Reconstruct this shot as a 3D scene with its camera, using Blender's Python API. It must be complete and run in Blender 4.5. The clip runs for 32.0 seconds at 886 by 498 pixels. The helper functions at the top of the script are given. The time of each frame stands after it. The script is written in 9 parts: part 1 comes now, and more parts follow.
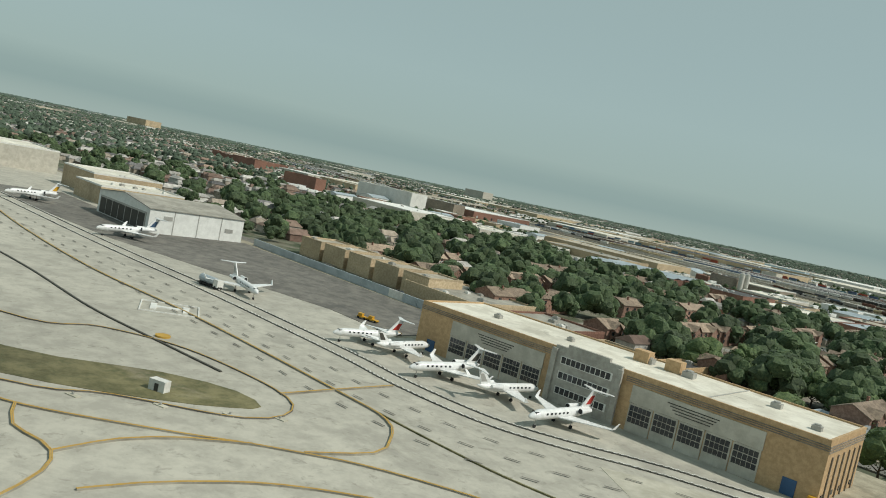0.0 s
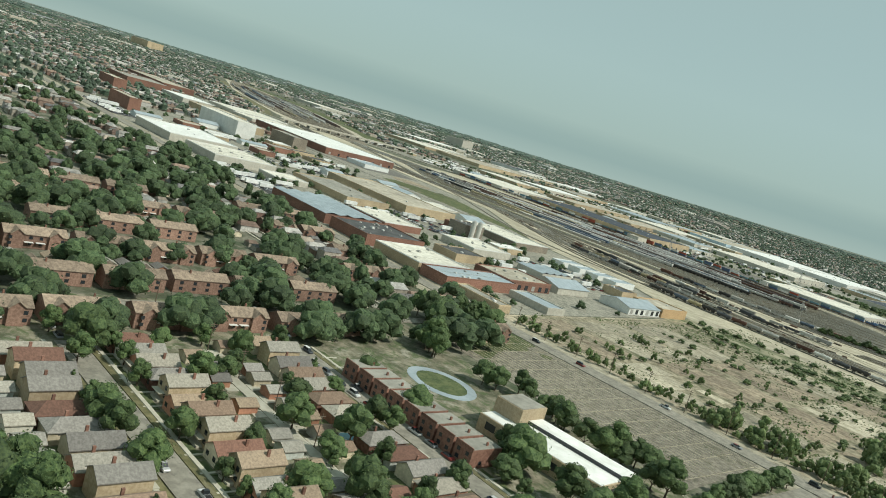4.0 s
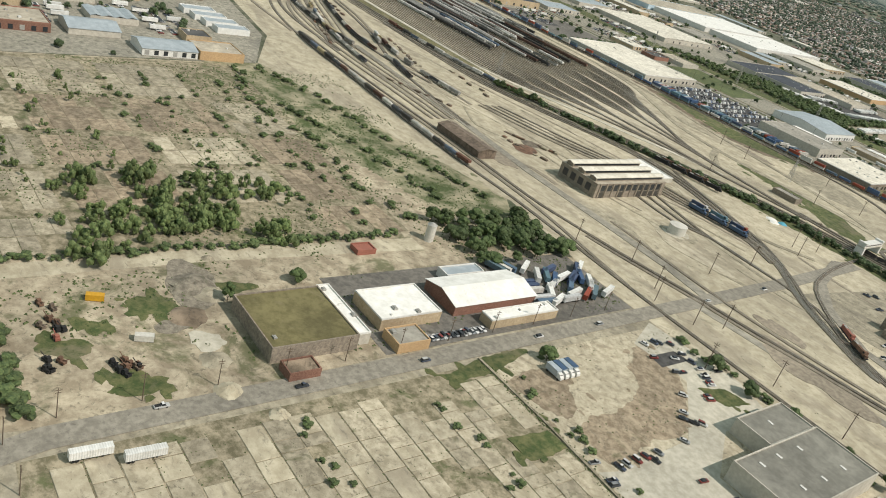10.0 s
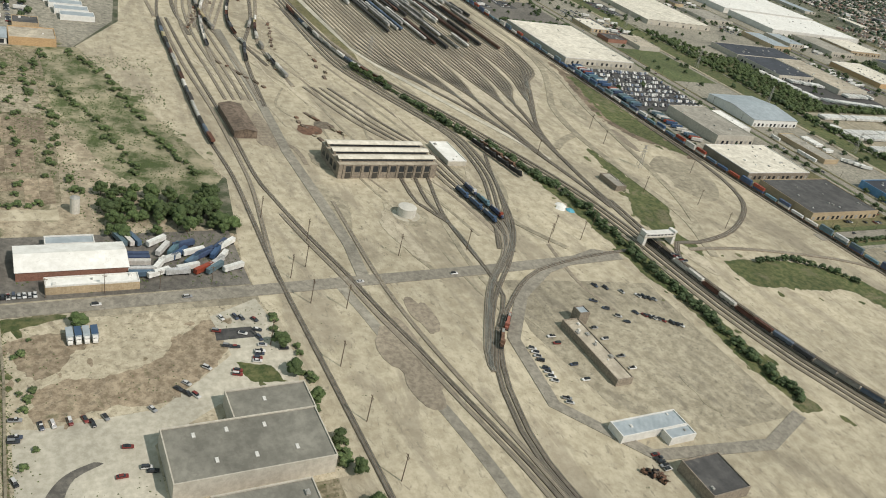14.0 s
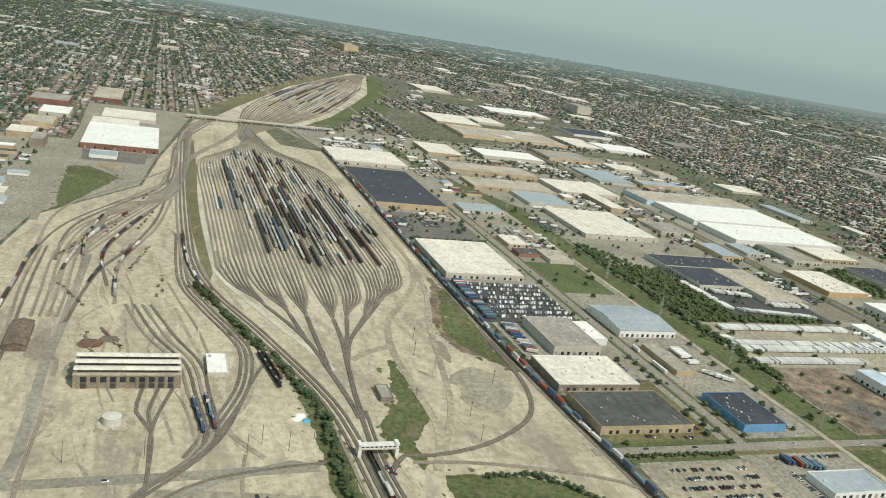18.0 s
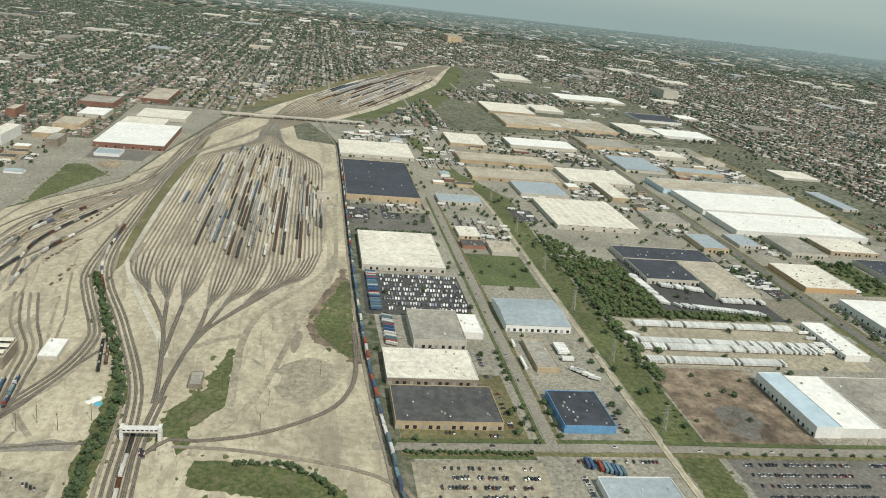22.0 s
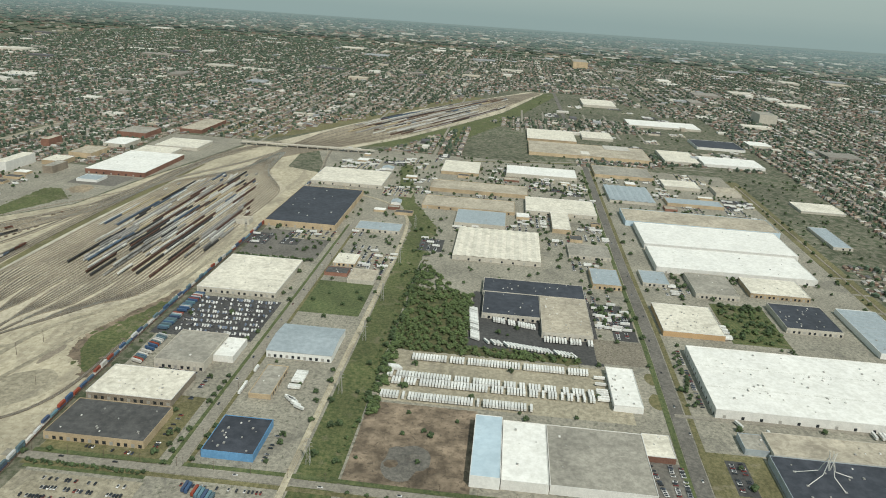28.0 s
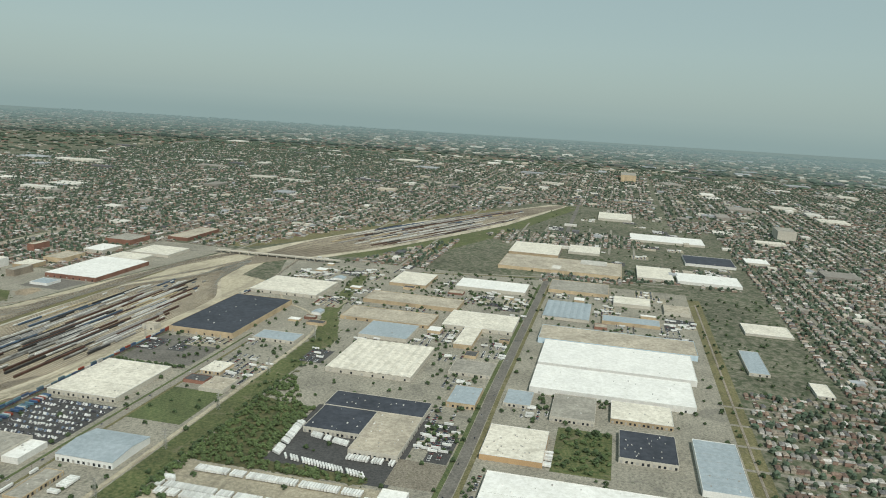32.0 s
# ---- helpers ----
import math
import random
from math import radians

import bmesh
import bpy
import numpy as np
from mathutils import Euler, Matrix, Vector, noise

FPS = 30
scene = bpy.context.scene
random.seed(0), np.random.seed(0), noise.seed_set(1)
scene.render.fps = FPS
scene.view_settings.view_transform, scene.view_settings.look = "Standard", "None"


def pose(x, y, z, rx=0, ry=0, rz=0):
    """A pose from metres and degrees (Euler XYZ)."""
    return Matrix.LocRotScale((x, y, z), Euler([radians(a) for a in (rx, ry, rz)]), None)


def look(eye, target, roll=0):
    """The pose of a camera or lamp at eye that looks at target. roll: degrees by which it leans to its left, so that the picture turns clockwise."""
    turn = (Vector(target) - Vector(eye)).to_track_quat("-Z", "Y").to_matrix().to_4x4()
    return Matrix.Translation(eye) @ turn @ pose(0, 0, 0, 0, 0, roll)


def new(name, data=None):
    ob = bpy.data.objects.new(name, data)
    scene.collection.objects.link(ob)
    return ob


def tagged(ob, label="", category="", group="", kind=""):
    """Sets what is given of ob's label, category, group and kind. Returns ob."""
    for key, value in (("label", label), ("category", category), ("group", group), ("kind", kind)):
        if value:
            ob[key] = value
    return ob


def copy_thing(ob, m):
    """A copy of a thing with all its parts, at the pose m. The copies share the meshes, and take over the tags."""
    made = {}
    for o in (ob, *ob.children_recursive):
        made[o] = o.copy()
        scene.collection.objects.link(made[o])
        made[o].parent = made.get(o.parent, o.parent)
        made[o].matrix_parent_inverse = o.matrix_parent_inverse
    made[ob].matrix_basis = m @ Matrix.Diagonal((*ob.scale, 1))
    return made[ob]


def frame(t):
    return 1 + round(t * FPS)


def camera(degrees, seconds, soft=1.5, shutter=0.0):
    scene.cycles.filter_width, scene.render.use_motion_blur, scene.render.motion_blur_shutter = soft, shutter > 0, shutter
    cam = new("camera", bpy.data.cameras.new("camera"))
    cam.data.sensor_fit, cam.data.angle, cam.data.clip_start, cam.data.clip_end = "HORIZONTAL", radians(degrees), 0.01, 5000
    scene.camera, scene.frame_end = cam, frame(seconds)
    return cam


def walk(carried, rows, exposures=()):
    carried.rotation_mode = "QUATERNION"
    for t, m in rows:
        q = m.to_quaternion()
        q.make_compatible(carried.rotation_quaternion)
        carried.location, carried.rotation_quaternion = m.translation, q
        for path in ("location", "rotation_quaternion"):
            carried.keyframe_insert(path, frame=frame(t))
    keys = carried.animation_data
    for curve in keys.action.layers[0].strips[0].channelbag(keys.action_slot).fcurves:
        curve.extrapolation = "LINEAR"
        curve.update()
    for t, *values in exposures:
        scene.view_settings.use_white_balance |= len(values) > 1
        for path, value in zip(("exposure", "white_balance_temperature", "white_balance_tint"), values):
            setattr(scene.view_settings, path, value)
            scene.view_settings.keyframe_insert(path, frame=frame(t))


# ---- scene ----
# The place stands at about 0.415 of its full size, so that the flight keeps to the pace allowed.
cam = camera(57.66, 32.0, soft=1.0)
ROWS = [
    (0.0, -106.86, -102.79, 16.30, 85.33, -11.90, 45.22),
    (0.5, -97.26, -94.38, 18.45, 85.60, -11.93, 45.54),
    (1.0, -87.87, -85.32, 20.70, 85.53, -12.92, 45.23),
    (1.5, -78.44, -75.80, 23.12, 85.73, -13.77, 45.71),
    (2.0, -68.94, -66.29, 25.78, 85.49, -14.64, 46.26),
    (2.5, -59.32, -56.59, 28.68, 84.95, -15.27, 46.24),
    (3.0, -49.71, -46.82, 31.75, 84.30, -15.89, 46.80),
    (3.5, -40.17, -37.25, 35.01, 82.69, -16.26, 47.37),
    (5.5, 0.01, 0.00, 46.01, 76.19, -16.92, 50.03),
    (6.0, 9.26, 10.41, 48.97, 74.24, -16.27, 49.97),
    (6.5, 18.01, 20.71, 51.91, 73.01, -16.10, 49.55),
    (7.0, 26.88, 31.15, 54.98, 71.44, -15.94, 49.26),
    (7.5, 35.83, 41.68, 58.26, 69.41, -15.66, 49.86),
    (8.0, 44.78, 52.13, 61.66, 68.15, -15.55, 50.70),
    (8.5, 53.68, 62.46, 65.14, 66.64, -15.66, 51.44),
    (9.0, 62.49, 72.86, 68.82, 65.41, -15.51, 52.23),
    (9.5, 71.19, 83.38, 72.79, 64.21, -15.76, 53.01),
    (10.0, 79.72, 94.12, 76.77, 63.51, -15.50, 54.23),
    (10.5, 88.03, 105.12, 80.49, 61.99, -16.10, 54.67),
    (11.0, 96.05, 116.44, 83.75, 61.27, -16.30, 55.41),
    (11.5, 103.86, 127.93, 86.94, 60.78, -16.18, 56.15),
    (12.0, 111.51, 139.62, 90.25, 59.84, -15.32, 58.10),
    (12.5, 118.95, 151.41, 93.62, 59.92, -14.86, 59.37),
    (13.0, 126.06, 163.28, 96.91, 60.28, -13.93, 61.11),
    (13.5, 132.89, 175.22, 100.12, 60.11, -13.02, 62.70),
    (14.0, 139.51, 187.38, 103.31, 60.38, -12.63, 63.66),
    (14.5, 145.94, 199.65, 106.48, 62.94, -12.38, 64.56),
    (15.0, 152.42, 212.10, 109.62, 67.18, -11.73, 66.12),
    (15.5, 159.10, 224.89, 112.76, 68.08, -11.46, 66.79),
    (17.5, 186.12, 280.81, 125.67, 74.54, -9.56, 70.80),
    (18.0, 191.57, 294.64, 128.55, 74.00, -9.09, 71.57),
    (18.5, 196.41, 308.53, 131.23, 73.61, -8.73, 72.47),
    (19.0, 200.68, 322.62, 133.71, 73.29, -8.21, 73.46),
    (19.5, 204.42, 336.90, 136.01, 72.89, -7.75, 75.01),
    (20.0, 207.78, 351.32, 138.18, 72.56, -7.36, 76.17),
    (20.5, 211.00, 365.92, 140.28, 72.41, -7.10, 77.29),
    (21.0, 214.23, 380.74, 142.36, 72.32, -6.79, 78.82),
    (21.5, 217.43, 395.79, 144.42, 72.28, -6.49, 80.13),
    (22.0, 220.38, 411.02, 146.46, 71.89, -6.10, 81.66),
    (22.5, 222.95, 426.35, 148.49, 71.40, -5.88, 82.87),
    (23.0, 225.09, 441.72, 150.47, 70.74, -5.79, 83.67),
    (23.5, 226.82, 457.19, 152.38, 70.26, -5.57, 84.62),
    (24.0, 228.27, 472.98, 154.21, 70.14, -5.17, 86.06),
    (24.5, 229.48, 489.13, 155.98, 70.46, -4.85, 87.77),
    (25.0, 230.41, 505.55, 157.65, 70.76, -4.57, 88.74),
    (25.5, 231.04, 522.18, 159.24, 70.77, -4.48, 89.83),
    (27.5, 230.06, 589.81, 164.99, 71.02, -3.66, 93.87),
    (28.0, 229.26, 606.91, 166.75, 72.51, -3.72, 95.14),
    (28.5, 228.11, 624.18, 168.51, 73.85, -3.49, 96.41),
    (29.0, 226.55, 641.83, 170.28, 74.26, -3.59, 96.91),
    (29.5, 224.57, 659.91, 172.15, 74.83, -3.78, 97.83),
    (30.0, 222.24, 678.43, 174.11, 75.73, -3.72, 98.62),
    (30.5, 219.58, 697.36, 176.15, 77.33, -3.68, 99.44),
    (31.0, 216.73, 716.60, 178.16, 79.38, -3.71, 100.52),
    (31.5, 213.84, 735.96, 180.00, 79.83, -3.29, 101.52),
    (32.0, 210.99, 755.38, 181.62, 79.69, -3.50, 102.38),
]
walk(cam, [(r[0], pose(*r[1:])) for r in ROWS],
     exposures=[(0.0, -0.05, 6400, 8), (2.0, -0.02, 6300, 3), (3.5, 0.08, 6300, 3), (5.5, 0.28, 6500, 11), (8.0, 0.26, 6600, 13), (10.0, 0.14, 6650, 15), (12.0, -0.02, 6650, 16), (15.0, 0.02, 6600, 15),
                (18.0, 0.14, 6500, 11), (23.0, 0.1, 6500, 12), (28.0, 0.0, 6400, 10), (32.0, -0.02, 6300, 9)])

# ---- world and sun ----
SUN_AZ, SUN_EL = radians(30), radians(48)
world = bpy.data.worlds.new("hazy_sky")
scene.world = world
world.use_nodes = True
wn, wl = world.node_tree.nodes, world.node_tree.links
sky = wn.new("ShaderNodeTexSky")
sky.sky_type = "NISHITA"
sky.sun_disc = False
sky.sun_elevation, sky.sun_rotation = SUN_EL, radians(90) - SUN_AZ
sky.altitude, sky.air_density, sky.dust_density, sky.ozone_density = 200, 1.0, 1.0, 1.0
veil = wn.new("ShaderNodeMix")
veil.data_type = "RGBA"
veil.inputs["Factor"].default_value = 0.82
veil.inputs["B"].default_value = (3.7, 4.75, 4.45, 1)
wl.new(sky.outputs[0], veil.inputs["A"])
wl.new(veil.outputs["Result"], wn["Background"].inputs[0])
wn["Background"].inputs[1].default_value = 0.1
sun = new("sun", bpy.data.lights.new("sun", "SUN"))
sun.data.energy, sun.data.angle, sun.data.color = 3.4, radians(0.6), (1.0, 0.95, 0.85)
sun.matrix_world = look((300 * math.cos(SUN_AZ), 300 * math.sin(SUN_AZ), 300 * math.tan(SUN_EL)), (0, 0, 0))

# ---- materials ----
MATS = {}


def surf(name, low, high, scale, wide=0.02, rough=0.9, bump=0.15, vary=0.0, island=False, own=False, metal=0.0, spread=0.25, palette=None, blotch=None, speck=None):
    """A weathered surface: fine grain between two colours, broad stains over it, and, by vary, a tone of its own for each piece. blotch, speck: colour, scale, amount and threshold of irregular stains and of small marks."""
    m = bpy.data.materials.new(name)
    m.use_nodes = True
    n, l = m.node_tree.nodes, m.node_tree.links
    b = n["Principled BSDF"]
    b.inputs["Roughness"].default_value, b.inputs["Metallic"].default_value = rough, metal
    if own:
        co = n.new("ShaderNodeTexCoord").outputs["Object"]
    else:
        co = n.new("ShaderNodeNewGeometry").outputs["Position"]
    fine, broad = n.new("ShaderNodeTexNoise"), n.new("ShaderNodeTexNoise")
    for t, s, d in ((fine, scale, 6.0), (broad, wide, 4.0)):
        t.inputs["Scale"].default_value, t.inputs["Detail"].default_value = s, d
        t.inputs["Roughness"].default_value = 0.7
        l.new(co, t.inputs["Vector"])
    ramp = n.new("ShaderNodeValToRGB")
    ramp.color_ramp.elements[0].position, ramp.color_ramp.elements[1].position = 0.4, 0.61
    ramp.color_ramp.elements[0].color, ramp.color_ramp.elements[1].color = (*low, 1), (*high, 1)
    l.new(fine.outputs["Fac"], ramp.inputs["Fac"])
    tone = n.new("ShaderNodeMapRange")
    tone.inputs["From Min"].default_value, tone.inputs["From Max"].default_value = 0.3, 0.7
    tone.inputs["To Min"].default_value, tone.inputs["To Max"].default_value = 1 - spread, 1 + spread
    l.new(broad.outputs["Fac"], tone.inputs["Value"])
    value = tone.outputs["Result"]
    colour = ramp.outputs["Color"]
    for spots in (blotch, speck):
        if not spots:
            continue
        stain, edge, lay = n.new("ShaderNodeTexNoise"), n.new("ShaderNodeMapRange"), n.new("ShaderNodeMix")
        stain.inputs["Scale"].default_value, stain.inputs["Detail"].default_value, stain.inputs["Roughness"].default_value = spots[1], 8.0, 0.68
        stain.inputs["Distortion"].default_value = 0.6
        edge.inputs["From Min"].default_value, edge.inputs["From Max"].default_value = spots[3], spots[3] + 0.09
        edge.inputs["To Max"].default_value = spots[2]
        lay.data_type = "RGBA"
        lay.inputs["B"].default_value = (*spots[0], 1)
        if len(spots) > 4:
            far = n.new("ShaderNodeVectorMath")
            far.operation = "MULTIPLY"
            far.inputs[1].default_value = spots[4]
            l.new(co, far.inputs[0])
            l.new(far.outputs["Vector"], stain.inputs["Vector"])
        else:
            l.new(co, stain.inputs["Vector"])
        l.new(stain.outputs["Fac"], edge.inputs["Value"])
        l.new(edge.outputs["Result"], lay.inputs["Factor"])
        l.new(colour, lay.inputs["A"])
        colour = lay.outputs["Result"]
    if vary or palette:
        if island:
            rnd = n.new("ShaderNodeNewGeometry").outputs["Random Per Island"]
        else:
            rnd = n.new("ShaderNodeObjectInfo").outputs["Random"]
        if palette:
            pal = n.new("ShaderNodeValToRGB")
            pal.color_ramp.interpolation = "CONSTANT"
            e = pal.color_ramp.elements
            e[0].position, e[0].color = 0.0, (*palette[0], 1)
            e[1].position, e[1].color = 1 / len(palette), (*palette[1], 1)
            for k in range(2, len(palette)):
                e.new(k / len(palette)).color = (*palette[k], 1)
            l.new(rnd, pal.inputs["Fac"])
            mixp = n.new("ShaderNodeMix")
            mixp.data_type, mixp.blend_type = "RGBA", "MULTIPLY"
            mixp.inputs["Factor"].default_value = 1.0
            l.new(colour, mixp.inputs["A"])
            l.new(pal.outputs["Color"], mixp.inputs["B"])
            colour = mixp.outputs["Result"]
        if vary:
            own_tone = n.new("ShaderNodeMapRange")
            own_tone.inputs["To Min"].default_value, own_tone.inputs["To Max"].default_value = 1 - vary, 1 + vary
            mulr = n.new("ShaderNodeMath")
            mulr.operation = "MULTIPLY_ADD"
            mulr.inputs[1].default_value, mulr.inputs[2].default_value = 7.31, 0.0
            frac = n.new("ShaderNodeMath")
            frac.operation = "FRACT"
            l.new(rnd, mulr.inputs[0])
            l.new(mulr.outputs[0], frac.inputs[0])
            l.new(frac.outputs[0], own_tone.inputs["Value"])
            mul = n.new("ShaderNodeMath")
            mul.operation = "MULTIPLY"
            l.new(value, mul.inputs[0])
            l.new(own_tone.outputs["Result"], mul.inputs[1])
            value = mul.outputs[0]
    mix = n.new("ShaderNodeVectorMath")
    mix.operation = "SCALE"
    l.new(colour, mix.inputs[0])
    l.new(value, mix.inputs["Scale"])
    l.new(mix.outputs["Vector"], b.inputs["Base Color"])
    if bump:
        bp = n.new("ShaderNodeBump")
        bp.inputs["Strength"].default_value, bp.inputs["Distance"].default_value = bump, 0.3 / scale
        l.new(fine.outputs["Fac"], bp.inputs["Height"])
        l.new(bp.outputs["Normal"], b.inputs["Normal"])
    MATS[name] = m
    return m


def stripes(m, scale, depth, axis="X", own=True):
    """Adds ribs to a material, as of sheet metal or joints."""
    n, l = m.node_tree.nodes, m.node_tree.links
    w = n.new("ShaderNodeTexWave")
    w.bands_direction = axis
    w.inputs["Scale"].default_value = scale
    w.inputs["Distortion"].default_value = 0.4
    if own:
        l.new(n.new("ShaderNodeTexCoord").outputs["Object"], w.inputs["Vector"])
    else:
        l.new(n.new("ShaderNodeNewGeometry").outputs["Position"], w.inputs["Vector"])
    bp = n.new("ShaderNodeBump")
    bp.inputs["Strength"].default_value, bp.inputs["Distance"].default_value = depth, 0.08
    l.new(w.outputs["Fac"], bp.inputs["Height"])
    l.new(bp.outputs["Normal"], n["Principled BSDF"].inputs["Normal"])
    return m


def plain(name, colour, rough=0.5, metal=0.0, vary=0.0):
    return surf(name, [c * 0.85 for c in colour], colour, 2.0, 0.3, rough, 0.05, vary, own=True, metal=metal, spread=0.12)


# ground
surf("meadow", (0.045, 0.055, 0.022), (0.12, 0.115, 0.05), 0.25, 0.012, 1.0, 0.3)
surf("lawn", (0.055, 0.08, 0.03), (0.125, 0.14, 0.058), 0.6, 0.03, 1.0, 0.3, speck=((0.035, 0.055, 0.02), 1.0, 0.6, 0.55))
surf("dry_grass", (0.1, 0.095, 0.042), (0.19, 0.17, 0.085), 0.6, 0.03, 1.0, 0.3, blotch=((0.27, 0.235, 0.165), 0.1, 0.6, 0.57), speck=((0.06, 0.075, 0.03), 0.8, 0.6, 0.55))
surf("weeds", (0.05, 0.075, 0.022), (0.14, 0.14, 0.06), 0.5, 0.03, 1.0, 0.4, blotch=((0.19, 0.165, 0.105), 0.08, 0.7, 0.56), speck=((0.04, 0.065, 0.02), 0.9, 0.7, 0.54))
surf("gravel", (0.25, 0.222, 0.16), (0.4, 0.36, 0.27), 0.4, 0.018, 0.95, 0.25, blotch=((0.16, 0.143, 0.115), 0.14, 0.45, 0.54, (0.35, 1.0, 1.0)), speck=((0.13, 0.118, 0.09), 0.9, 0.6, 0.55))
surf("pale_gravel", (0.36, 0.315, 0.225), (0.5, 0.45, 0.335), 0.3, 0.02, 0.95, 0.25, spread=0.22, blotch=((0.23, 0.198, 0.152), 0.1, 0.5, 0.51, (0.22, 1.0, 1.0)), speck=((0.17, 0.15, 0.115), 0.8, 0.6, 0.56, (0.5, 1.0, 1.0)))
surf("old_slab", (0.26, 0.215, 0.15), (0.45, 0.39, 0.285), 0.3, 0.03, 0.95, 0.25, spread=0.3, blotch=((0.085, 0.095, 0.04), 0.09, 0.8, 0.53), speck=((0.1, 0.092, 0.06), 0.8, 0.65, 0.55))
surf("weedy_gravel", (0.065, 0.09, 0.03), (0.36, 0.32, 0.22), 0.11, 0.02, 1.0, 0.3, spread=0.25)
surf("floor_brown", (0.19, 0.148, 0.1), (0.36, 0.295, 0.21), 0.6, 0.05, 0.95, 0.2, vary=0.2, spread=0.3, blotch=((0.1, 0.1, 0.05), 0.25, 0.6, 0.57), speck=((0.12, 0.105, 0.075), 0.9, 0.7, 0.56))
surf("floor_pale", (0.32, 0.28, 0.2), (0.47, 0.42, 0.315), 0.6, 0.05, 0.95, 0.2, vary=0.15, spread=0.25, blotch=((0.16, 0.13, 0.09), 0.2, 0.6, 0.56), speck=((0.12, 0.105, 0.075), 0.9, 0.7, 0.56))
surf("floor_grey", (0.24, 0.21, 0.15), (0.4, 0.355, 0.265), 0.6, 0.05, 0.95, 0.2, vary=0.2, spread=0.3, blotch=((0.1, 0.105, 0.05), 0.22, 0.6, 0.56), speck=((0.12, 0.105, 0.075), 0.9, 0.7, 0.56))
surf("grey_field", (0.13, 0.115, 0.09), (0.26, 0.23, 0.18), 0.8, 0.04, 1.0, 0.3, blotch=((0.09, 0.09, 0.05), 0.2, 0.5, 0.55), speck=((0.33, 0.295, 0.23), 1.2, 0.6, 0.55))
surf("dirt", (0.13, 0.1, 0.07), (0.27, 0.21, 0.15), 0.12, 0.03, 1.0, 0.4, spread=0.4, speck=((0.07, 0.055, 0.04), 0.5, 0.7, 0.53))
surf("apron_concrete", (0.35, 0.33, 0.28), (0.45, 0.425, 0.36), 0.6, 0.03, 0.8, 0.08, spread=0.12, blotch=((0.26, 0.245, 0.21), 0.12, 0.5, 0.56), speck=((0.22, 0.205, 0.17), 1.0, 0.6, 0.57))
surf("old_asphalt", (0.105, 0.098, 0.087), (0.18, 0.168, 0.145), 0.6, 0.04, 0.9, 0.12, blotch=((0.075, 0.072, 0.066), 0.12, 0.7, 0.57), speck=((0.24, 0.22, 0.18), 0.9, 0.5, 0.57))
surf("dark_asphalt", (0.045, 0.045, 0.045), (0.085, 0.083, 0.08), 0.6, 0.05, 0.9, 0.12)
surf("road_grey", (0.2, 0.184, 0.15), (0.3, 0.277, 0.228), 0.8, 0.03, 0.9, 0.1, spread=0.15, blotch=((0.14, 0.13, 0.11), 0.15, 0.6, 0.57), speck=((0.12, 0.11, 0.095), 1.1, 0.6, 0.56))
surf("lot_grey", (0.2, 0.187, 0.152), (0.34, 0.317, 0.255), 0.6, 0.03, 0.9, 0.12, spread=0.2, blotch=((0.12, 0.114, 0.1), 0.035, 0.5, 0.56), speck=((0.09, 0.095, 0.065), 0.5, 0.75, 0.545))
surf("city_ground", (0.07, 0.08, 0.045), (0.2, 0.185, 0.14), 0.2, 0.01, 1.0, 0.2, speck=((0.04, 0.06, 0.025), 0.12, 0.8, 0.5))
surf("block_ground", (0.085, 0.09, 0.05), (0.27, 0.24, 0.175), 0.35, 0.05, 1.0, 0.2, blotch=((0.36, 0.335, 0.27), 0.25, 0.8, 0.55), speck=((0.07, 0.1, 0.035), 0.4, 0.85, 0.5))
surf("sidewalk", (0.4, 0.375, 0.3), (0.5, 0.47, 0.39), 0.8, 0.05, 0.9, 0.08)
surf("ballast", (0.2, 0.17, 0.13), (0.31, 0.268, 0.205), 0.9, 0.03, 1.0, 0.3)
surf("yard_ballast", (0.17, 0.143, 0.105), (0.27, 0.23, 0.17), 0.9, 0.02, 1.0, 0.3, spread=0.35)
surf("oily_ballast", (0.1, 0.085, 0.067), (0.19, 0.163, 0.125), 0.9, 0.04, 1.0, 0.3)
surf("yard_bed", (0.4, 0.355, 0.265), (0.53, 0.475, 0.365), 0.4, 0.02, 1.0, 0.25, spread=0.25, blotch=((0.2, 0.17, 0.13), 0.1, 0.6, 0.52, (0.15, 1.0, 1.0)), speck=((0.13, 0.112, 0.085), 0.9, 0.6, 0.55, (0.3, 1.0, 1.0)))
plain("rail_steel", (0.58, 0.54, 0.48), 0.38, 0.85)
plain("yellow_paint", (0.5, 0.3, 0.05), 0.7)
plain("black_paint", (0.06, 0.055, 0.045), 0.7)
plain("white_paint", (0.72, 0.71, 0.67), 0.7)
# buildings
surf("white_roof", (0.58, 0.54, 0.45), (0.76, 0.72, 0.62), 0.4, 0.06, 0.7, 0.05, spread=0.12, blotch=((0.42, 0.385, 0.31), 0.14, 0.55, 0.55), speck=((0.3, 0.27, 0.215), 0.5, 0.6, 0.6))
surf("bright_roof", (0.7, 0.69, 0.64), (0.84, 0.83, 0.79), 0.4, 0.06, 0.6, 0.04, spread=0.08, blotch=((0.6, 0.58, 0.52), 0.15, 0.3, 0.58), speck=((0.4, 0.385, 0.34), 0.5, 0.6, 0.62))
surf("grey_roof", (0.25, 0.235, 0.2), (0.36, 0.34, 0.29), 0.4, 0.06, 0.85, 0.08, blotch=((0.19, 0.175, 0.15), 0.2, 0.6, 0.56), speck=((0.13, 0.12, 0.1), 0.5, 0.5, 0.6))
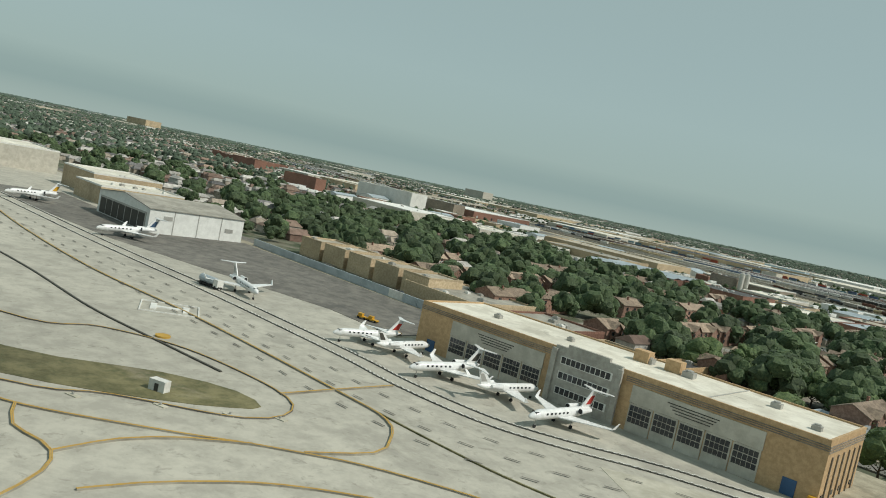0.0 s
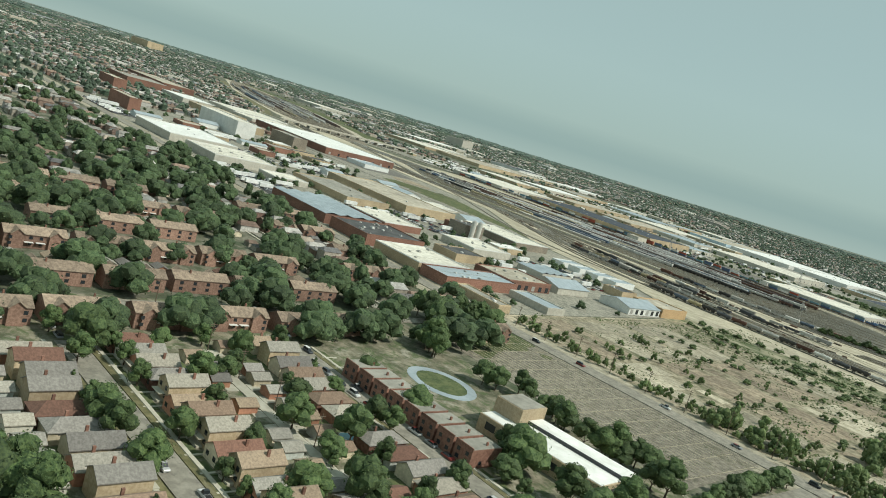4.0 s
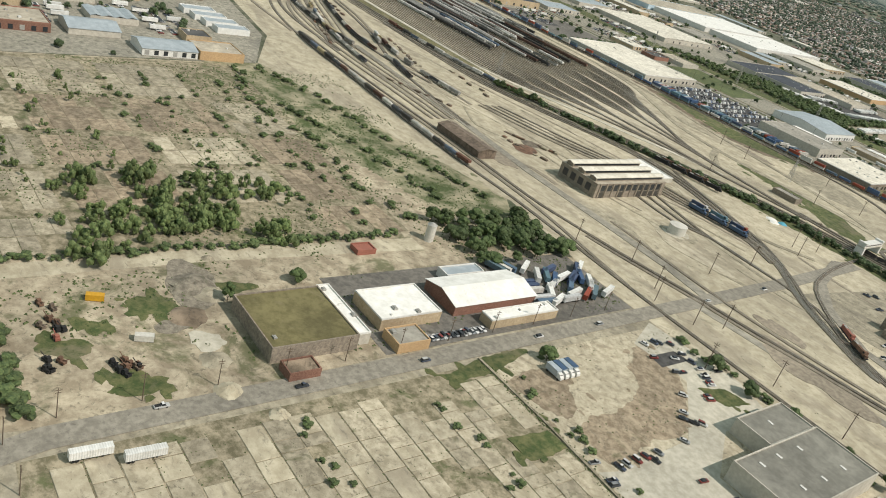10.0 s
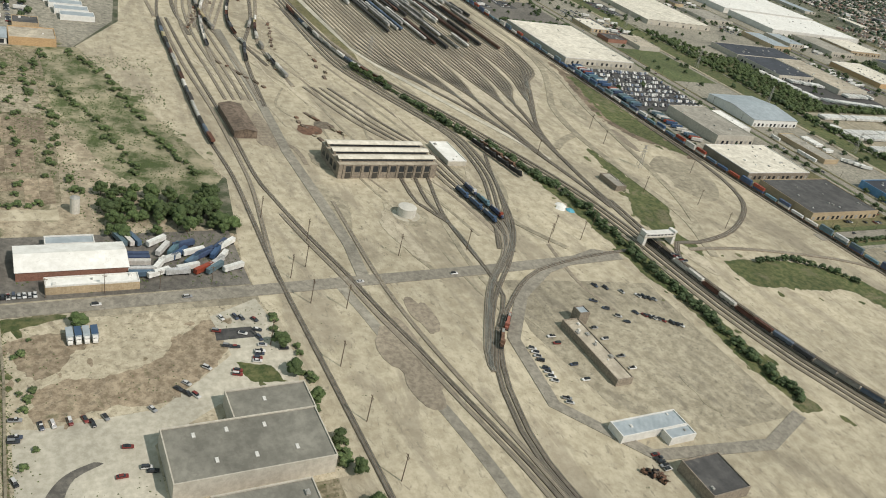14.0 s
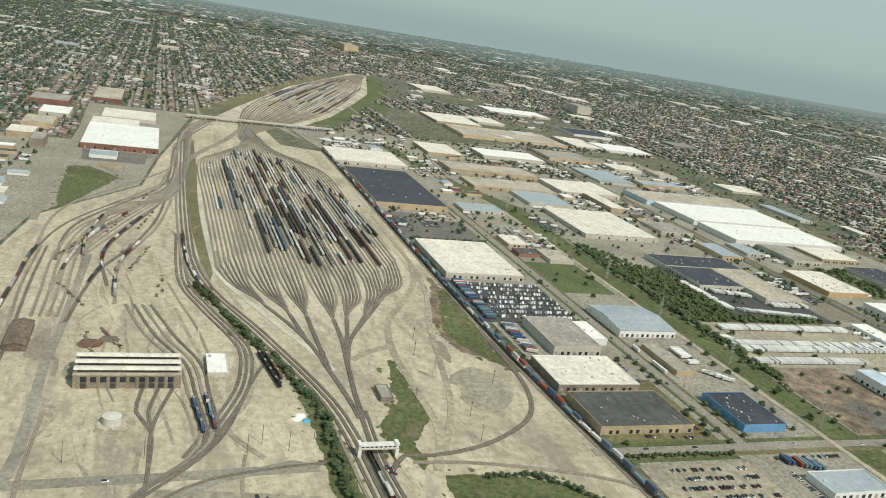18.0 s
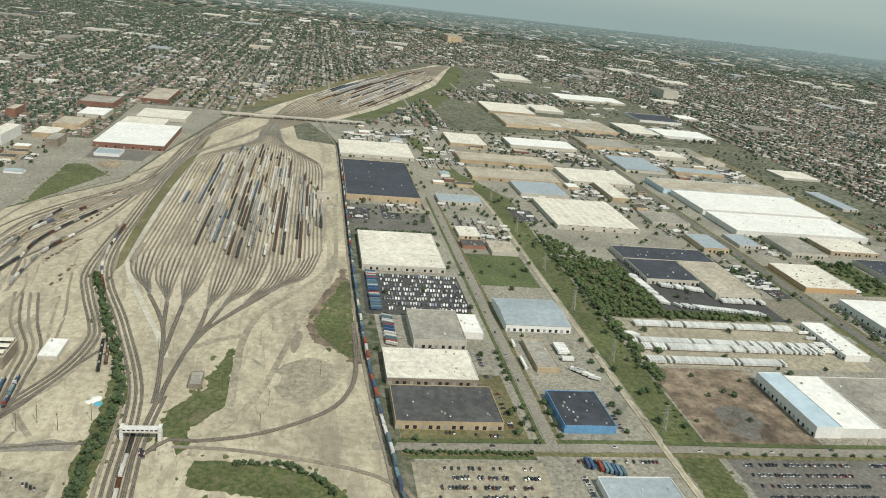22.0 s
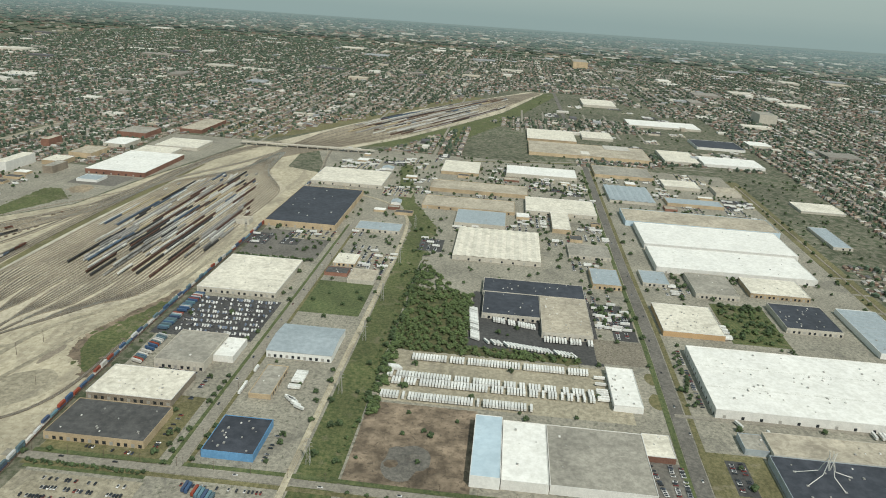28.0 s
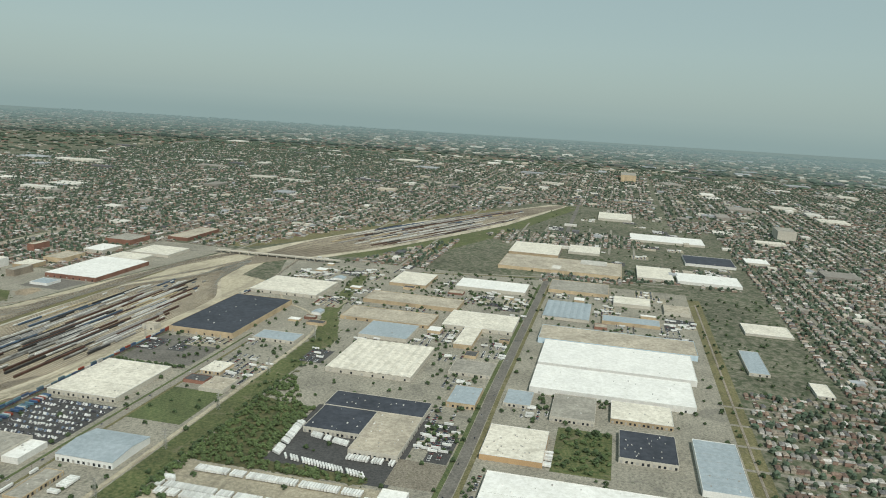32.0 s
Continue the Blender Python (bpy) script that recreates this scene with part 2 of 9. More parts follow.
surf("tan_roof", (0.34, 0.3, 0.235), (0.48, 0.43, 0.34), 0.4, 0.06, 0.85, 0.08, blotch=((0.25, 0.215, 0.165), 0.15, 0.6, 0.55), speck=((0.13, 0.12, 0.1), 0.5, 0.5, 0.6))
surf("dark_roof", (0.055, 0.055, 0.055), (0.1, 0.098, 0.095), 0.25, 0.05, 0.85, 0.06, speck=((0.16, 0.15, 0.14), 0.5, 0.5, 0.58))
surf("navy_roof", (0.03, 0.034, 0.045), (0.055, 0.06, 0.075), 0.25, 0.05, 0.7, 0.05)
surf("moss_roof", (0.11, 0.097, 0.04), (0.17, 0.15, 0.068), 0.5, 0.08, 0.95, 0.1, blotch=((0.2, 0.17, 0.1), 0.3, 0.5, 0.58))
stripes(surf("metal_roof", (0.34, 0.39, 0.42), (0.43, 0.48, 0.51), 0.4, 0.05, 0.45, 0.0, metal=0.2, spread=0.08), 1.2, 0.4)
stripes(surf("blue_metal_roof", (0.42, 0.53, 0.6), (0.5, 0.61, 0.68), 0.3, 0.05, 0.45, 0.0, spread=0.08), 1.2, 0.4)
surf("tan_brick", (0.41, 0.27, 0.14), (0.53, 0.36, 0.2), 3.0, 0.08, 0.85, 0.1, spread=0.12)
surf("red_brick", (0.17, 0.08, 0.055), (0.27, 0.145, 0.105), 3.0, 0.1, 0.85, 0.1, vary=0.25)
surf("buff_brick", (0.38, 0.29, 0.18), (0.5, 0.4, 0.27), 3.0, 0.1, 0.85, 0.1, vary=0.15)
surf("olive_roof", (0.16, 0.155, 0.13), (0.23, 0.222, 0.188), 0.4, 0.06, 0.7, 0.06, blotch=((0.13, 0.125, 0.105), 0.2, 0.5, 0.56), speck=((0.13, 0.12, 0.1), 0.5, 0.5, 0.6))
surf("sooty_brick", (0.18, 0.152, 0.12), (0.3, 0.255, 0.2), 2.0, 0.15, 0.9, 0.1)
surf("concrete_wall", (0.42, 0.39, 0.33), (0.53, 0.5, 0.43), 1.0, 0.1, 0.85, 0.06, spread=0.12)
surf("grey_stone", (0.3, 0.285, 0.25), (0.4, 0.385, 0.34), 2.0, 0.1, 0.85, 0.1)
stripes(surf("white_siding", (0.66, 0.66, 0.63), (0.76, 0.76, 0.73), 1.0, 0.1, 0.6, 0.0, spread=0.06), 4.0, 0.25, "X", False)
surf("siding", (0.5, 0.48, 0.42), (0.66, 0.64, 0.58), 2.0, 0.1, 0.7, 0.05, vary=0.2, own=True,
     palette=[(1, 0.98, 0.93), (0.95, 0.85, 0.68), (0.75, 0.8, 0.82), (0.7, 0.35, 0.25), (1, 0.9, 0.75), (0.62, 0.32, 0.22)])
surf("blue_wall", (0.1, 0.24, 0.42), (0.13, 0.29, 0.48), 1.0, 0.1, 0.6, 0.03)
surf("shingles", (0.62, 0.6, 0.58), (0.95, 0.93, 0.9), 4.0, 0.4, 0.95, 0.15, vary=0.2, own=True, spread=0.1,
     palette=[(0.4, 0.38, 0.335), (0.3, 0.285, 0.265), (0.3, 0.215, 0.16), (0.44, 0.41, 0.35), (0.22, 0.12, 0.09), (0.2, 0.19, 0.18), (0.36, 0.28, 0.205), (0.37, 0.355, 0.32)])
surf("town_roof", (0.6, 0.58, 0.55), (0.95, 0.93, 0.9), 1.0, 0.05, 0.95, 0.0, vary=0.25, island=True, spread=0.1,
     palette=[(0.36, 0.35, 0.33), (0.22, 0.215, 0.21), (0.3, 0.22, 0.175), (0.42, 0.41, 0.39), (0.2, 0.14, 0.115), (0.16, 0.16, 0.165), (0.36, 0.31, 0.26), (0.56, 0.55, 0.53)])
surf("town_wall", (0.6, 0.58, 0.55), (0.95, 0.93, 0.9), 1.0, 0.05, 0.95, 0.0, vary=0.2, island=True, spread=0.1,
     palette=[(0.42, 0.38, 0.32), (0.26, 0.17, 0.14), (0.58, 0.57, 0.55), (0.3, 0.215, 0.175), (0.5, 0.46, 0.4)])
surf("town_hall", (0.75, 0.73, 0.7), (1, 1, 1), 0.3, 0.05, 0.85, 0.0, vary=0.15, island=True, spread=0.1,
     palette=[(0.6, 0.57, 0.5), (0.7, 0.68, 0.63), (0.3, 0.28, 0.25), (0.5, 0.45, 0.37), (0.12, 0.12, 0.13), (0.62, 0.6, 0.55), (0.36, 0.38, 0.4)])
m = plain("window_glass", (0.03, 0.035, 0.04), 0.12)
plain("frame_white", (0.7, 0.69, 0.65), 0.6)
plain("door_blue", (0.03, 0.09, 0.2), 0.5)
plain("equipment_grey", (0.42, 0.41, 0.38), 0.5, 0.3)
surf("rust", (0.1, 0.055, 0.036), (0.2, 0.115, 0.075), 0.8, 0.3, 0.9, 0.1)
surf("brown_metal", (0.11, 0.082, 0.06), (0.19, 0.145, 0.11), 0.8, 0.2, 0.8, 0.1)
plain("faded_red", (0.32, 0.12, 0.085), 0.8)
# plants
surf("leaves", (0.032, 0.06, 0.018), (0.095, 0.135, 0.042), 4.5, 0.4, 0.8, 0.9, vary=0.3, own=True, spread=0.3)
surf("shrub_leaves", (0.062, 0.1, 0.03), (0.15, 0.19, 0.066), 4.5, 0.4, 0.8, 0.5, vary=0.25, own=True, spread=0.3)
surf("grove_leaves", (0.042, 0.072, 0.024), (0.115, 0.15, 0.055), 2.5, 0.1, 0.85, 0.5, vary=0.3, island=True, spread=0.25)
surf("wood_leaves", (0.026, 0.05, 0.02), (0.082, 0.115, 0.046), 4.0, 0.1, 0.85, 0.9, vary=0.35, island=True, spread=0.25)
# leaf green with distance haze put into it: greyer and bluer than the near trees
surf("hazed_leaves", (0.042, 0.066, 0.042), (0.09, 0.12, 0.082), 0.35, 0.02, 0.9, 0.0, vary=0.3, island=True, spread=0.25)
surf("bark", (0.07, 0.05, 0.035), (0.13, 0.1, 0.07), 4.0, 0.5, 0.95, 0.3, own=True)
surf("pole_wood", (0.09, 0.065, 0.045), (0.16, 0.12, 0.085), 3.0, 0.5, 0.9, 0.1, own=True)
# vehicles
surf("car_paint", (0.88, 0.88, 0.88), (1, 1, 1), 2.0, 0.3, 0.28, 0.0, vary=0.15, own=True, spread=0.05,
     palette=[(0.6, 0.6, 0.59), (0.025, 0.026, 0.03), (0.25, 0.26, 0.27), (0.7, 0.7, 0.69), (0.04, 0.045, 0.055), (0.2, 0.035, 0.03), (0.5, 0.5, 0.49), (0.06, 0.075, 0.11)])
plain("tyre", (0.02, 0.02, 0.02), 0.85)
stripes(surf("trailer_white", (0.6, 0.6, 0.57), (0.78, 0.78, 0.75), 1.0, 0.2, 0.5, 0.0, vary=0.15, own=True, spread=0.08), 1.0, 0.5)
surf("wagon_paint", (0.7, 0.68, 0.65), (1, 1, 1), 1.2, 0.3, 0.7, 0.0, vary=0.25, own=True, spread=0.2,
     palette=[(0.055, 0.052, 0.05), (0.5, 0.49, 0.46), (0.09, 0.04, 0.027), (0.62, 0.61, 0.57), (0.07, 0.075, 0.085), (0.34, 0.33, 0.3), (0.05, 0.048, 0.045), (0.44, 0.37, 0.22), (0.13, 0.17, 0.23), (0.55, 0.54, 0.5), (0.14, 0.06, 0.04), (0.3, 0.3, 0.29)])
surf("wagon_stuff", (0.7, 0.68, 0.65), (1, 1, 1), 1.2, 0.3, 0.7, 0.0, vary=0.25, island=True, spread=0.2,
     palette=[(0.055, 0.052, 0.05), (0.5, 0.49, 0.46), (0.09, 0.04, 0.027), (0.62, 0.61, 0.57), (0.07, 0.075, 0.085), (0.34, 0.33, 0.3), (0.05, 0.048, 0.045), (0.44, 0.37, 0.22), (0.13, 0.17, 0.23), (0.55, 0.54, 0.5), (0.14, 0.06, 0.04), (0.3, 0.3, 0.29)])
surf("container_paint", (0.75, 0.74, 0.72), (1, 1, 1), 1.2, 0.3, 0.55, 0.0, vary=0.15, own=True, spread=0.12,
     palette=[(0.09, 0.15, 0.22), (0.62, 0.6, 0.56), (0.12, 0.22, 0.27), (0.3, 0.06, 0.03), (0.06, 0.09, 0.17), (0.55, 0.56, 0.56), (0.11, 0.17, 0.2), (0.05, 0.1, 0.2)])
plain("jet_white", (0.8, 0.8, 0.79), 0.25)
plain("signal_red", (0.45, 0.04, 0.03), 0.5)
plain("bus_yellow", (0.6, 0.32, 0.02), 0.5)
plain("pool_blue", (0.1, 0.38, 0.5), 0.3)
plain("tank_pale", (0.6, 0.58, 0.52), 0.6)
plain("loco_blue", (0.05, 0.095, 0.17), 0.5)
surf("car_stuff", (0.88, 0.88, 0.88), (1, 1, 1), 2.0, 0.3, 0.3, 0.0, vary=0.15, island=True, spread=0.05,
     palette=[(0.6, 0.6, 0.59), (0.025, 0.026, 0.03), (0.25, 0.26, 0.27), (0.7, 0.7, 0.69), (0.04, 0.045, 0.055), (0.2, 0.035, 0.03), (0.5, 0.5, 0.49), (0.06, 0.075, 0.11)])
surf("cab_paint", (0.88, 0.88, 0.88), (1, 1, 1), 2.0, 0.3, 0.4, 0.0, vary=0.15, island=True, spread=0.05,
     palette=[(0.72, 0.72, 0.7), (0.7, 0.7, 0.69), (0.06, 0.06, 0.07), (0.7, 0.7, 0.68), (0.1, 0.1, 0.11), (0.66, 0.66, 0.64), (0.16, 0.2, 0.27)])
surf("trailer_stuff", (0.6, 0.6, 0.57), (0.78, 0.78, 0.75), 1.0, 0.2, 0.5, 0.0, vary=0.15, island=True, spread=0.08)
for key, tone in (("black", (0.05, 0.048, 0.046)), ("white", (0.6, 0.59, 0.55)), ("grey", (0.33, 0.32, 0.3)), ("brown", (0.11, 0.055, 0.037)), ("blue", (0.1, 0.15, 0.22)), ("tan", (0.42, 0.35, 0.22))):
    surf("wagon_" + key, [c * 0.65 for c in tone], tone, 1.2, 0.3, 0.7, 0.0, vary=0.3, own=True, spread=0.2)
surf("row_brick", (0.2, 0.115, 0.085), (0.32, 0.2, 0.15), 3.0, 0.1, 0.85, 0.1, vary=0.25)
surf("row_roof", (0.18, 0.135, 0.1), (0.32, 0.245, 0.18), 2.0, 0.2, 0.9, 0.1, vary=0.25)
surf("grey_ballast", (0.21, 0.195, 0.16), (0.31, 0.29, 0.24), 0.5, 0.03, 1.0, 0.25, speck=((0.12, 0.11, 0.09), 0.9, 0.5, 0.56))
surf("joint_weeds", (0.14, 0.125, 0.075), (0.36, 0.31, 0.22), 0.5, 0.04, 1.0, 0.3, blotch=((0.08, 0.1, 0.035), 0.12, 0.8, 0.55))

# blue-grey emission faded by height, which paints distance haze onto a ring
haze = bpy.data.materials.new("haze_glow")
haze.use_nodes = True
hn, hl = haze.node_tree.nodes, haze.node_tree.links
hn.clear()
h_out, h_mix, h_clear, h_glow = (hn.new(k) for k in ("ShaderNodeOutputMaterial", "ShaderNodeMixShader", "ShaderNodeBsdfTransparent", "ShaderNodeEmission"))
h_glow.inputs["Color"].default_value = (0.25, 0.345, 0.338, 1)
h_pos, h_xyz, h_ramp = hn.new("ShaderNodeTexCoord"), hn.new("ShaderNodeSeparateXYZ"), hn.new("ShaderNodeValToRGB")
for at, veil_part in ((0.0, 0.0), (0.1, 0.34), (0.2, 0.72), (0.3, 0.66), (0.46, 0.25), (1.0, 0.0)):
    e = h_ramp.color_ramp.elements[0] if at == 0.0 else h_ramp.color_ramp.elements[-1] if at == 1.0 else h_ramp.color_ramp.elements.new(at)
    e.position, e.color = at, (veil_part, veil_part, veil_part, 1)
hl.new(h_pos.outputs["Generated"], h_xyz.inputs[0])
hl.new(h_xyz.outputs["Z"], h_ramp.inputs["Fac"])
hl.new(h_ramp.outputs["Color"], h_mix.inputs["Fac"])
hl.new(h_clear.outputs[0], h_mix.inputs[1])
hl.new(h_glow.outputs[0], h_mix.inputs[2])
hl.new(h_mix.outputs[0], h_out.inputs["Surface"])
MATS["haze_glow"] = haze

# ---- building tools ----
rng = random.Random(7)


class Shape:
    """Collects faces for one mesh."""

    def __init__(self):
        self.v, self.f = [], []

    def add(self, verts, faces):
        k = len(self.v)
        self.v += verts
        self.f += [tuple(k + i for i in f) for f in faces]
        return self

    def box(self, x0, y0, z0, x1, y1, z1):
        return self.add([(x0, y0, z0), (x1, y0, z0), (x1, y1, z0), (x0, y1, z0), (x0, y0, z1), (x1, y0, z1), (x1, y1, z1), (x0, y1, z1)],
                        [(0, 3, 2, 1), (4, 5, 6, 7), (0, 1, 5, 4), (1, 2, 6, 5), (2, 3, 7, 6), (3, 0, 4, 7)])

    def prism(self, pts, z0, z1):
        n = len(pts)
        area = sum(pts[i][0] * pts[(i + 1) % n][1] - pts[(i + 1) % n][0] * pts[i][1] for i in range(n))
        pts = list(pts) if area > 0 else list(reversed(pts))
        return self.add([(x, y, z0) for x, y in pts] + [(x, y, z1) for x, y in pts],
                        [tuple(range(n - 1, -1, -1)), tuple(range(n, 2 * n))] + [(i, (i + 1) % n, n + (i + 1) % n, n + i) for i in range(n)])

    def cyl(self, x, y, z0, z1, r, n=12, r1=None):
        r1 = r if r1 is None else r1
        ring = [(math.cos(2 * math.pi * i / n), math.sin(2 * math.pi * i / n)) for i in range(n)]
        return self.add([(x + r * c, y + r * s, z0) for c, s in ring] + [(x + r1 * c, y + r1 * s, z1) for c, s in ring],
                        [tuple(range(n - 1, -1, -1)), tuple(range(n, 2 * n))] + [(i, (i + 1) % n, n + (i + 1) % n, n + i) for i in range(n)])

    def tube(self, a, b, r, n=8, r1=None):
        """A round bar from a to b."""
        a, b = Vector(a), Vector(b)
        d = (b - a).normalized()
        s = d.orthogonal().normalized()
        u = d.cross(s)
        r1 = r if r1 is None else r1
        ring = [s * math.cos(2 * math.pi * i / n) + u * math.sin(2 * math.pi * i / n) for i in range(n)]
        return self.add([tuple(a + r * q) for q in ring] + [tuple(b + r1 * q) for q in ring],
                        [tuple(range(n - 1, -1, -1)), tuple(range(n, 2 * n))] + [(i, (i + 1) % n, n + (i + 1) % n, n + i) for i in range(n)])

    def gable(self, x0, y0, x1, y1, z, rise, along="x", over=0.12):
        """A pitched roof with overhanging, thick edges."""
        x0, y0, x1, y1 = x0 - over, y0 - over, x1 + over, y1 + over
        t = 0.1
        if along == "x":
            c = (y0 + y1) / 2
            sec = [(y0, z - t), (y0, z), (c, z + rise), (y1, z), (y1, z - t), (c, z + rise - t)]
            v = [(x0, a, b) for a, b in sec] + [(x1, a, b) for a, b in sec]
        else:
            c = (x0 + x1) / 2
            sec = [(x1, z - t), (x1, z), (c, z + rise), (x0, z), (x0, z - t), (c, z + rise - t)]
            v = [(a, y0, b) for a, b in sec] + [(a, y1, b) for a, b in sec]
        return self.add(v, [(0, 1, 2, 5), (5, 2, 3, 4), (6, 11, 8, 7), (11, 10, 9, 8), (1, 7, 8, 2), (2, 8, 9, 3), (0, 6, 7, 1), (3, 9, 10, 4), (0, 5, 11, 6), (5, 4, 10, 11)])

    def hip(self, x0, y0, x1, y1, z, rise, over=0.15):
        x0, y0, x1, y1 = x0 - over, y0 - over, x1 + over, y1 + over
        w, d = x1 - x0, y1 - y0
        k = min(w, d) / 2 * 0.9
        cx, cy = (x0 + x1) / 2, (y0 + y1) / 2
        a, b = ((x0 + k, cy), (x1 - k, cy)) if w > d else ((cx, y0 + k), (cx, y1 - k))
        v = [(x0, y0, z), (x1, y0, z), (x1, y1, z), (x0, y1, z), (*a, z + rise), (*b, z + rise), (x0, y0, z - 0.08), (x1, y0, z - 0.08), (x1, y1, z - 0.08), (x0, y1, z - 0.08)]
        if w > d:
            f = [(0, 1, 5, 4), (1, 2, 5), (2, 3, 4, 5), (3, 0, 4)]
        else:
            f = [(0, 1, 4), (1, 2, 5, 4), (2, 3, 5), (3, 0, 4, 5)]
        return self.add(v, f + [(6, 9, 8, 7), (6, 7, 1, 0), (7, 8, 2, 1), (8, 9, 3, 2), (9, 6, 0, 3)])

    def gable_wall(self, x0, y0, x1, y1, z, rise, along="x"):
        """The walls' triangles under a pitched roof."""
        if along == "x":
            c = (y0 + y1) / 2
            return self.add([(x, y, h) for x in (x0, x1) for y, h in ((y0, z), (y1, z), (c, z + rise))], [(0, 2, 1), (3, 4, 5), (0, 3, 5, 2), (1, 2, 5, 4)])
        c = (x0 + x1) / 2
        return self.add([(x, y, h) for y in (y0, y1) for x, h in ((x0, z), (x1, z), (c, z + rise))], [(0, 1, 2), (3, 5, 4), (0, 2, 5, 3), (1, 4, 5, 2)])

    def ribbon(self, pts, width, z0, z1):
        """A strip of even width along a line."""
        n = len(pts)
        left, right = [], []
        for i, (x, y) in enumerate(pts):
            a, b = pts[max(i - 1, 0)], pts[min(i + 1, n - 1)]
            d = math.hypot(b[0] - a[0], b[1] - a[1]) or 1
            nx, ny = -(b[1] - a[1]) / d * width / 2, (b[0] - a[0]) / d * width / 2
            left.append((x + nx, y + ny))
            right.append((x - nx, y - ny))
        v = [(*p, z1) for p in left] + [(*p, z1) for p in right] + [(*p, z0) for p in left] + [(*p, z0) for p in right]
        f = []
        for i in range(n - 1):
            f += [(i, n + i, n + i + 1, i + 1), (2 * n + i, i, i + 1, 2 * n + i + 1), (n + i, 3 * n + i, 3 * n + i + 1, n + i + 1)]
        f += [(0, 2 * n, 3 * n, n), (n - 1, 2 * n - 1, 4 * n - 1, 3 * n - 1)]
        return self.add(v, f)

    def mesh(self, name):
        me = bpy.data.meshes.new(name)
        me.from_pydata(self.v, [], self.f)
        return me


def curve(pts, step=4.0):
    """A smooth line through a few points."""
    out = []
    n = len(pts)
    for i in range(n - 1):
        p0, p1, p2, p3 = pts[max(i - 1, 0)], pts[i], pts[i + 1], pts[min(i + 2, n - 1)]
        k = max(2, int(math.hypot(p2[0] - p1[0], p2[1] - p1[1]) / step))
        for j in range(k):
            t = j / k
            out.append(tuple(0.5 * (2 * b + (c - a) * t + (2 * a - 5 * b + 4 * c - d) * t * t + (3 * b - a - 3 * c + d) * t ** 3)
                             for a, b, c, d in zip(p0, p1, p2, p3)))
    return out + [tuple(pts[-1])]


def offset(pts, d):
    """A line beside a line."""
    out, n = [], len(pts)
    for i, (x, y) in enumerate(pts):
        a, b = pts[max(i - 1, 0)], pts[min(i + 1, n - 1)]
        s = math.hypot(b[0] - a[0], b[1] - a[1]) or 1
        out.append((x - (b[1] - a[1]) / s * d, y + (b[0] - a[0]) / s * d))
    return out


def part(name, shape, mat, parent=None, label="", smooth=False):
    """One mesh object, under a thing or a part."""
    me = shape if isinstance(shape, bpy.types.Mesh) else shape.mesh(name)
    if not me.materials:
        me.materials.append(MATS[mat])
    if smooth:
        me.polygons.foreach_set("use_smooth", [True] * len(me.polygons))
    ob = new(name, me)
    ob.parent = parent
    return tagged(ob, label)


def thing(name, x, y, z=0.0, turn=0.0, label="", category="", group=""):
    ob = new(name)
    ob.empty_display_size = 0.5
    ob.matrix_basis = pose(x, y, z, 0, 0, turn)
    return tagged(ob, label, category, group)


def ground_piece(name, shape, mat, label="", kind="structure", category=""):
    return tagged(part(name, shape, mat), label, category, "", kind)


LAYERS = []


def layer(z):
    """Lifts each ground piece a little over the one before, so that no two lie in one plane."""
    LAYERS.append(z)
    return z + 0.0006 * len(LAYERS)


def slab(name, x0, y0, x1, y1, z, mat, label=""):
    z = layer(z)
    return ground_piece(name, Shape().box(min(x0, x1), min(y0, y1), -0.3, max(x0, x1), max(y0, y1), z), mat, label)


def blob(cx, cy, rx, ry, n=26, rough=0.18, seed=0):
    """An uneven round outline."""
    r = random.Random(seed)
    ph = [r.uniform(0, 6.28) for _ in range(4)]
    out = []
    for i in range(n):
        a = 2 * math.pi * i / n
        k = 1 + rough * (math.sin(2 * a + ph[0]) * 0.5 + math.sin(3 * a + ph[1]) * 0.35 + math.sin(5 * a + ph[2]) * 0.25 + math.sin(7 * a + ph[3]) * 0.15)
        out.append((cx + rx * k * math.cos(a), cy + ry * k * math.sin(a)))
    return out


RAGGED = {"weeds": 1.6, "dirt": 1.8, "floor_brown": 1.4, "weedy_gravel": 2.0, "meadow": 1.0, "grey_ballast": 0.8, "oily_ballast": 1.2}


def ragged(pts, amp):
    """An outline with an uneven, crumbling edge."""
    out, n = [], len(pts)
    for i in range(n):
        (ax, ay), (bx, by) = pts[i], pts[(i + 1) % n]
        d = math.hypot(bx - ax, by - ay)
        if d < 0.01:
            continue
        for j in range(max(1, int(d / 0.9))):
            t = j / max(1, int(d / 0.9))
            x, y = ax + (bx - ax) * t, ay + (by - ay) * t
            k = amp * (noise.noise(Vector((x * 0.12, y * 0.12, 4))) + 0.7 * noise.noise(Vector((x * 0.6, y * 0.6, 8))))
            out.append((x - (by - ay) / d * k, y + (bx - ax) / d * k))
    return out


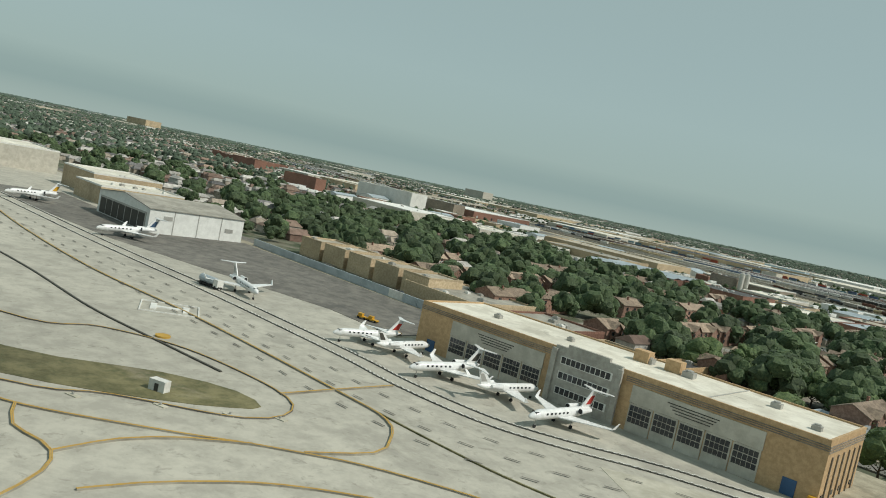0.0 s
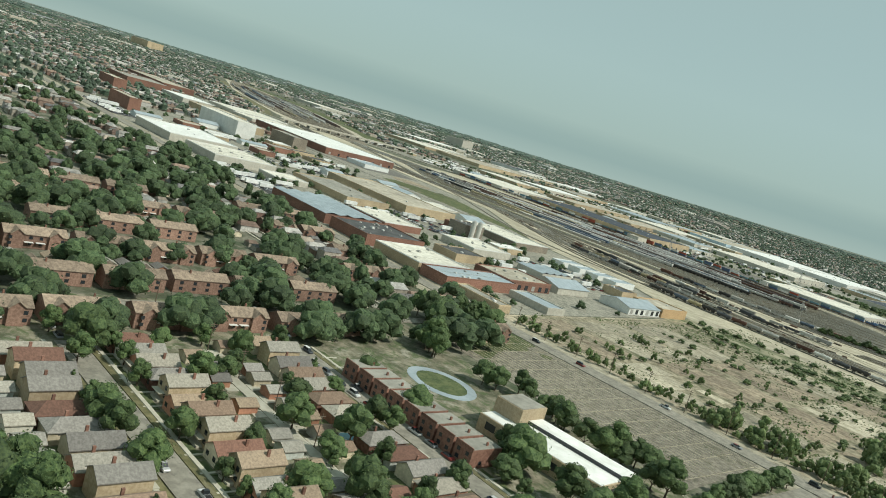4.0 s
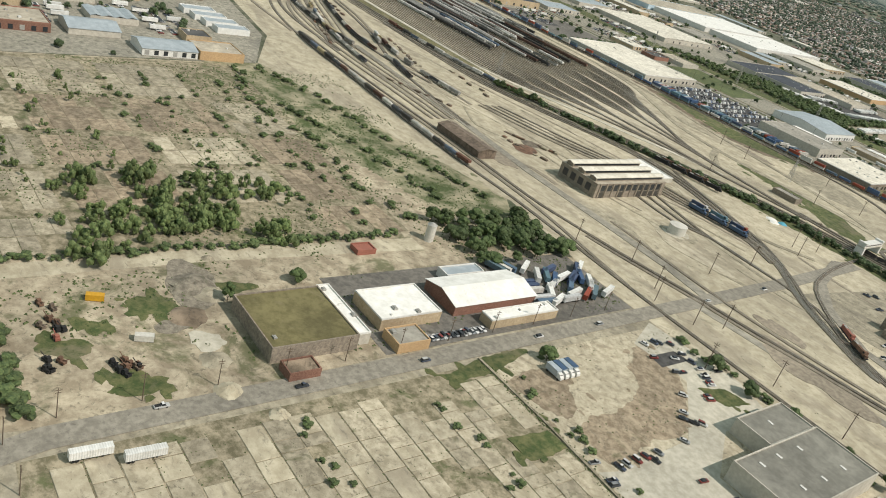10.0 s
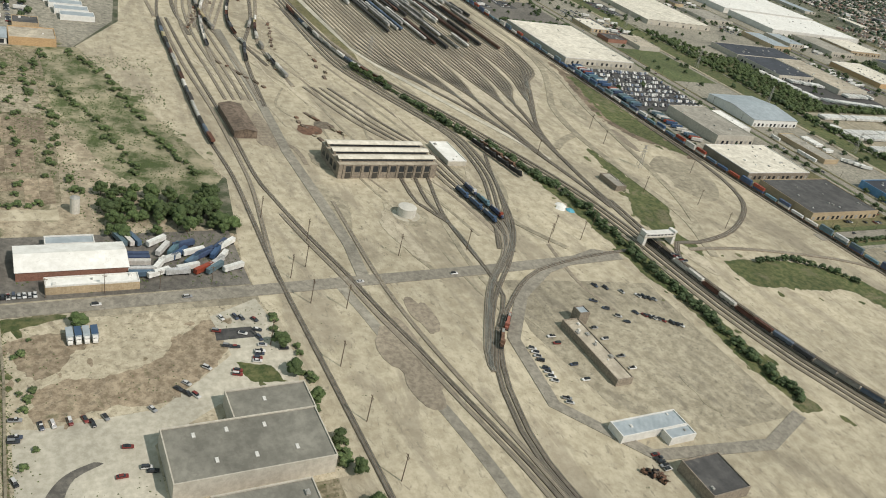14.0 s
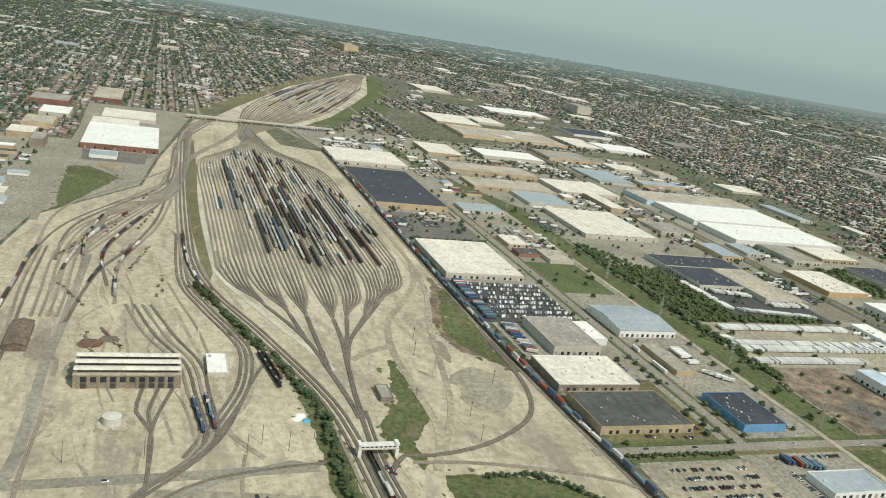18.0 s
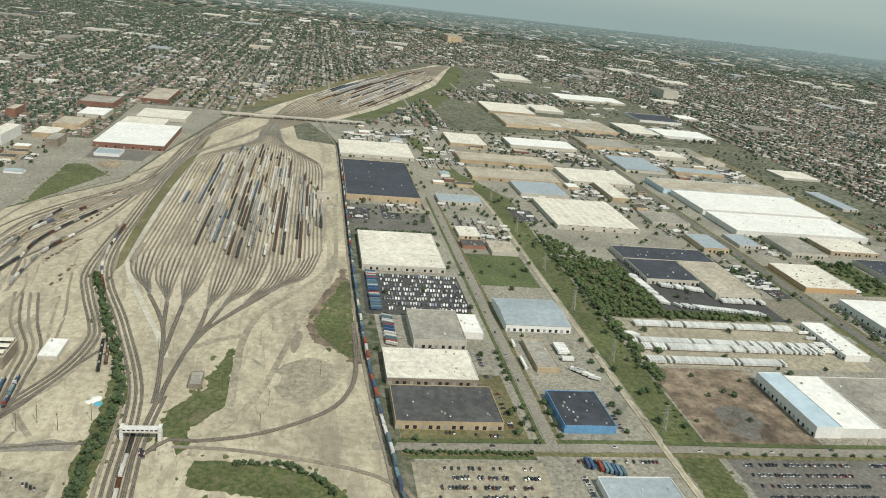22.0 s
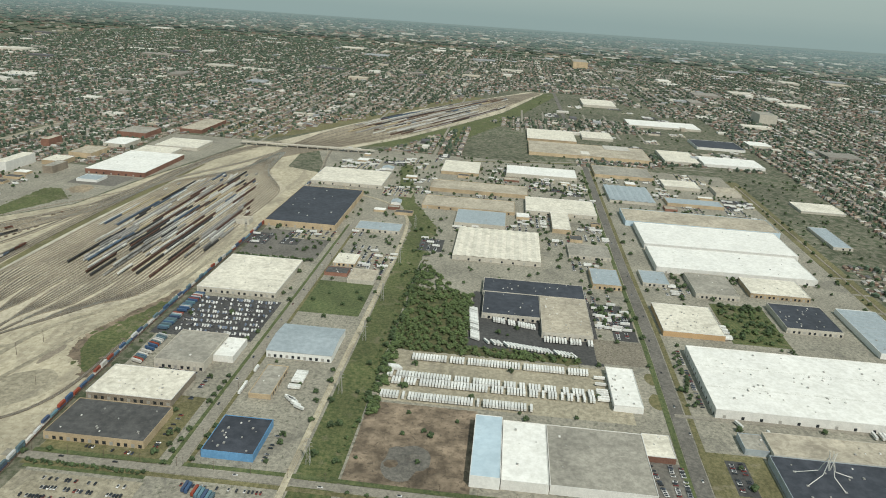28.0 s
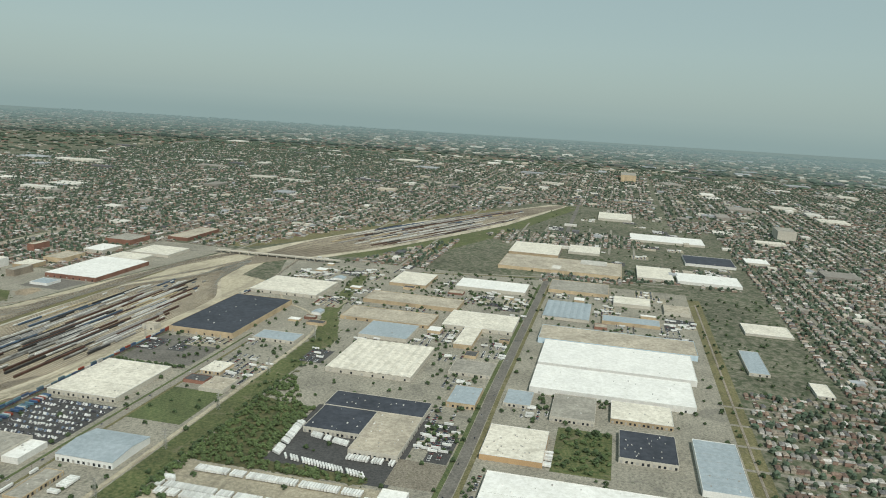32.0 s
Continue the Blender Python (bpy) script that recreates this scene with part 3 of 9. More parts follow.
def patch(name, pts, z, mat, label=""):
    z = layer(z)
    span = min(max(p[k] for p in pts) - min(p[k] for p in pts) for k in (0, 1))
    amp = min(RAGGED.get(mat, 0.0), 0.14 * span)
    if not amp:
        return ground_piece(name, Shape().prism(pts, -0.3, z), mat, label)
    edge = ragged(pts, amp)
    s = Shape().prism(edge, -0.3, z)
    r = random.Random(len(LAYERS))
    for i, (x, y) in enumerate(edge[::4]):
        if r.random() < 0.6:
            q = r.uniform(0.3, 1.3)
            s.prism(ragged(blob(x + r.gauss(0, amp * 1.4), y + r.gauss(0, amp * 1.4), q * r.uniform(0.8, 2), q, 9, 0.5, r.randrange(999)), 0.08), -0.3, z + 0.0012 * (1 + i % 30))
    return ground_piece(name, s, mat, label)


def many(name, template, places, mat, label="", category="", kind="stuff"):
    """One mesh of many copies of a small shape: places are x, y, z, turn, sx, sy, sz."""
    tv = np.array(template.v, float)
    pl = np.array(places, float)
    n, k = len(pl), len(tv)
    c, s = np.cos(pl[:, 3])[:, None], np.sin(pl[:, 3])[:, None]
    x, y, z = tv[None, :, 0] * pl[:, 4:5], tv[None, :, 1] * pl[:, 5:6], tv[None, :, 2] * pl[:, 6:7]
    v = np.stack([x * c - y * s + pl[:, 0:1], x * s + y * c + pl[:, 1:2], z + pl[:, 2:3]], -1).reshape(-1, 3)
    sizes = np.array([len(f) for f in template.f])
    loops = np.concatenate([np.array(f) for f in template.f])
    idx = (loops[None] + (np.arange(n) * k)[:, None]).ravel()
    tot = np.tile(sizes, n)
    me = bpy.data.meshes.new(name)
    me.vertices.add(len(v))
    me.vertices.foreach_set("co", v.ravel())
    me.loops.add(len(idx))
    me.loops.foreach_set("vertex_index", idx.astype(np.int32))
    me.polygons.add(len(tot))
    me.polygons.foreach_set("loop_start", (np.cumsum(tot) - tot).astype(np.int32))
    me.update(calc_edges=True)
    me.shade_flat()
    me.materials.append(MATS[mat])
    return tagged(new(name, me), label, category, "", kind)

# ---- ground, roads and lots ----
ground_piece("ground", Shape().box(-7000, -7000, -2, 7000, 7000, 0.0), "city_ground", "level ground of streets, yards and grass")

# airport
patch("apron", [(-400, -30.5), (-222, -31), (-222, -47), (-165, -47), (-165, -45), (-122, -45), (-122, -38), (-90, -38), (-60, -46), (40, -46), (40, -260), (-500, -260), (-500, -60)], 0.03, "apron_concrete", "pale concrete apron and taxiway with worn joints")
patch("asphalt_apron", [(-262, -60), (-232, -59), (-212, -57), (-176, -46.9), (-166, -46.9), (-166, -31), (-221, -31.5), (-221, -46), (-262, -46)], 0.05, "old_asphalt", "grey old asphalt apron beside the hangar")
patch("runway_shoulder", [(-188, -97), (-182, -88), (-214, -74), (-240, -72), (-300, -80), (-300, -140), (-200, -140)], 0.05, "dark_asphalt", "dark asphalt beside the concrete taxiway")
patch("grass_island", curve([(-200, -97), (-175, -89), (-162, -84.6), (-155.8, -76.6), (-151.5, -73.4), (-148.4, -73.4), (-148.6, -75.5), (-151, -80), (-157, -87), (-170, -97), (-200, -106)], 3), 0.06, "dry_grass", "dry grass island with a rounded end")
patch("repair_slab", [(-134, -56), (-128, -51.5), (-121, -54), (-128, -60)], 0.045, "sidewalk", "paler new concrete panels in the apron")

# lots and fields by the houses
patch("block_ground", [(-142, -22), (-16, -22), (-4, 60), (-4, 101), (-74, 101), (-75, 74), (-142, 72)], 0.02, "block_ground", "worn yards between the houses")
patch("lot_field", [(-134, 76.5), (-136.5, 101.6), (-78.2, 102.2), (-76, 74.5)], 0.03, "grey_field", "bare grey gravel field with rows of weeds")
patch("field_grass", [(-136, 79), (-137, 101.4), (-128, 101), (-121, 79)], 0.04, "weeds", "weedy grass at the end of the bare field")
patch("vacant_lot", [(-147, 109.8), (-156, 214), (-60, 243), (-52, 237), (-38, 222), (-28, 240), (-8, 240), (-4, 116), (-5, 109.8)], 0.03, "old_slab", "cracked concrete slabs of a cleared factory lot")
patch("lot_weeds", [(-156, 196), (-156, 214), (-60, 243), (-40, 228), (-62, 214), (-100, 204), (-130, 192)], 0.04, "weedy_gravel", "weeds along the railway fence")
patch("lot_track", [(-44, 112), (-39.5, 110.5), (-40, 150), (-38, 200), (-43, 200), (-44.5, 150)], 0.05, "pale_gravel", "bare dusty track across the cleared lot")
patch("south_lot", [(1, 112), (0, 238), (28, 240), (90, 234), (110, 100)], 0.03, "joint_weeds", "weedy earth and concrete of a demolished plant")
patch("plant_floor", [(0.5, 187), (0, 237), (20, 239.4), (52, 238), (52, 187)], 0.04, "floor_pale", "worn pale concrete of the cleared yard")
patch("brown_floor", curve([(21, 191.5), (19.3, 196.3), (18.3, 205), (15.5, 211.7), (6.6, 220.6), (4.8, 224.7), (12, 228), (20.3, 220.7), (28, 211.3), (27.4, 201), (28.4, 191.2), (21, 191.5)], 2), 0.055, "floor_brown", "brown stained floor of the cleared yard")
patch("brown_floor_west", curve([(6, 188.5), (5, 197), (11, 199), (17, 193), (14, 188.5), (6, 188.5)], 2), 0.055, "floor_brown", "brown stained floor beside the kerb")
patch("gate_lot", [(29, 187.6), (30, 191), (29, 211), (22, 220), (16.5, 226.5), (3.6, 225), (-1.6, 236), (20.4, 239.2), (30, 236), (30, 221), (37.6, 208.6), (50.5, 208.6), (60, 208), (60, 187.6)], 0.06, "sidewalk", "smooth pale concrete of the gate yard")
patch("sealed_patch", [(8, 225), (8.2, 232.5), (11.7, 233.4), (11.7, 224.6)], 0.075, "dark_asphalt", "dark asphalt patch in the gate yard")
patch("sealed_streak", curve([(39.2, 199), (39.8, 200.4), (40.6, 198.6), (42, 196), (44.4, 194.6), (48, 193.6), (52, 192.4), (51.5, 190.6), (46.5, 191), (42.6, 193), (40.4, 195.6), (39.2, 199)], 1), 0.075, "old_asphalt", "dark streak across the concrete")
patch("weed_bed", [(18, 177.6), (18.6, 186.2), (23.1, 186.4), (23.1, 178.1)], 0.16, "weeds", "weedy bed in the broken floor")
patch("weed_bed_gate", [(18.8, 226.8), (21, 233.7), (26.5, 234.9), (24.8, 227.9)], 0.08, "weeds", "grass island beside the grey warehouse")
patch("weed_front", curve([(0.8, 176), (-1, 191), (-1, 198), (0.8, 195), (4, 179), (0.8, 176)], 2), 0.05, "weeds", "weeds and rubble along the street front")
ground_piece("dividing_kerb", Shape().ribbon([(-1, 186.6), (17, 187), (38, 186.5), (62, 186.2)], 0.45, -0.1, 0.3), "floor_grey", "low broken wall between two yards")
patch("joint_weeds", [(-146.5, 113.5), (-154, 202), (-100, 203), (-46, 201), (-45.5, 113.5)], 0.035, "joint_weeds", "weedy earth in the joints of the cleared floor")
patch("oval_court", blob(-111, 59.4, 4.6, 3.6, 30, 0.02, 3), 0.06, "lawn", "green oval play court beside the school")
patch("court_edge", blob(-111, 59.4, 6.2, 5.0, 30, 0.02, 3), 0.05, "metal_roof", "grey-blue paving round the green court")

# railway land
patch("rail_land", [(-18, 237), (-58, 243), (-158, 214), (-190, 232), (-250, 240), (-330, 290), (-420, 300), (-640, 335), (-640, 390), (-520, 400), (-505, 434), (-100, 436), (40, 447), (120, 470), (160, 470), (160, 236), (60, 236)], 0.03, "pale_gravel", "pale gravel of the railway yard")
patch("yard_bed", [(-100, 371), (-118, 350), (-175, 322), (-330, 324), (-520, 362), (-600, 370), (-520, 376), (-430, 424), (-170, 424)], 0.05, "yard_bed", "brown stony bed of the marshalling yard")
patch("hump_grass", [(-500, 318), (-428, 316), (-300, 316.4), (-235, 316.8), (-185, 319), (-160, 322), (-172, 324), (-240, 322.4), (-428, 325), (-500, 326)], 0.06, "dry_grass", "green-brown strip between the main tracks")
patch("bank_rust", curve([(-182, 432.5), (-160, 434.6), (-121, 434.6), (-72, 436.5), (-85, 424.6), (-92, 416.7), (-116, 415), (-150, 424), (-182, 432.5)], 3), 0.045, "dirt", "rusty brown earth beside the tracks")
patch("bank_grass", curve([(-160, 431), (-118, 419), (-104, 418), (-90, 423), (-76, 434), (-110, 434.6), (-160, 434.6), (-160, 431)], 3), 0.05, "weeds", "weeds and rusty earth beside the tracks")
patch("loop_brown", curve([(-68, 405.8), (-75, 418), (-62, 428), (-46, 422), (-38, 410), (-55, 401.4), (-68, 405.8)], 3), 0.045, "gravel", "brown trampled earth inside the wye")
patch("loop_bank", curve([(-2, 381.6), (-0.7, 396), (4.1, 413), (11.6, 425), (24, 431), (37, 433), (60, 434), (60, 428), (43, 424), (21.2, 417), (16.4, 401), (13.2, 386), (9.8, 380), (-2, 381.6)], 3), 0.048, "weeds", "green grassy bank inside the curving track")
patch("loop_dust", blob(38, 400, 15, 17, 30, 0.15, 5), 0.06, "pale_gravel", "bare dusty ground inside the loop")
patch("bridge_verge", curve([(-55.6, 378.9), (-81, 385), (-71, 386.6), (-36, 386.8), (-19.7, 377.5), (-8, 377.8), (-5, 373), (-13.5, 368), (-34, 370.5), (-48, 379), (-55.6, 378.9)], 3), 0.05, "weeds", "green verge beside the yard throat")
patch("track_hedge_bed", [(-156, 317), (-115, 330), (-84, 341), (-58, 349), (-42, 354), (-14, 355), (60, 354), (60, 348), (-14, 347), (-33, 347), (-66, 344), (-87, 335.5), (-151, 313.6)], 0.05, "weeds", "weedy strip along the cutting")
patch("crew_lot", [(-1, 300), (2, 322), (6, 344), (60, 344), (60, 318), (48, 300), (20, 296)], 0.045, "gravel", "gravel car park round the crew building")

# industry
patch("departure_bed", [(-640, 352), (-728, 380), (-995, 474), (-1350, 640), (-1350, 672), (-1022, 597), (-880, 545), (-726, 484), (-640, 440)], 0.05, "yard_bed", "pale stony bed of the departure yard")
patch("departure_meadow", [(-655, 340), (-728, 378), (-995, 472), (-1200, 568), (-1200, 520), (-957, 428), (-833, 348), (-747, 262), (-660, 280)], 0.04, "dry_grass", "dry meadow beside the departure yard")
patch("departure_bank", [(-651, 442), (-726, 486), (-880, 547), (-1022, 599), (-1350, 674), (-1350, 700), (-900, 600), (-692, 535)], 0.04, "weeds", "green bank beside the departure yard")
patch("west_car_park", [(-425, 248), (-425, 292), (-390, 290), (-390, 250)], 0.05, "old_asphalt", "asphalt car park beside the white warehouse")
patch("west_round_lot", blob(-375, 271, 13, 9, 26, 0.12, 15), 0.05, "floor_brown", "round tan earth lot by the tracks")
patch("west_meadow", [(-368, 244), (-300, 246), (-262, 248), (-300, 262), (-345, 276), (-372, 256)], 0.045, "weeds", "rough green meadow beside the tracks")
patch("halls_asphalt", [(-31, 170), (-31, 237), (-7.2, 236.5), (-6.2, 170)], 0.05, "old_asphalt", "dark asphalt court between the white halls")
patch("lot_growth", blob(-19.8, 122.4, 2.6, 3.4, 20, 0.35, 70), 0.056, "weeds", "weeds among the rubble")
patch("lot_growth", blob(-28.3, 135.9, 2.6, 3.6, 20, 0.35, 71), 0.056, "weeds", "weeds among the rubble")
patch("lot_growth", blob(-9.7, 129.6, 2.4, 4.0, 20, 0.35, 72), 0.056, "weeds", "weeds among the rubble")
patch("lot_growth", blob(-24.0, 127.9, 1.6, 2.2, 20, 0.35, 73), 0.056, "weeds", "weeds among the rubble")
patch("lot_growth", blob(-30.9, 151.7, 2.2, 4.5, 20, 0.35, 74), 0.056, "weeds", "weeds among the rubble")
patch("muddy_pool", ragged(blob(-21.9, 139.0, 1.8, 3.2, 20, 0.2, 81), 0.4), 0.06, "grey_field", "muddy puddle on the cleared lot")
patch("pale_rubble", ragged(blob(-17.0, 142.8, 2.6, 3.0, 20, 0.3, 82), 0.8), 0.058, "sidewalk", "white crushed rubble beside the ruin")
patch("spoil_bed", blob(-33, 146, 8, 4.5, 24, 0.2, 12), 0.05, "grey_field", "grey spoil on the cleared lot")
patch("spoil_weeds", blob(-27, 139, 5, 3, 22, 0.3, 14), 0.055, "weeds", "weeds beside the spoil")
patch("works_ground", [(-147, 107.6), (-456, 107.6), (-456, 238), (-640, 240), (-640, 330), (-420, 298), (-330, 288), (-250, 238), (-190, 230), (-157, 213)], 0.02, "lot_grey", "grey yards between the factories")
patch("park_ground", [(-14, 447), (-520, 436), (-640, 400), (-640, 838), (-14, 838)], 0.02, "lot_grey", "grey yards between the warehouses")
patch("east_ground", [(-9, 449), (150, 480), (150, 900), (-9, 838)], 0.02, "lot_grey", "grey yards below the cross road")
slab("green_corridor", -1, 542.5, -270, 558, 0.045, "weeds", "grassy power line corridor")
patch("corridor_far", [(-270, 542.5), (-350, 542), (-430, 520), (-600, 500), (-600, 512), (-430, 534), (-350, 562), (-270, 558)], 0.045, "weeds", "grassy corridor beyond the bend")
patch("corridor_low", [(-1, 542.5), (-1, 558), (40, 556), (40, 543)], 0.045, "weeds", "grass strip south of the road")
slab("green_lot", -217, 502.5, -166, 536.5, 0.045, "lawn", "mown green lot beside the street")
slab("dirt_lot", -76, 559, -15, 605, 0.05, "dirt", "stripped brown earth of a building site")
patch("dirt_dark", blob(-32, 580, 12, 9, 22, 0.25, 9), 0.06, "old_asphalt", "dark spoil on the building site")
slab("trailer_yard", -130, 561, -78, 672, 0.045, "gravel", "concrete yard full of parked trailers")
patch("wood_floor", [(-275, 560), (-222, 560), (-215, 590), (-180, 594), (-142, 596), (-140, 652), (-132, 652), (-130.5, 562), (-130, 559)], 0.05, "meadow", "shaded floor of the small wood")
slab("truck_apron", -222, 596, -133, 664, 0.04, "dark_asphalt", "dark asphalt truck court")
slab("asphalt_lot", -176, 441, -122, 492, 0.045, "dark_asphalt", "dark asphalt yard full of parked cabs")
slab("asphalt_lot_far", -312, 441, -254, 492, 0.045, "old_asphalt", "old asphalt yard beside the black roof")
slab("staff_park", -7, 561, 34, 655, 0.045, "old_asphalt", "asphalt car park with painted bays")
slab("car_park", -2, 449, 26, 493, 0.045, "gravel", "pale car park with rows of cars")
slab("van_yard", -3.5, 502, 26, 537, 0.045, "lot_grey", "grey yard with parked vans")
slab("store_yard", -60, 502, -13, 538, 0.045, "lot_grey", "pale concrete yard round the store")
slab("hedge_bed", -9.5, 448, -4, 492, 0.06, "lawn", "green verge with a clipped hedge")
patch("verge_field", [(-64, 447), (-64, 492), (-14, 492), (-14, 447)], 0.03, "dry_grass", "worn verge round the dark roofed works")
slab("brown_lawn", -166, 661, -136.5, 688, 0.05, "grey_field", "dry brown lawn at the road corner")
slab("works_lawn", -62, 694, -30, 719.5, 0.05, "dry_grass", "dry lawn before the dark works")
slab("works_park", -57, 703, -33, 711, 0.06, "dark_asphalt", "asphalt car park before the works")
patch("road_island", blob(-124, 685, 6, 3.2, 20, 0.1, 4), 0.06, "dry_grass", "dry grass island by the road")
patch("road_island_south", blob(-101, 684.5, 8, 3.6, 20, 0.1, 6), 0.06, "dry_grass", "dry grass island by the repair shop")
slab("office_park", -50, 670, -26, 688, 0.05, "old_asphalt", "asphalt car park beside the wide warehouse")
slab("scrub_lot", -238, 737, -178, 768, 0.05, "weeds", "green scrub lot between buildings")
slab("east_corridor", -620, 838, 20, 850, 0.05, "dry_grass", "dry grass strip along the railway line")

# roads
ROADS = []


def road(name, pts, width, mat="road_grey", label="worn grey street", walk_side=False, z=0.08):
    ROADS.append((pts, width))
    z = layer(z + 0.04)
    ground_piece(name, Shape().ribbon(pts, width, -0.2, z), mat, label)
    if walk_side:
        for d in (-1, 1):
            ground_piece("pavement", Shape().ribbon(offset(pts, d * (width / 2 + 1.25)), 0.5, -0.2, z + 0.05), "sidewalk", "pale concrete pavement")


road("road_main", [(-1400, 100.5), (-138, 103.6), (-60, 105.0), (-20, 105.8), (30, 107.5), (80, 109)], 4.6, label="wide grey avenue with faded lane marks")
road("road_cross", [(2, 60), (-0.5, 108), (-2.2, 116), (-4.5, 236), (-6.2, 300), (-8.4, 345)], 4.2, "road_grey", "patched grey road over the level crossing")
ground_piece("avenue_verge", Shape().ribbon([(-1400, 100.5), (-138, 103.6), (-60, 105.0), (-20, 105.8), (30, 107.5), (80, 109)], 12.5, -0.2, 0.028), "gravel", "pale dusty verge of the avenue")
ground_piece("crossing_verge", Shape().ribbon([(0.5, 80), (-0.5, 108), (-2.2, 116), (-4.5, 236), (-5, 244)], 11.0, -0.2, 0.026), "gravel", "pale dusty verge of the road")
road("street_north", [(-124, 40.6), (-20, 40.6)], 3.2, walk_side=True)
road("street_middle", [(-71, 70.6), (-10, 70.6)], 3.8, walk_side=True)
road("street_south", [(-124, 8.0), (-30, 8.0)], 3.2, walk_side=True)
road("street_outer", [(-300, 72.5), (-145, 72.5)], 2.6, walk_side=True)
road("airport_road", [(-600, -28.4), (-190, -28.4), (-160, -26.4), (-110, -26.2), (-60, -27)], 2.8, "old_asphalt", "asphalt road along the airport fence")
for k, x in enumerate((-70, -139, -173, -207, -241, -295, -370)):
    road(f"cross_street_{k + 1}", [(x, -25), (x, 102)], 2.8, walk_side=False)
for y in (-6.5, 24.5, 56.5, 89.8):
    road("alley", [(-66 if y > 50 else -122, y), (-20, y)], 1.5, "sidewalk", "narrow concrete alley")
road("yard_road", [(-6, 263.6), (-21, 265.4), (-46.8, 265.6), (-75, 265.3), (-114, 267.7), (-152, 268.6), (-190, 270)], 3.2, "grey_ballast", "asphalt road past the engine shed")
road("depot_road", [(-8, 345), (-11, 338), (-4, 316), (6, 302), (22, 290), (44, 287), (62, 300), (66, 330), (60, 346)], 3.2, "road_grey", "curved service road")
road("west_street", [(-1000, 231), (-488, 241), (-342, 239), (-240, 240.5)], 4.0, "road_grey", "grey street beside the railway land")
road("warehouse_street", [(-11, 499.6), (-352, 499.6), (-372, 512)], 4.2)
road("line_road", [(-11, 437), (-11.5, 540), (-10.5, 600), (-11.5, 690), (-11, 900)], 4.4, label="straight grey road with grass verges")
road("trunk_road", [(40, 690), (-15, 690), (-170, 692.5), (-310, 692), (-620, 694), (-1500, 690)], 6.0, "old_asphalt", "wide asphalt trunk road")
road("lower_road", [(-14, 690), (30, 720), (30, 900)], 4.0)
road("branch_street", [(-90, 690), (-92, 838)], 3.0)
road("overpass_road", [(-600, 120), (-612, 330), (-612, 440), (-622, 560), (-660, 690), (-690, 838)], 4.5, "road_grey", "road over the railway")
road("bank_lane", curve([(-4, 380), (-10.6, 382.4), (-28.7, 388.2), (-61.6, 388.3), (-91.5, 388.8), (-119, 394.5), (-142, 407), (-170, 421), (-200, 428)], 4), 3.0, "gravel", "wide dusty lane round the bank")
road("throat_lane", curve([(-94, 389), (-88, 378.5), (-80.5, 370)], 3), 3.2, "gravel", "dusty lane to the yard throat")
road("hump_lane", curve([(-445, 328), (-304, 323.5), (-198, 324.5), (-164, 328), (-116, 345), (-88, 356), (-71, 361)], 6), 2.6, "sidewalk", "pale service track beside the yard")
road("shed_lane", curve([(-150, 318), (-112, 326), (-92, 330), (-76, 333), (-49, 328.5), (-32, 320.5), (-14, 330)], 4), 2.0, "gravel", "dusty track behind the engine shed")
road("old_railbed", curve([(-6, 256.4), (6.6, 258.4), (18, 259.8), (30, 261), (42.6, 263), (54, 264.3), (66, 265.2), (110, 268)], 5), 2.6, "grey_ballast", "wide grey strip of a lifted railway track", z=0.02)
road("yard_lane", curve([(-13, 385), (-19.2, 387.7), (-38.7, 396), (-61.5, 402), (-116, 412.4), (-181, 427.4), (-300, 430)], 5), 2.4, "gravel", "pale track beside the yard")
for k in range(2):
    ground_piece("lane_mark", Shape().ribbon([(-600, 101.9 + 0.1 * k + 0.0), (-138, 103.55 + 0.1 * k), (-20, 105.7 + 0.2 * k)], 0.08, 0.0, 0.095), "yellow_paint", "faded yellow centre line")
tk = random.Random(17)
for k in range(30):
    x0, y0 = tk.uniform(-170, 60), tk.uniform(262, 334)
    run, bend = tk.uniform(25, 80), tk.uniform(-9, 9)
    pts = [(x0, y0), (x0 - run * 0.35, y0 - bend * 0.2 - run * 0.06), (x0 - run * 0.7, y0 + bend * 0.4 - run * 0.1), (x0 - run, y0 + bend - run * 0.12)]
    ground_piece("wheel_track", Shape().ribbon(curve(pts, 4), tk.uniform(0.5, 1.6), -0.2, layer(0.045)), tk.choice(("gravel", "ballast", "gravel", "yard_bed")), "faint dusty wheel track across the gravel")
for k, (x, y) in enumerate(((-90, 262), (-70, 275), (20, 262), (-110, 300), (-40, 268), (48, 326), (10, 272), (-55, 402), (-120, 405), (-5, 372), (-90, 410), (30, 262), (-25, 282))):
    patch("gravel_stain", blob(x, y, tk.uniform(5, 13), tk.uniform(2, 5), 24, 0.3, k + 40), 0.04, tk.choice(("gravel", "yard_bed", "ballast", "gravel")), "stained patch of gravel")

# ---- large buildings ----


FOOT = []


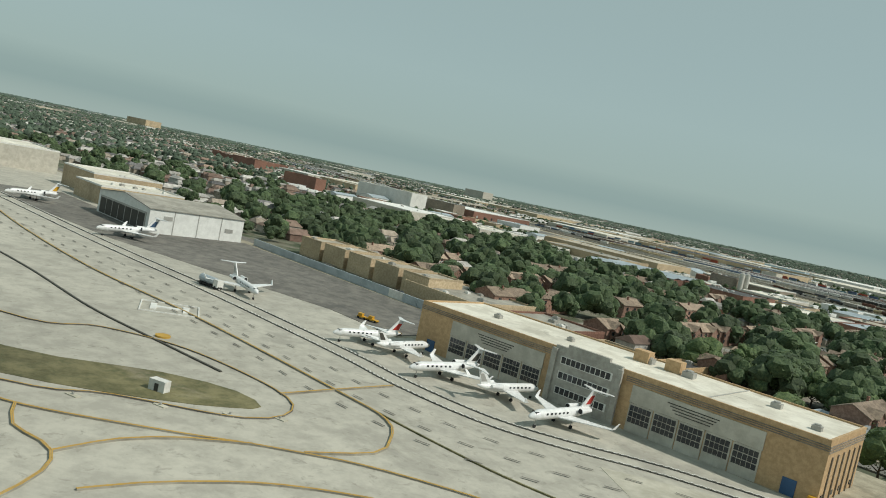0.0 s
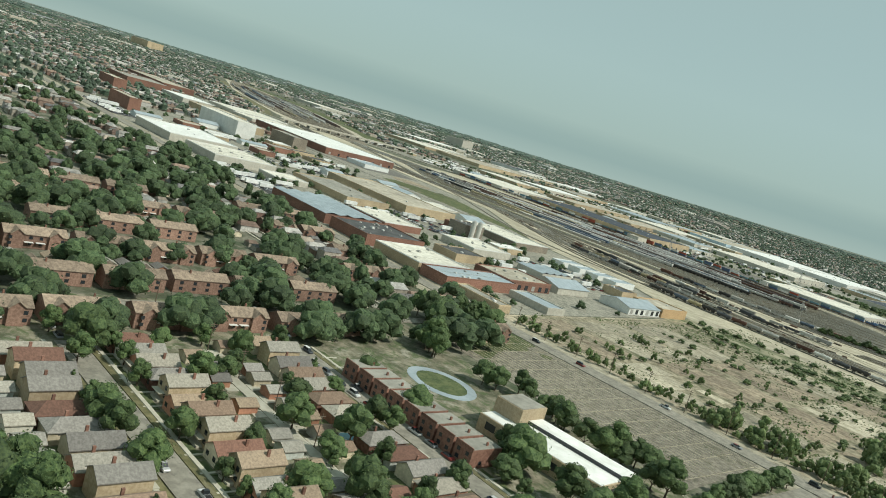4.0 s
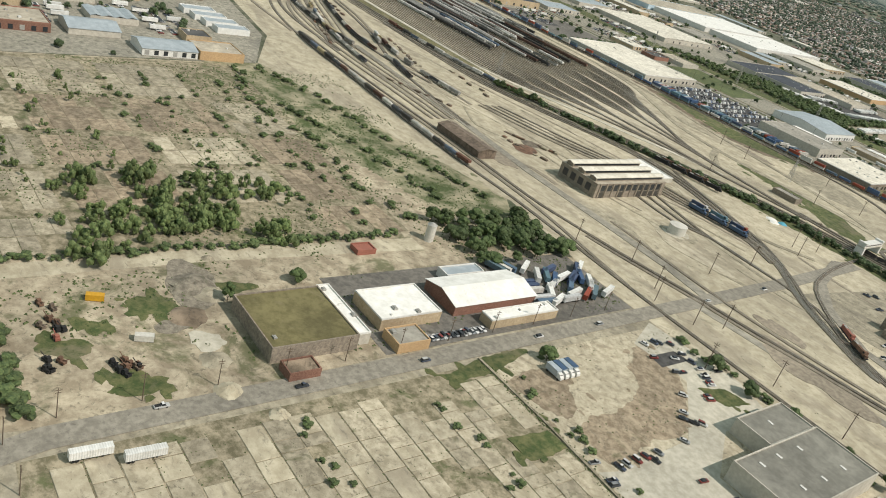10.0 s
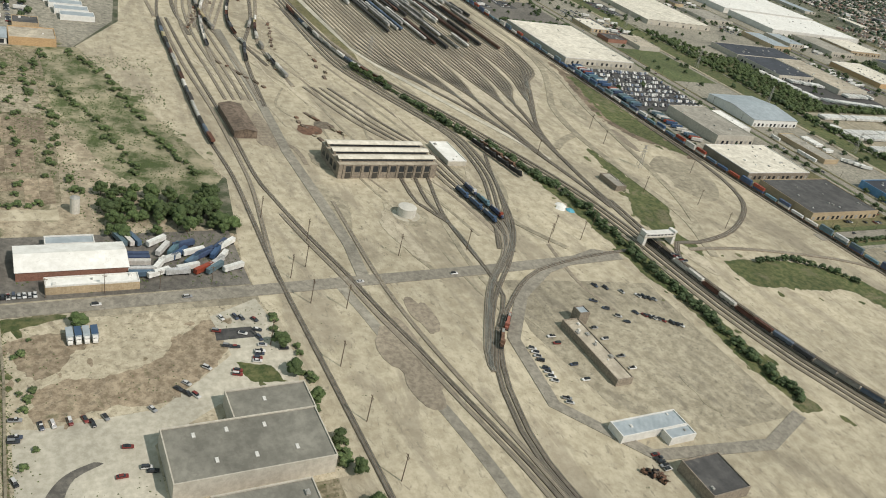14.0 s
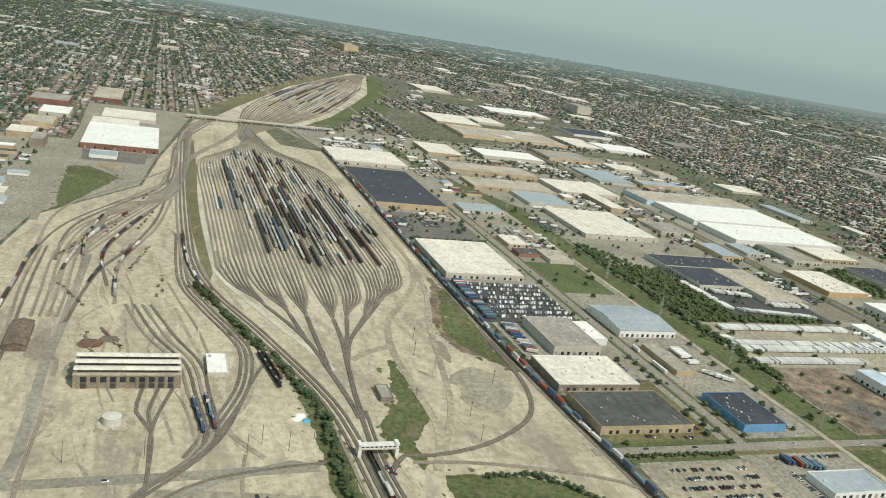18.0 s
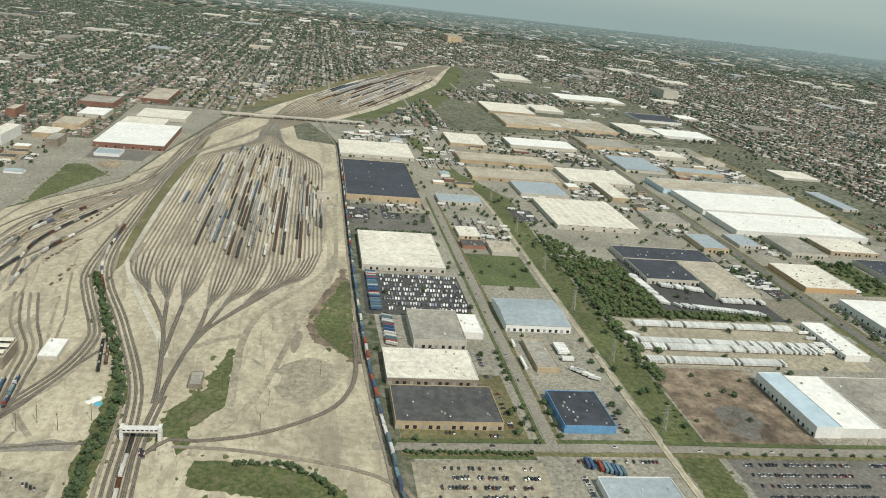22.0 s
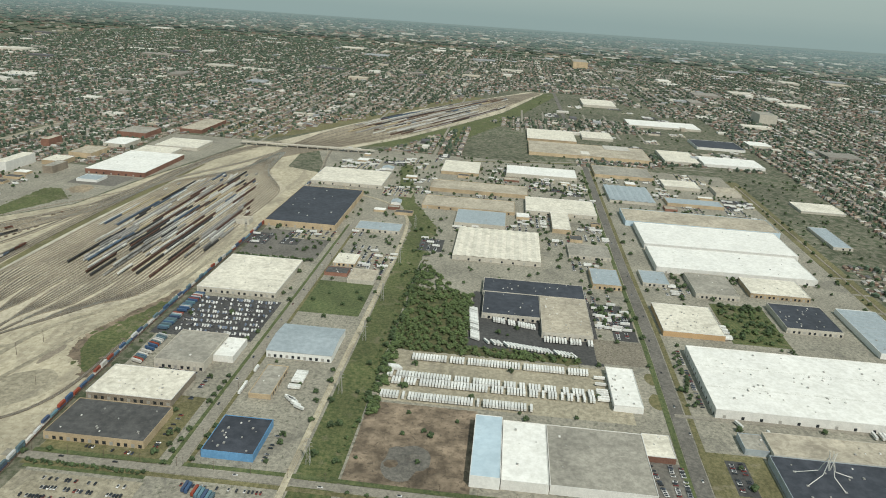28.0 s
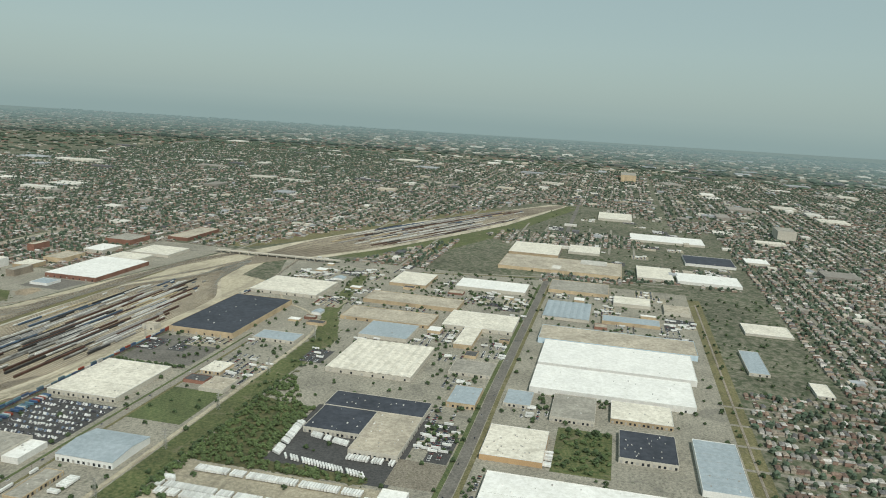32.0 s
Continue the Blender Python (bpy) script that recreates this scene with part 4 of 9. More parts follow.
def warehouse(x0, y0, x1, y1, h, wall, roof, name="warehouse", label="", docks="", units=6, band=None, shape="flat", stripe=0, ridge="", rise=0.12):
    """A big flat or pitched building: walls, parapet, roof deck, roof units and dock doors, each a part."""
    cx, cy, w, d = (x0 + x1) / 2, (y0 + y1) / 2, abs(x1 - x0), abs(y1 - y0)
    b = thing(name, cx, cy, 0, 0, label, "building")
    FOOT.append((min(x0, x1), min(y0, y1), max(x0, x1), max(y0, y1)))
    a, c = w / 2, d / 2
    part("wall", Shape().box(-a, -c, 0, a, c, h), wall, b)
    if shape == "flat":
        part("roof", Shape().box(-a + 0.25, -c + 0.25, h + 0.004, a - 0.25, c - 0.25, h + 0.06), roof, b)
        par = Shape()
        for q in ((-a, -c, a, -c + 0.22), (-a, c - 0.22, a, c), (-a, -c + 0.22, -a + 0.22, c - 0.22), (a - 0.22, -c + 0.22, a, c - 0.22)):
            par.box(q[0], q[1], h + 0.004, q[2], q[3], h + 0.3)
        part("parapet", par, "frame_white" if roof in ("white_roof", "bright_roof") else wall, b)
    elif shape == "gable":
        al = ridge or ("x" if w > d else "y")
        part("roof", Shape().gable(-a, -c, a, c, h + 0.004, rise * min(w, d), al, 0.2), roof, b)
        part("gable_wall", Shape().gable_wall(-a, -c, a, c, h + 0.002, rise * min(w, d) - 0.12, al), wall, b)
    elif shape == "sawtooth":
        n = max(4, int(d / 5.5))
        for i in range(n):
            t0 = -c + d * i / n
            part("roof", Shape().gable(-a + 0.1, t0, a - 0.1, t0 + d / n - 0.05, h + 0.1, 0.5, "x", 0.0), roof, b)
    r = random.Random(int(abs(cx * 7 + cy)))
    for _ in range(units if cx > -260 else units // 2 if cx > -330 else units // 4):
        s = r.uniform(0.25, 0.6)
        px, py = r.uniform(-a * 0.85, a * 0.85), r.uniform(-c * 0.85, c * 0.85)
        if shape == "flat":
            part("roof_unit", Shape().box(px - s, py - s * 0.7, h + 0.06, px + s, py + s * 0.7, h + 0.06 + 0.7 * s).box(px - s * 0.5, py - s * 0.4, h + 0.06 + 0.7 * s, px + s * 0.5, py + s * 0.4, h + 0.1 + 0.8 * s), "equipment_grey" if r.random() < 0.6 else "frame_white", b)
    if stripe:
        n = int(w / stripe)
        for i in range(1, n):
            x = -a + w * i / n
            part("roof_seam", Shape().box(x - 0.04, -c + 0.3, h + 0.06, x + 0.04, c - 0.3, h + 0.09), "grey_roof", b)
    for side in docks:
        n = min(14, int((d if side in "EW" else w) / 2.6)) if cx > -300 else min(8, int((d if side in "EW" else w) / 4))
        for i in range(n):
            t = (i + 0.5) / n * 2 - 1
            if side == "E":
                s = Shape().box(a, t * c - 0.65, 0.3, a + 0.06, t * c + 0.65, 1.7)
            elif side == "W":
                s = Shape().box(-a - 0.06, t * c - 0.65, 0.3, -a, t * c + 0.65, 1.7)
            elif side == "S":
                s = Shape().box(t * a - 0.65, -c - 0.06, 0.3, t * a + 0.65, -c, 1.7)
            else:
                s = Shape().box(t * a - 0.65, c, 0.3, t * a + 0.65, c + 0.06, 1.7)
            part("dock_door", s, "window_glass" if i % 3 else "equipment_grey", b)
    if band:
        part("band", Shape().box(-a - 0.05, -c - 0.05, h * 0.55, a + 0.05, c + 0.05, h * 0.85), band, b)
    return b


# warehouses between the container line and the trunk road
warehouse(-241, 442, -181, 487, 3, "concrete_wall", "white_roof", label="long tan warehouse with a weathered white roof", docks="E", units=8, stripe=20)
warehouse(-120, 459, -87, 482, 4, "concrete_wall", "grey_roof", label="tall grey concrete truck terminal", docks="E", units=4)
warehouse(-118.5, 482.2, -98, 491.5, 3, "frame_white", "bright_roof", "office_building", "small white office beside the terminal", units=4)
warehouse(-80, 445, -54, 481, 3, "sooty_brick", "white_roof", label="low brown warehouse with a stained white roof", docks="E", units=16)
warehouse(-48.5, 445.5, -22, 484, 3, "buff_brick", "dark_roof", label="buff brick works with a black roof", docks="E", units=10, stripe=0)
warehouse(-47, 506, -21, 525.5, 3, "blue_wall", "navy_roof", "store_building", "bright blue store with a black roof", units=14)
warehouse(-140, 504, -108, 535, 3.6, "white_siding", "metal_roof", label="white metal warehouse with a grey-blue ribbed roof", docks="E", units=0, shape="gable", ridge="y", rise=0.05)
warehouse(-96, 508.5, -68, 518, 2, "buff_brick", "grey_roof", "workshop", "long low workshop with a grey roof", docks="N", units=2)
warehouse(-432, 438, -320, 490, 4, "buff_brick", "navy_roof", label="huge warehouse with a black solar-dark roof", docks="E", units=46)
warehouse(-519, 437, -460, 501, 3, "concrete_wall", "white_roof", label="wide pale warehouse near the overpass", docks="E", units=10)
warehouse(-350, 578, -279, 637, 3, "concrete_wall", "white_roof", "factory", "white factory with a ribbed shed roof", docks="E", units=0, shape="sawtooth")
warehouse(-65, 604.5, -20.5, 615.5, 4.6, "white_siding", "blue_metal_roof", label="tall new bay with a pale blue metal roof", units=0, docks="S")
warehouse(-64, 615.8, -21, 633, 3.8, "frame_white", "bright_roof", label="white roofed middle bay of the warehouse", units=4)
warehouse(-64.3, 633.3, -21.3, 671.5, 3.6, "frame_white", "grey_roof", label="wide warehouse bay with a grey gravel roof", units=5)
warehouse(-67, 671.8, -50, 683, 2.6, "red_brick", "white_roof", "office_building", "brick office with a white roof", units=3)
warehouse(-240, 601, -216, 661, 3, "concrete_wall", "navy_roof", label="black roofed depot wing", units=12)
warehouse(-215.7, 602, -181, 634, 3, "concrete_wall", "navy_roof", label="black roofed truck depot with white dock fronts", docks="ES", units=8)
warehouse(-215.7, 634.3, -161.5, 661, 3.2, "concrete_wall", "tan_roof", label="pale roofed depot hall with patched panels", docks="EN", units=20, stripe=9)
warehouse(-127, 663.5, -88.5, 676.3, 2.8, "white_siding", "bright_roof", "repair_shop", "white truck repair shop", docks="S", units=14)
warehouse(-160, 707.5, -92, 818, 4, "frame_white", "bright_roof", label="huge white distribution warehouse", docks="SE", units=60, stripe=22)
warehouse(-447, 708, -406, 830, 4, "blue_metal_roof", "tan_roof", label="long warehouse with a brown gravel roof", units=8)
warehouse(-404, 714, -344, 824, 4, "frame_white", "bright_roof", label="long white twin warehouse with many dock doors", docks="E", units=30)
warehouse(-339, 714, -290, 819, 4, "frame_white", "bright_roof", label="long white warehouse behind a row of trees", docks="E", units=30)
warehouse(-286, 731, -246, 757.5, 3, "concrete_wall", "grey_roof", label="grey roofed workshop with a brick front", docks="E", units=8)
warehouse(-287, 766.5, -256, 803, 3, "buff_brick", "white_roof", label="white roofed warehouse with a tan wall", docks="E", units=10)
warehouse(-222, 700, -180, 733, 3, "tan_brick", "white_roof", label="tan brick warehouse with a cluttered white roof", docks="", units=26)
warehouse(-240, 771.5, -201, 802.5, 3, "concrete_wall", "navy_roof", label="black roofed warehouse with skylights", docks="E", units=22)
warehouse(-241, 812, -176, 835.5, 3, "white_siding", "metal_roof", label="long shed with a stepped grey metal roof", units=6, shape="flat", stripe=9)
warehouse(-465, 628, -416, 686.5, 3, "concrete_wall", "white_roof", label="wide cream walled warehouse with docks", docks="E", units=10)
warehouse(-415, 648, -365, 662, 3.4, "buff_brick", "white_roof", label="tall buff hall with a white roof", units=2)
warehouse(-404, 573, -363, 612, 2.4, "concrete_wall", "metal_roof", label="low hall with a grey-blue roof", units=6)
warehouse(-545, 704, -483, 745, 2.4, "concrete_wall", "metal_roof", label="low hall with a ribbed grey roof", units=2, shape="sawtooth")
warehouse(-865, 633, -785, 695, 3, "buff_brick", "white_roof", label="far white roofed works", units=6)
warehouse(-765, 634, -687, 773, 3.4, "buff_brick", "tan_roof", label="far long works with pale roofs", units=12, stripe=20)
warehouse(-881, 851, -820, 912, 3, "frame_white", "navy_roof", label="far dark roofed store", units=6)
warehouse(-750, 834, -700, 903, 3, "frame_white", "bright_roof", label="white store block far off", units=10)
warehouse(-515, 246, -428, 299, 4, "red_brick", "bright_roof", label="white roofed brick warehouse at the yard's end", units=10, docks="E")
warehouse(9, 508, 22, 533, 2.4, "white_siding", "metal_roof", "workshop", "grey van workshop with white doors", docks="E", units=3)

# ---- railway ----


def track(pts, bed="ballast", width=1.15, smooth=True, rails=True, head=0.06):
    """One line of track: a ballast bed, sleepers and two rails."""
    line = curve(pts, 5) if smooth and len(pts) > 2 else pts
    z = 0.26 + 0.0011 * (len(TRACKS) % 70)
    TRACKS.append(line)
    bedo = ground_piece("railway_track", Shape().ribbon(line, width, -0.1, z), bed, "railway track on stained stone ballast")
    if rails:
        for d in (-0.3, 0.3):
            part("rail", Shape().ribbon(offset(line, d), head, z, z + 0.08), "rail_steel", bedo)
    return line


TRACKS = []
# lines along the cleared lot
west = [(-640, 352), (-539, 318), (-340, 306), (-289, 279), (-238, 256), (-193, 247.5), (-151, 245.5), (-94, 243.6), (-60, 245), (-33, 244.2), (-9, 243.4), (30, 243.5), (120, 243.6)]
track(west, "oily_ballast")
track([(-200, 249.3), (-150, 248.2), (-106, 249.6), (-70, 249.4), (-52, 248.6), (-29, 245.6), (-15, 243.8)], "ballast")
main = curve([(-200, 251.6), (-150, 251), (-94, 251.8), (-60, 251.4), (-47, 252.8), (-28.5, 255.8), (-8.7, 260), (1.9, 261.8), (11, 263.4), (22, 265.8), (37, 268.4), (50, 270.9), (62, 272.9), (85, 275.2), (120, 277)], 4)
track(main, "oily_ballast", smooth=False)
track(offset([p for p in main if p[0] > -40], -1.7), "ballast", smooth=False)
track([(-44, 269), (-10, 267.4), (9, 267.8), (27, 269.6), (42, 271.8), (55, 273.6), (85, 276.4), (120, 278.4)])
for k in range(5):
    track([(-539, 322 + k), (-330, 312 + 0 * k), (-280, 290 - 2.6 * k), (-238, 264 + 2.2 * k), (-190, 256 + 3.1 * k), (-140, 256 + 3.1 * k), (-115, 256 + 2.9 * k)], "ballast")
# engine shed leads
for x, y in ((-57.5, 296), (-58, 301), (-58, 305.5)):
    track([(x, y), (-42, 298 + (y - 301) * 0.7), (-30, 299), (-9.5, 298.4)], "oily_ballast")
track([(-9.5, 298.4), (6, 296.5), (18, 288), (32, 280), (44, 276.6), (57, 275), (85, 277.6), (120, 279.8)], "oily_ballast")
for k in range(4):
    track([(-130, 288 + 3.2 * k), (-100, 296 + 3.4 * k), (-76, 307 + 2.6 * k), (-54, 310 + 2.2 * k), (-29, 313 + 1.6 * k), (-15, 309 + 0.6 * k), (2, 294.5 + 0.3 * k), (25, 281 + 0.3 * k), (32, 279)], "oily_ballast" if k % 2 else "ballast")
track([(-75, 336), (-62, 331), (-29, 320), (-11, 308.8), (7.5, 293), (29, 280)], "oily_ballast")
track([(-11, 356), (-10, 342), (-7, 324), (-1, 308), (16, 290.5), (31, 282), (44, 278.2), (58, 276.4), (85, 279), (120, 281.2)], "oily_ballast")
# through lines to the bridge
lead = [(-640, 360), (-540, 326), (-400, 318), (-244, 316), (-165, 320), (-104, 340), (-60, 354), (-37, 359), (-13, 361), (8, 362), (31, 364.5), (60, 372), (120, 396)]
for d, b in ((-6.4, "ballast"), (-4.2, "oily_ballast"), (-2.0, "oily_ballast"), (0.0, "oily_ballast")):
    track(offset(curve(lead, 12), d), b, smooth=False)
hump = [(-41, 364.2), (-13, 362.9), (8, 363.9), (31, 366.5), (60, 374), (120, 398)]
track(hump, "oily_ballast", 1.6)
track(offset(curve(hump, 8), 2.1), "oily_ballast", smooth=False)
# marshalling tracks
YARD = []
N_YARD = 42
FANS = [(-133, 343.5), (-125, 352.5), (-122, 359.5), (-119, 370.5), (-121, 376.5), (-125, 385.5), (-141, 395.5)]
for feed in ([(-36, 363), (-47.4, 362.4), (-70.7, 359.6), (-97.7, 355.6), (-120, 348.6), FANS[0]], [(-98, 355.5), (-110, 354.2), FANS[1]], [(-72, 359.8), (-98, 359.6), FANS[2]],
             [(-36, 364.6), (-50, 365), (-77, 367.6), (-98, 369.8), FANS[3]], [(-88, 369), (-104, 373.2), FANS[4]], [(-77, 367.8), (-96, 372.4), (-110, 378.6), FANS[5]], [(-108, 377.6), (-124, 386.6), FANS[6]]):
    track(feed, "oily_ballast", 1.8)
for k in range(N_YARD):
    u = k / (N_YARD - 1)
    y = 326 + 95 * u
    a = abs(u - 0.5) * 2
    fx, fy = FANS[k * 7 // N_YARD]
    x_low, x_high = fx - 46 - 4 * (k % 6), -470 + 60 * a
    way = [(fx, fy), (fx - 9, fy + (y - fy) * 0.2), (fx - 26, fy + (y - fy) * 0.72), (x_low, y)]
    track(way, "yard_ballast" if k % 6 in (0, 5) else "oily_ballast", 0.95, head=0.05)
    track([(x_low, y), ((x_low + x_high) / 2, y), (x_high, y), (x_high - 40, 377 + (y - 377) * 0.72), (x_high - 75, 377 + (y - 377) * 0.32), (-585, 377 + (y - 377) * 0.06)], "yard_ballast", 1.05, head=0.05)
    YARD.append((y, x_low, x_high))
# departure yard beyond the overpass
DEPART = []
for k in range(24):
    DEPART.append([(-520, 366 + 0.3 * k), (-577, 369 + 0.9 * k), (-728, 390 + 3.6 * k), (-900, 446 + 4.0 * k), (-1068, 512 + 3.6 * k), (-1210, 580 + 2.2 * k), (-1340, 650 + 0.7 * k)])
    track(DEPART[-1], "yard_ballast" if k % 3 else "oily_ballast", 1.7, rails=False)
old = [[(-200, 247), (-274, 254), (-384, 306), (-473, 311), (-589, 339)], [(-180, 257), (-239, 261), (-320, 297), (-365, 306), (-473, 313), (-589, 343)], [(-140, 259), (-209, 267), (-290, 292), (-355, 303), (-473, 315)],
       [(-110, 268), (-165, 275), (-213, 290), (-272, 301), (-355, 306)], [(-185, 268), (-219, 267.5), (-279, 277), (-330, 298)], [(-150, 280), (-201, 277), (-284, 299), (-340, 308)], [(-130, 284), (-180, 284), (-240, 299), (-300, 307)]]
for k, line in enumerate(old):
    track(line, "oily_ballast" if k % 2 else "ballast", 1.5)
for d in (-1.0, 1.0, 3.0):
    track(offset(curve([(-230, 309.5), (-162, 309.5), (-130, 317), (-100, 327), (-84, 330), (-60, 327), (-38, 319), (-15, 308.5)], 5), d), "oily_ballast", smooth=False)
for k in range(5):
    track([(-190, 258 + 2.6 * k), (-240, 272 + 3 * k), (-330, 305 + 1.5 * k), (-420, 318 + k), (-520, 352 + k), (-577, 368 + k)], "ballast")
# container line, wye and the street line
cline = [(-640, 418), (-560, 428), (-503, 436.5), (-400, 437.2), (-157, 437.4), (-60, 439.5), (-5, 443), (37, 447.5), (120, 470)]
track(cline, "oily_ballast")
track(offset(curve(cline, 20), -2.0), "ballast", smooth=False)
track([(-110, 434.5), (-67, 434), (-46, 430), (-31.5, 421), (-18, 401), (-12.5, 381), (-13, 372), (-5, 366)], "oily_ballast", 1.8)
track([(-9, 373.6), (-8, 390), (-4.6, 406.8), (2.4, 430), (10.2, 442.4), (22.7, 450), (60, 462)], "ballast", 1.6)
track([(40, 541), (-15, 540.3), (-75, 540), (-240, 540.6), (-342, 539), (-385, 531), (-415, 512), (-440, 480), (-470, 462)], "pale_gravel", 2.4)
track([(20, 844), (-600, 844)], "ballast", 1.6)

WAGON = {}


def wagon_meshes():
    L, W = 2.9, 0.58
    s = Shape().box(-L, -W, 0.42, L, W, 1.6)
    s.add([(-L, -W, 1.6), (L, -W, 1.6), (L, 0, 1.74), (-L, 0, 1.74), (-L, W, 1.6), (L, W, 1.6)], [(0, 1, 2, 3), (3, 2, 5, 4), (0, 3, 4), (1, 5, 2)])
    WAGON["boxcar"] = s.mesh("boxcar")
    s = Shape()
    n = 12
    ring = [(0.56 * math.cos(2 * math.pi * i / n), 1.02 + 0.56 * math.sin(2 * math.pi * i / n)) for i in range(n)]
    v = [(-2.7, y, z) for y, z in ring] + [(2.7, y, z) for y, z in ring] + [(-2.9, y * 0.5, 1.02 + (z - 1.02) * 0.5) for y, z in ring] + [(2.9, y * 0.5, 1.02 + (z - 1.02) * 0.5) for y, z in ring]
    f = [(i, n + i, n + (i + 1) % n, (i + 1) % n) for i in range(n)] + [(2 * n + i, i, (i + 1) % n, 2 * n + (i + 1) % n) for i in range(n)]
    f += [(n + i, 3 * n + i, 3 * n + (i + 1) % n, n + (i + 1) % n) for i in range(n)] + [tuple(range(2 * n, 3 * n)), tuple(range(4 * n - 1, 3 * n - 1, -1))]
    s.add(v, f).box(-0.3, -0.3, 1.5, 0.3, 0.3, 1.75).box(-2.9, -0.4, 0.4, 2.9, 0.4, 0.5)
    WAGON["tank"] = s.mesh("tank_barrel")
    s = Shape()
    s.add([(-2.9, -0.58, 0.9), (2.9, -0.58, 0.9), (2.9, 0.58, 0.9), (-2.9, 0.58, 0.9), (-2.9, -0.58, 1.65), (2.9, -0.58, 1.65), (2.9, 0.58, 1.65), (-2.9, 0.58, 1.65)],
          [(4, 5, 6, 7), (0, 1, 5, 4), (1, 2, 6, 5), (2, 3, 7, 6), (3, 0, 4, 7)])
    for i in range(3):
        x = -1.8 + 1.8 * i
        s.add([(x - 0.9, -0.58, 0.9), (x + 0.9, -0.58, 0.9), (x + 0.9, 0.58, 0.9), (x - 0.9, 0.58, 0.9), (x - 0.2, -0.2, 0.4), (x + 0.2, -0.2, 0.4), (x + 0.2, 0.2, 0.4), (x - 0.2, 0.2, 0.4)],
              [(0, 4, 5, 1), (1, 5, 6, 2), (2, 6, 7, 3), (3, 7, 4, 0), (4, 7, 6, 5)])
        s.box(x - 0.45, -0.15, 1.65, x + 0.45, 0.15, 1.73)
    WAGON["hopper"] = s.mesh("hopper_body")
    s = Shape().box(-2.9, -0.58, 0.42, 2.9, 0.58, 0.55).box(-2.9, -0.58, 0.55, 2.9, -0.52, 1.15).box(-2.9, 0.52, 0.55, 2.9, 0.58, 1.15).box(-2.9, -0.52, 0.55, -2.84, 0.52, 1.15).box(2.84, -0.52, 0.55, 2.9, 0.52, 1.15)
    WAGON["gondola"] = s.mesh("gondola_body")
    s = Shape().box(-2.8, -0.3, 0.34, 2.8, 0.3, 0.42)
    for x in (-2.1, -1.5, 1.5, 2.1):
        for y in (-0.33, 0.27):
            w = Shape()
            n = 8
            w.add([(x + 0.17 * math.cos(6.283 * i / n), yy, 0.17 + 0.17 * math.sin(6.283 * i / n)) for yy in (y, y + 0.06) for i in range(n)],
                  [tuple(range(n)), tuple(range(2 * n - 1, n - 1, -1))] + [(i, n + i, n + (i + 1) % n, (i + 1) % n) for i in range(n)])
            s.add(w.v, w.f)
    WAGON["bogies"] = s.mesh("bogies")
    for k, me in WAGON.items():
        me.materials.append(MATS["tyre" if k == "bogies" else "wagon_paint"])


wagon_meshes()
WORDS = {"boxcar": "weathered box wagon standing on the yard track", "tank": "round tank wagon standing on the yard track", "hopper": "covered hopper wagon with sloping bays", "gondola": "open low-sided wagon on the yard track"}


TONES = ("black", "white", "grey", "brown", "blue", "tan")
PAINTED = {}
for k in ("boxcar", "tank", "hopper", "gondola"):
    for tone in TONES:
        PAINTED[k, tone] = WAGON[k].copy()
        PAINTED[k, tone].materials.clear()
        PAINTED[k, tone].materials.append(MATS["wagon_" + tone])


def wagon(kind, x, y, turn, z=0.38, tone=None):
    ob = new(f"{kind}_wagon" if kind != "boxcar" else "box_wagon")
    ob.matrix_basis = pose(x, y, z, 0, 0, turn)
    tagged(ob, WORDS[kind], "railway wagon", "wagons in the yard")
    for name, key in (("body", kind), ("running_gear", "bogies")):
        p = new(name, PAINTED[kind, tone] if tone and name == "body" else WAGON[key])
        p.parent = ob
    return ob


def along(line, start, step, count):
    """Places and turns at even steps along a line."""
    out, i, left = [], 0, start
    while i < len(line) - 1 and len(out) < count:
        (x0, y0), (x1, y1) = line[i], line[i + 1]
        d = math.hypot(x1 - x0, y1 - y0)
        if left <= d and d > 0:
            t = left / d
            out.append((x0 + (x1 - x0) * t, y0 + (y1 - y0) * t, math.degrees(math.atan2(y1 - y0, x1 - x0))))
            left += step
        else:
            left -= d
            i += 1
    return out


r = random.Random(11)
far_wagons = []
rows_of = {tone: [] for tone in TONES}
tone = "black"
near_count = 0
for k, (y, xl, xh) in enumerate(YARD):
    u = k / (N_YARD - 1)
    if u < 0.05 or r.random() < (0.25 if u < 0.3 else 0.12):
        continue
    a = abs(u - 0.47) * 2
    first = (-236 - r.uniform(0, 90)) if u < 0.26 else xl - 2 - r.uniform(0, 36 if u < 0.9 else 80)
    last = -475 + 135 * a ** 1.7 + r.uniform(-12, 30)
    x, run, kind = first, 0, "boxcar"
    while x > last:
        if run <= 0:
            run = r.randint(3, 14)
            kind = r.choice(("boxcar", "tank", "hopper", "gondola", "hopper", "boxcar"))
            tone = r.choice(("black", "white", "white", "white", "grey", "brown", "grey", "black", "white", "grey", "tan", "blue"))
            x -= r.choice((6, 12, 18, 30, 45)) if r.random() < 0.72 else 0
        run -= 1
        yy = y
        if x > -262 and near_count < 230:
            wagon(kind, x, yy, 0, 0.38, tone)
            near_count += 1
        else:
            rows_of[tone].append((x, yy, 0.5, 0, 2.9, 0.58, {"boxcar": 1.25, "tank": 1.1, "hopper": 1.3, "gondola": 0.7}[kind]))
        x -= 6.15
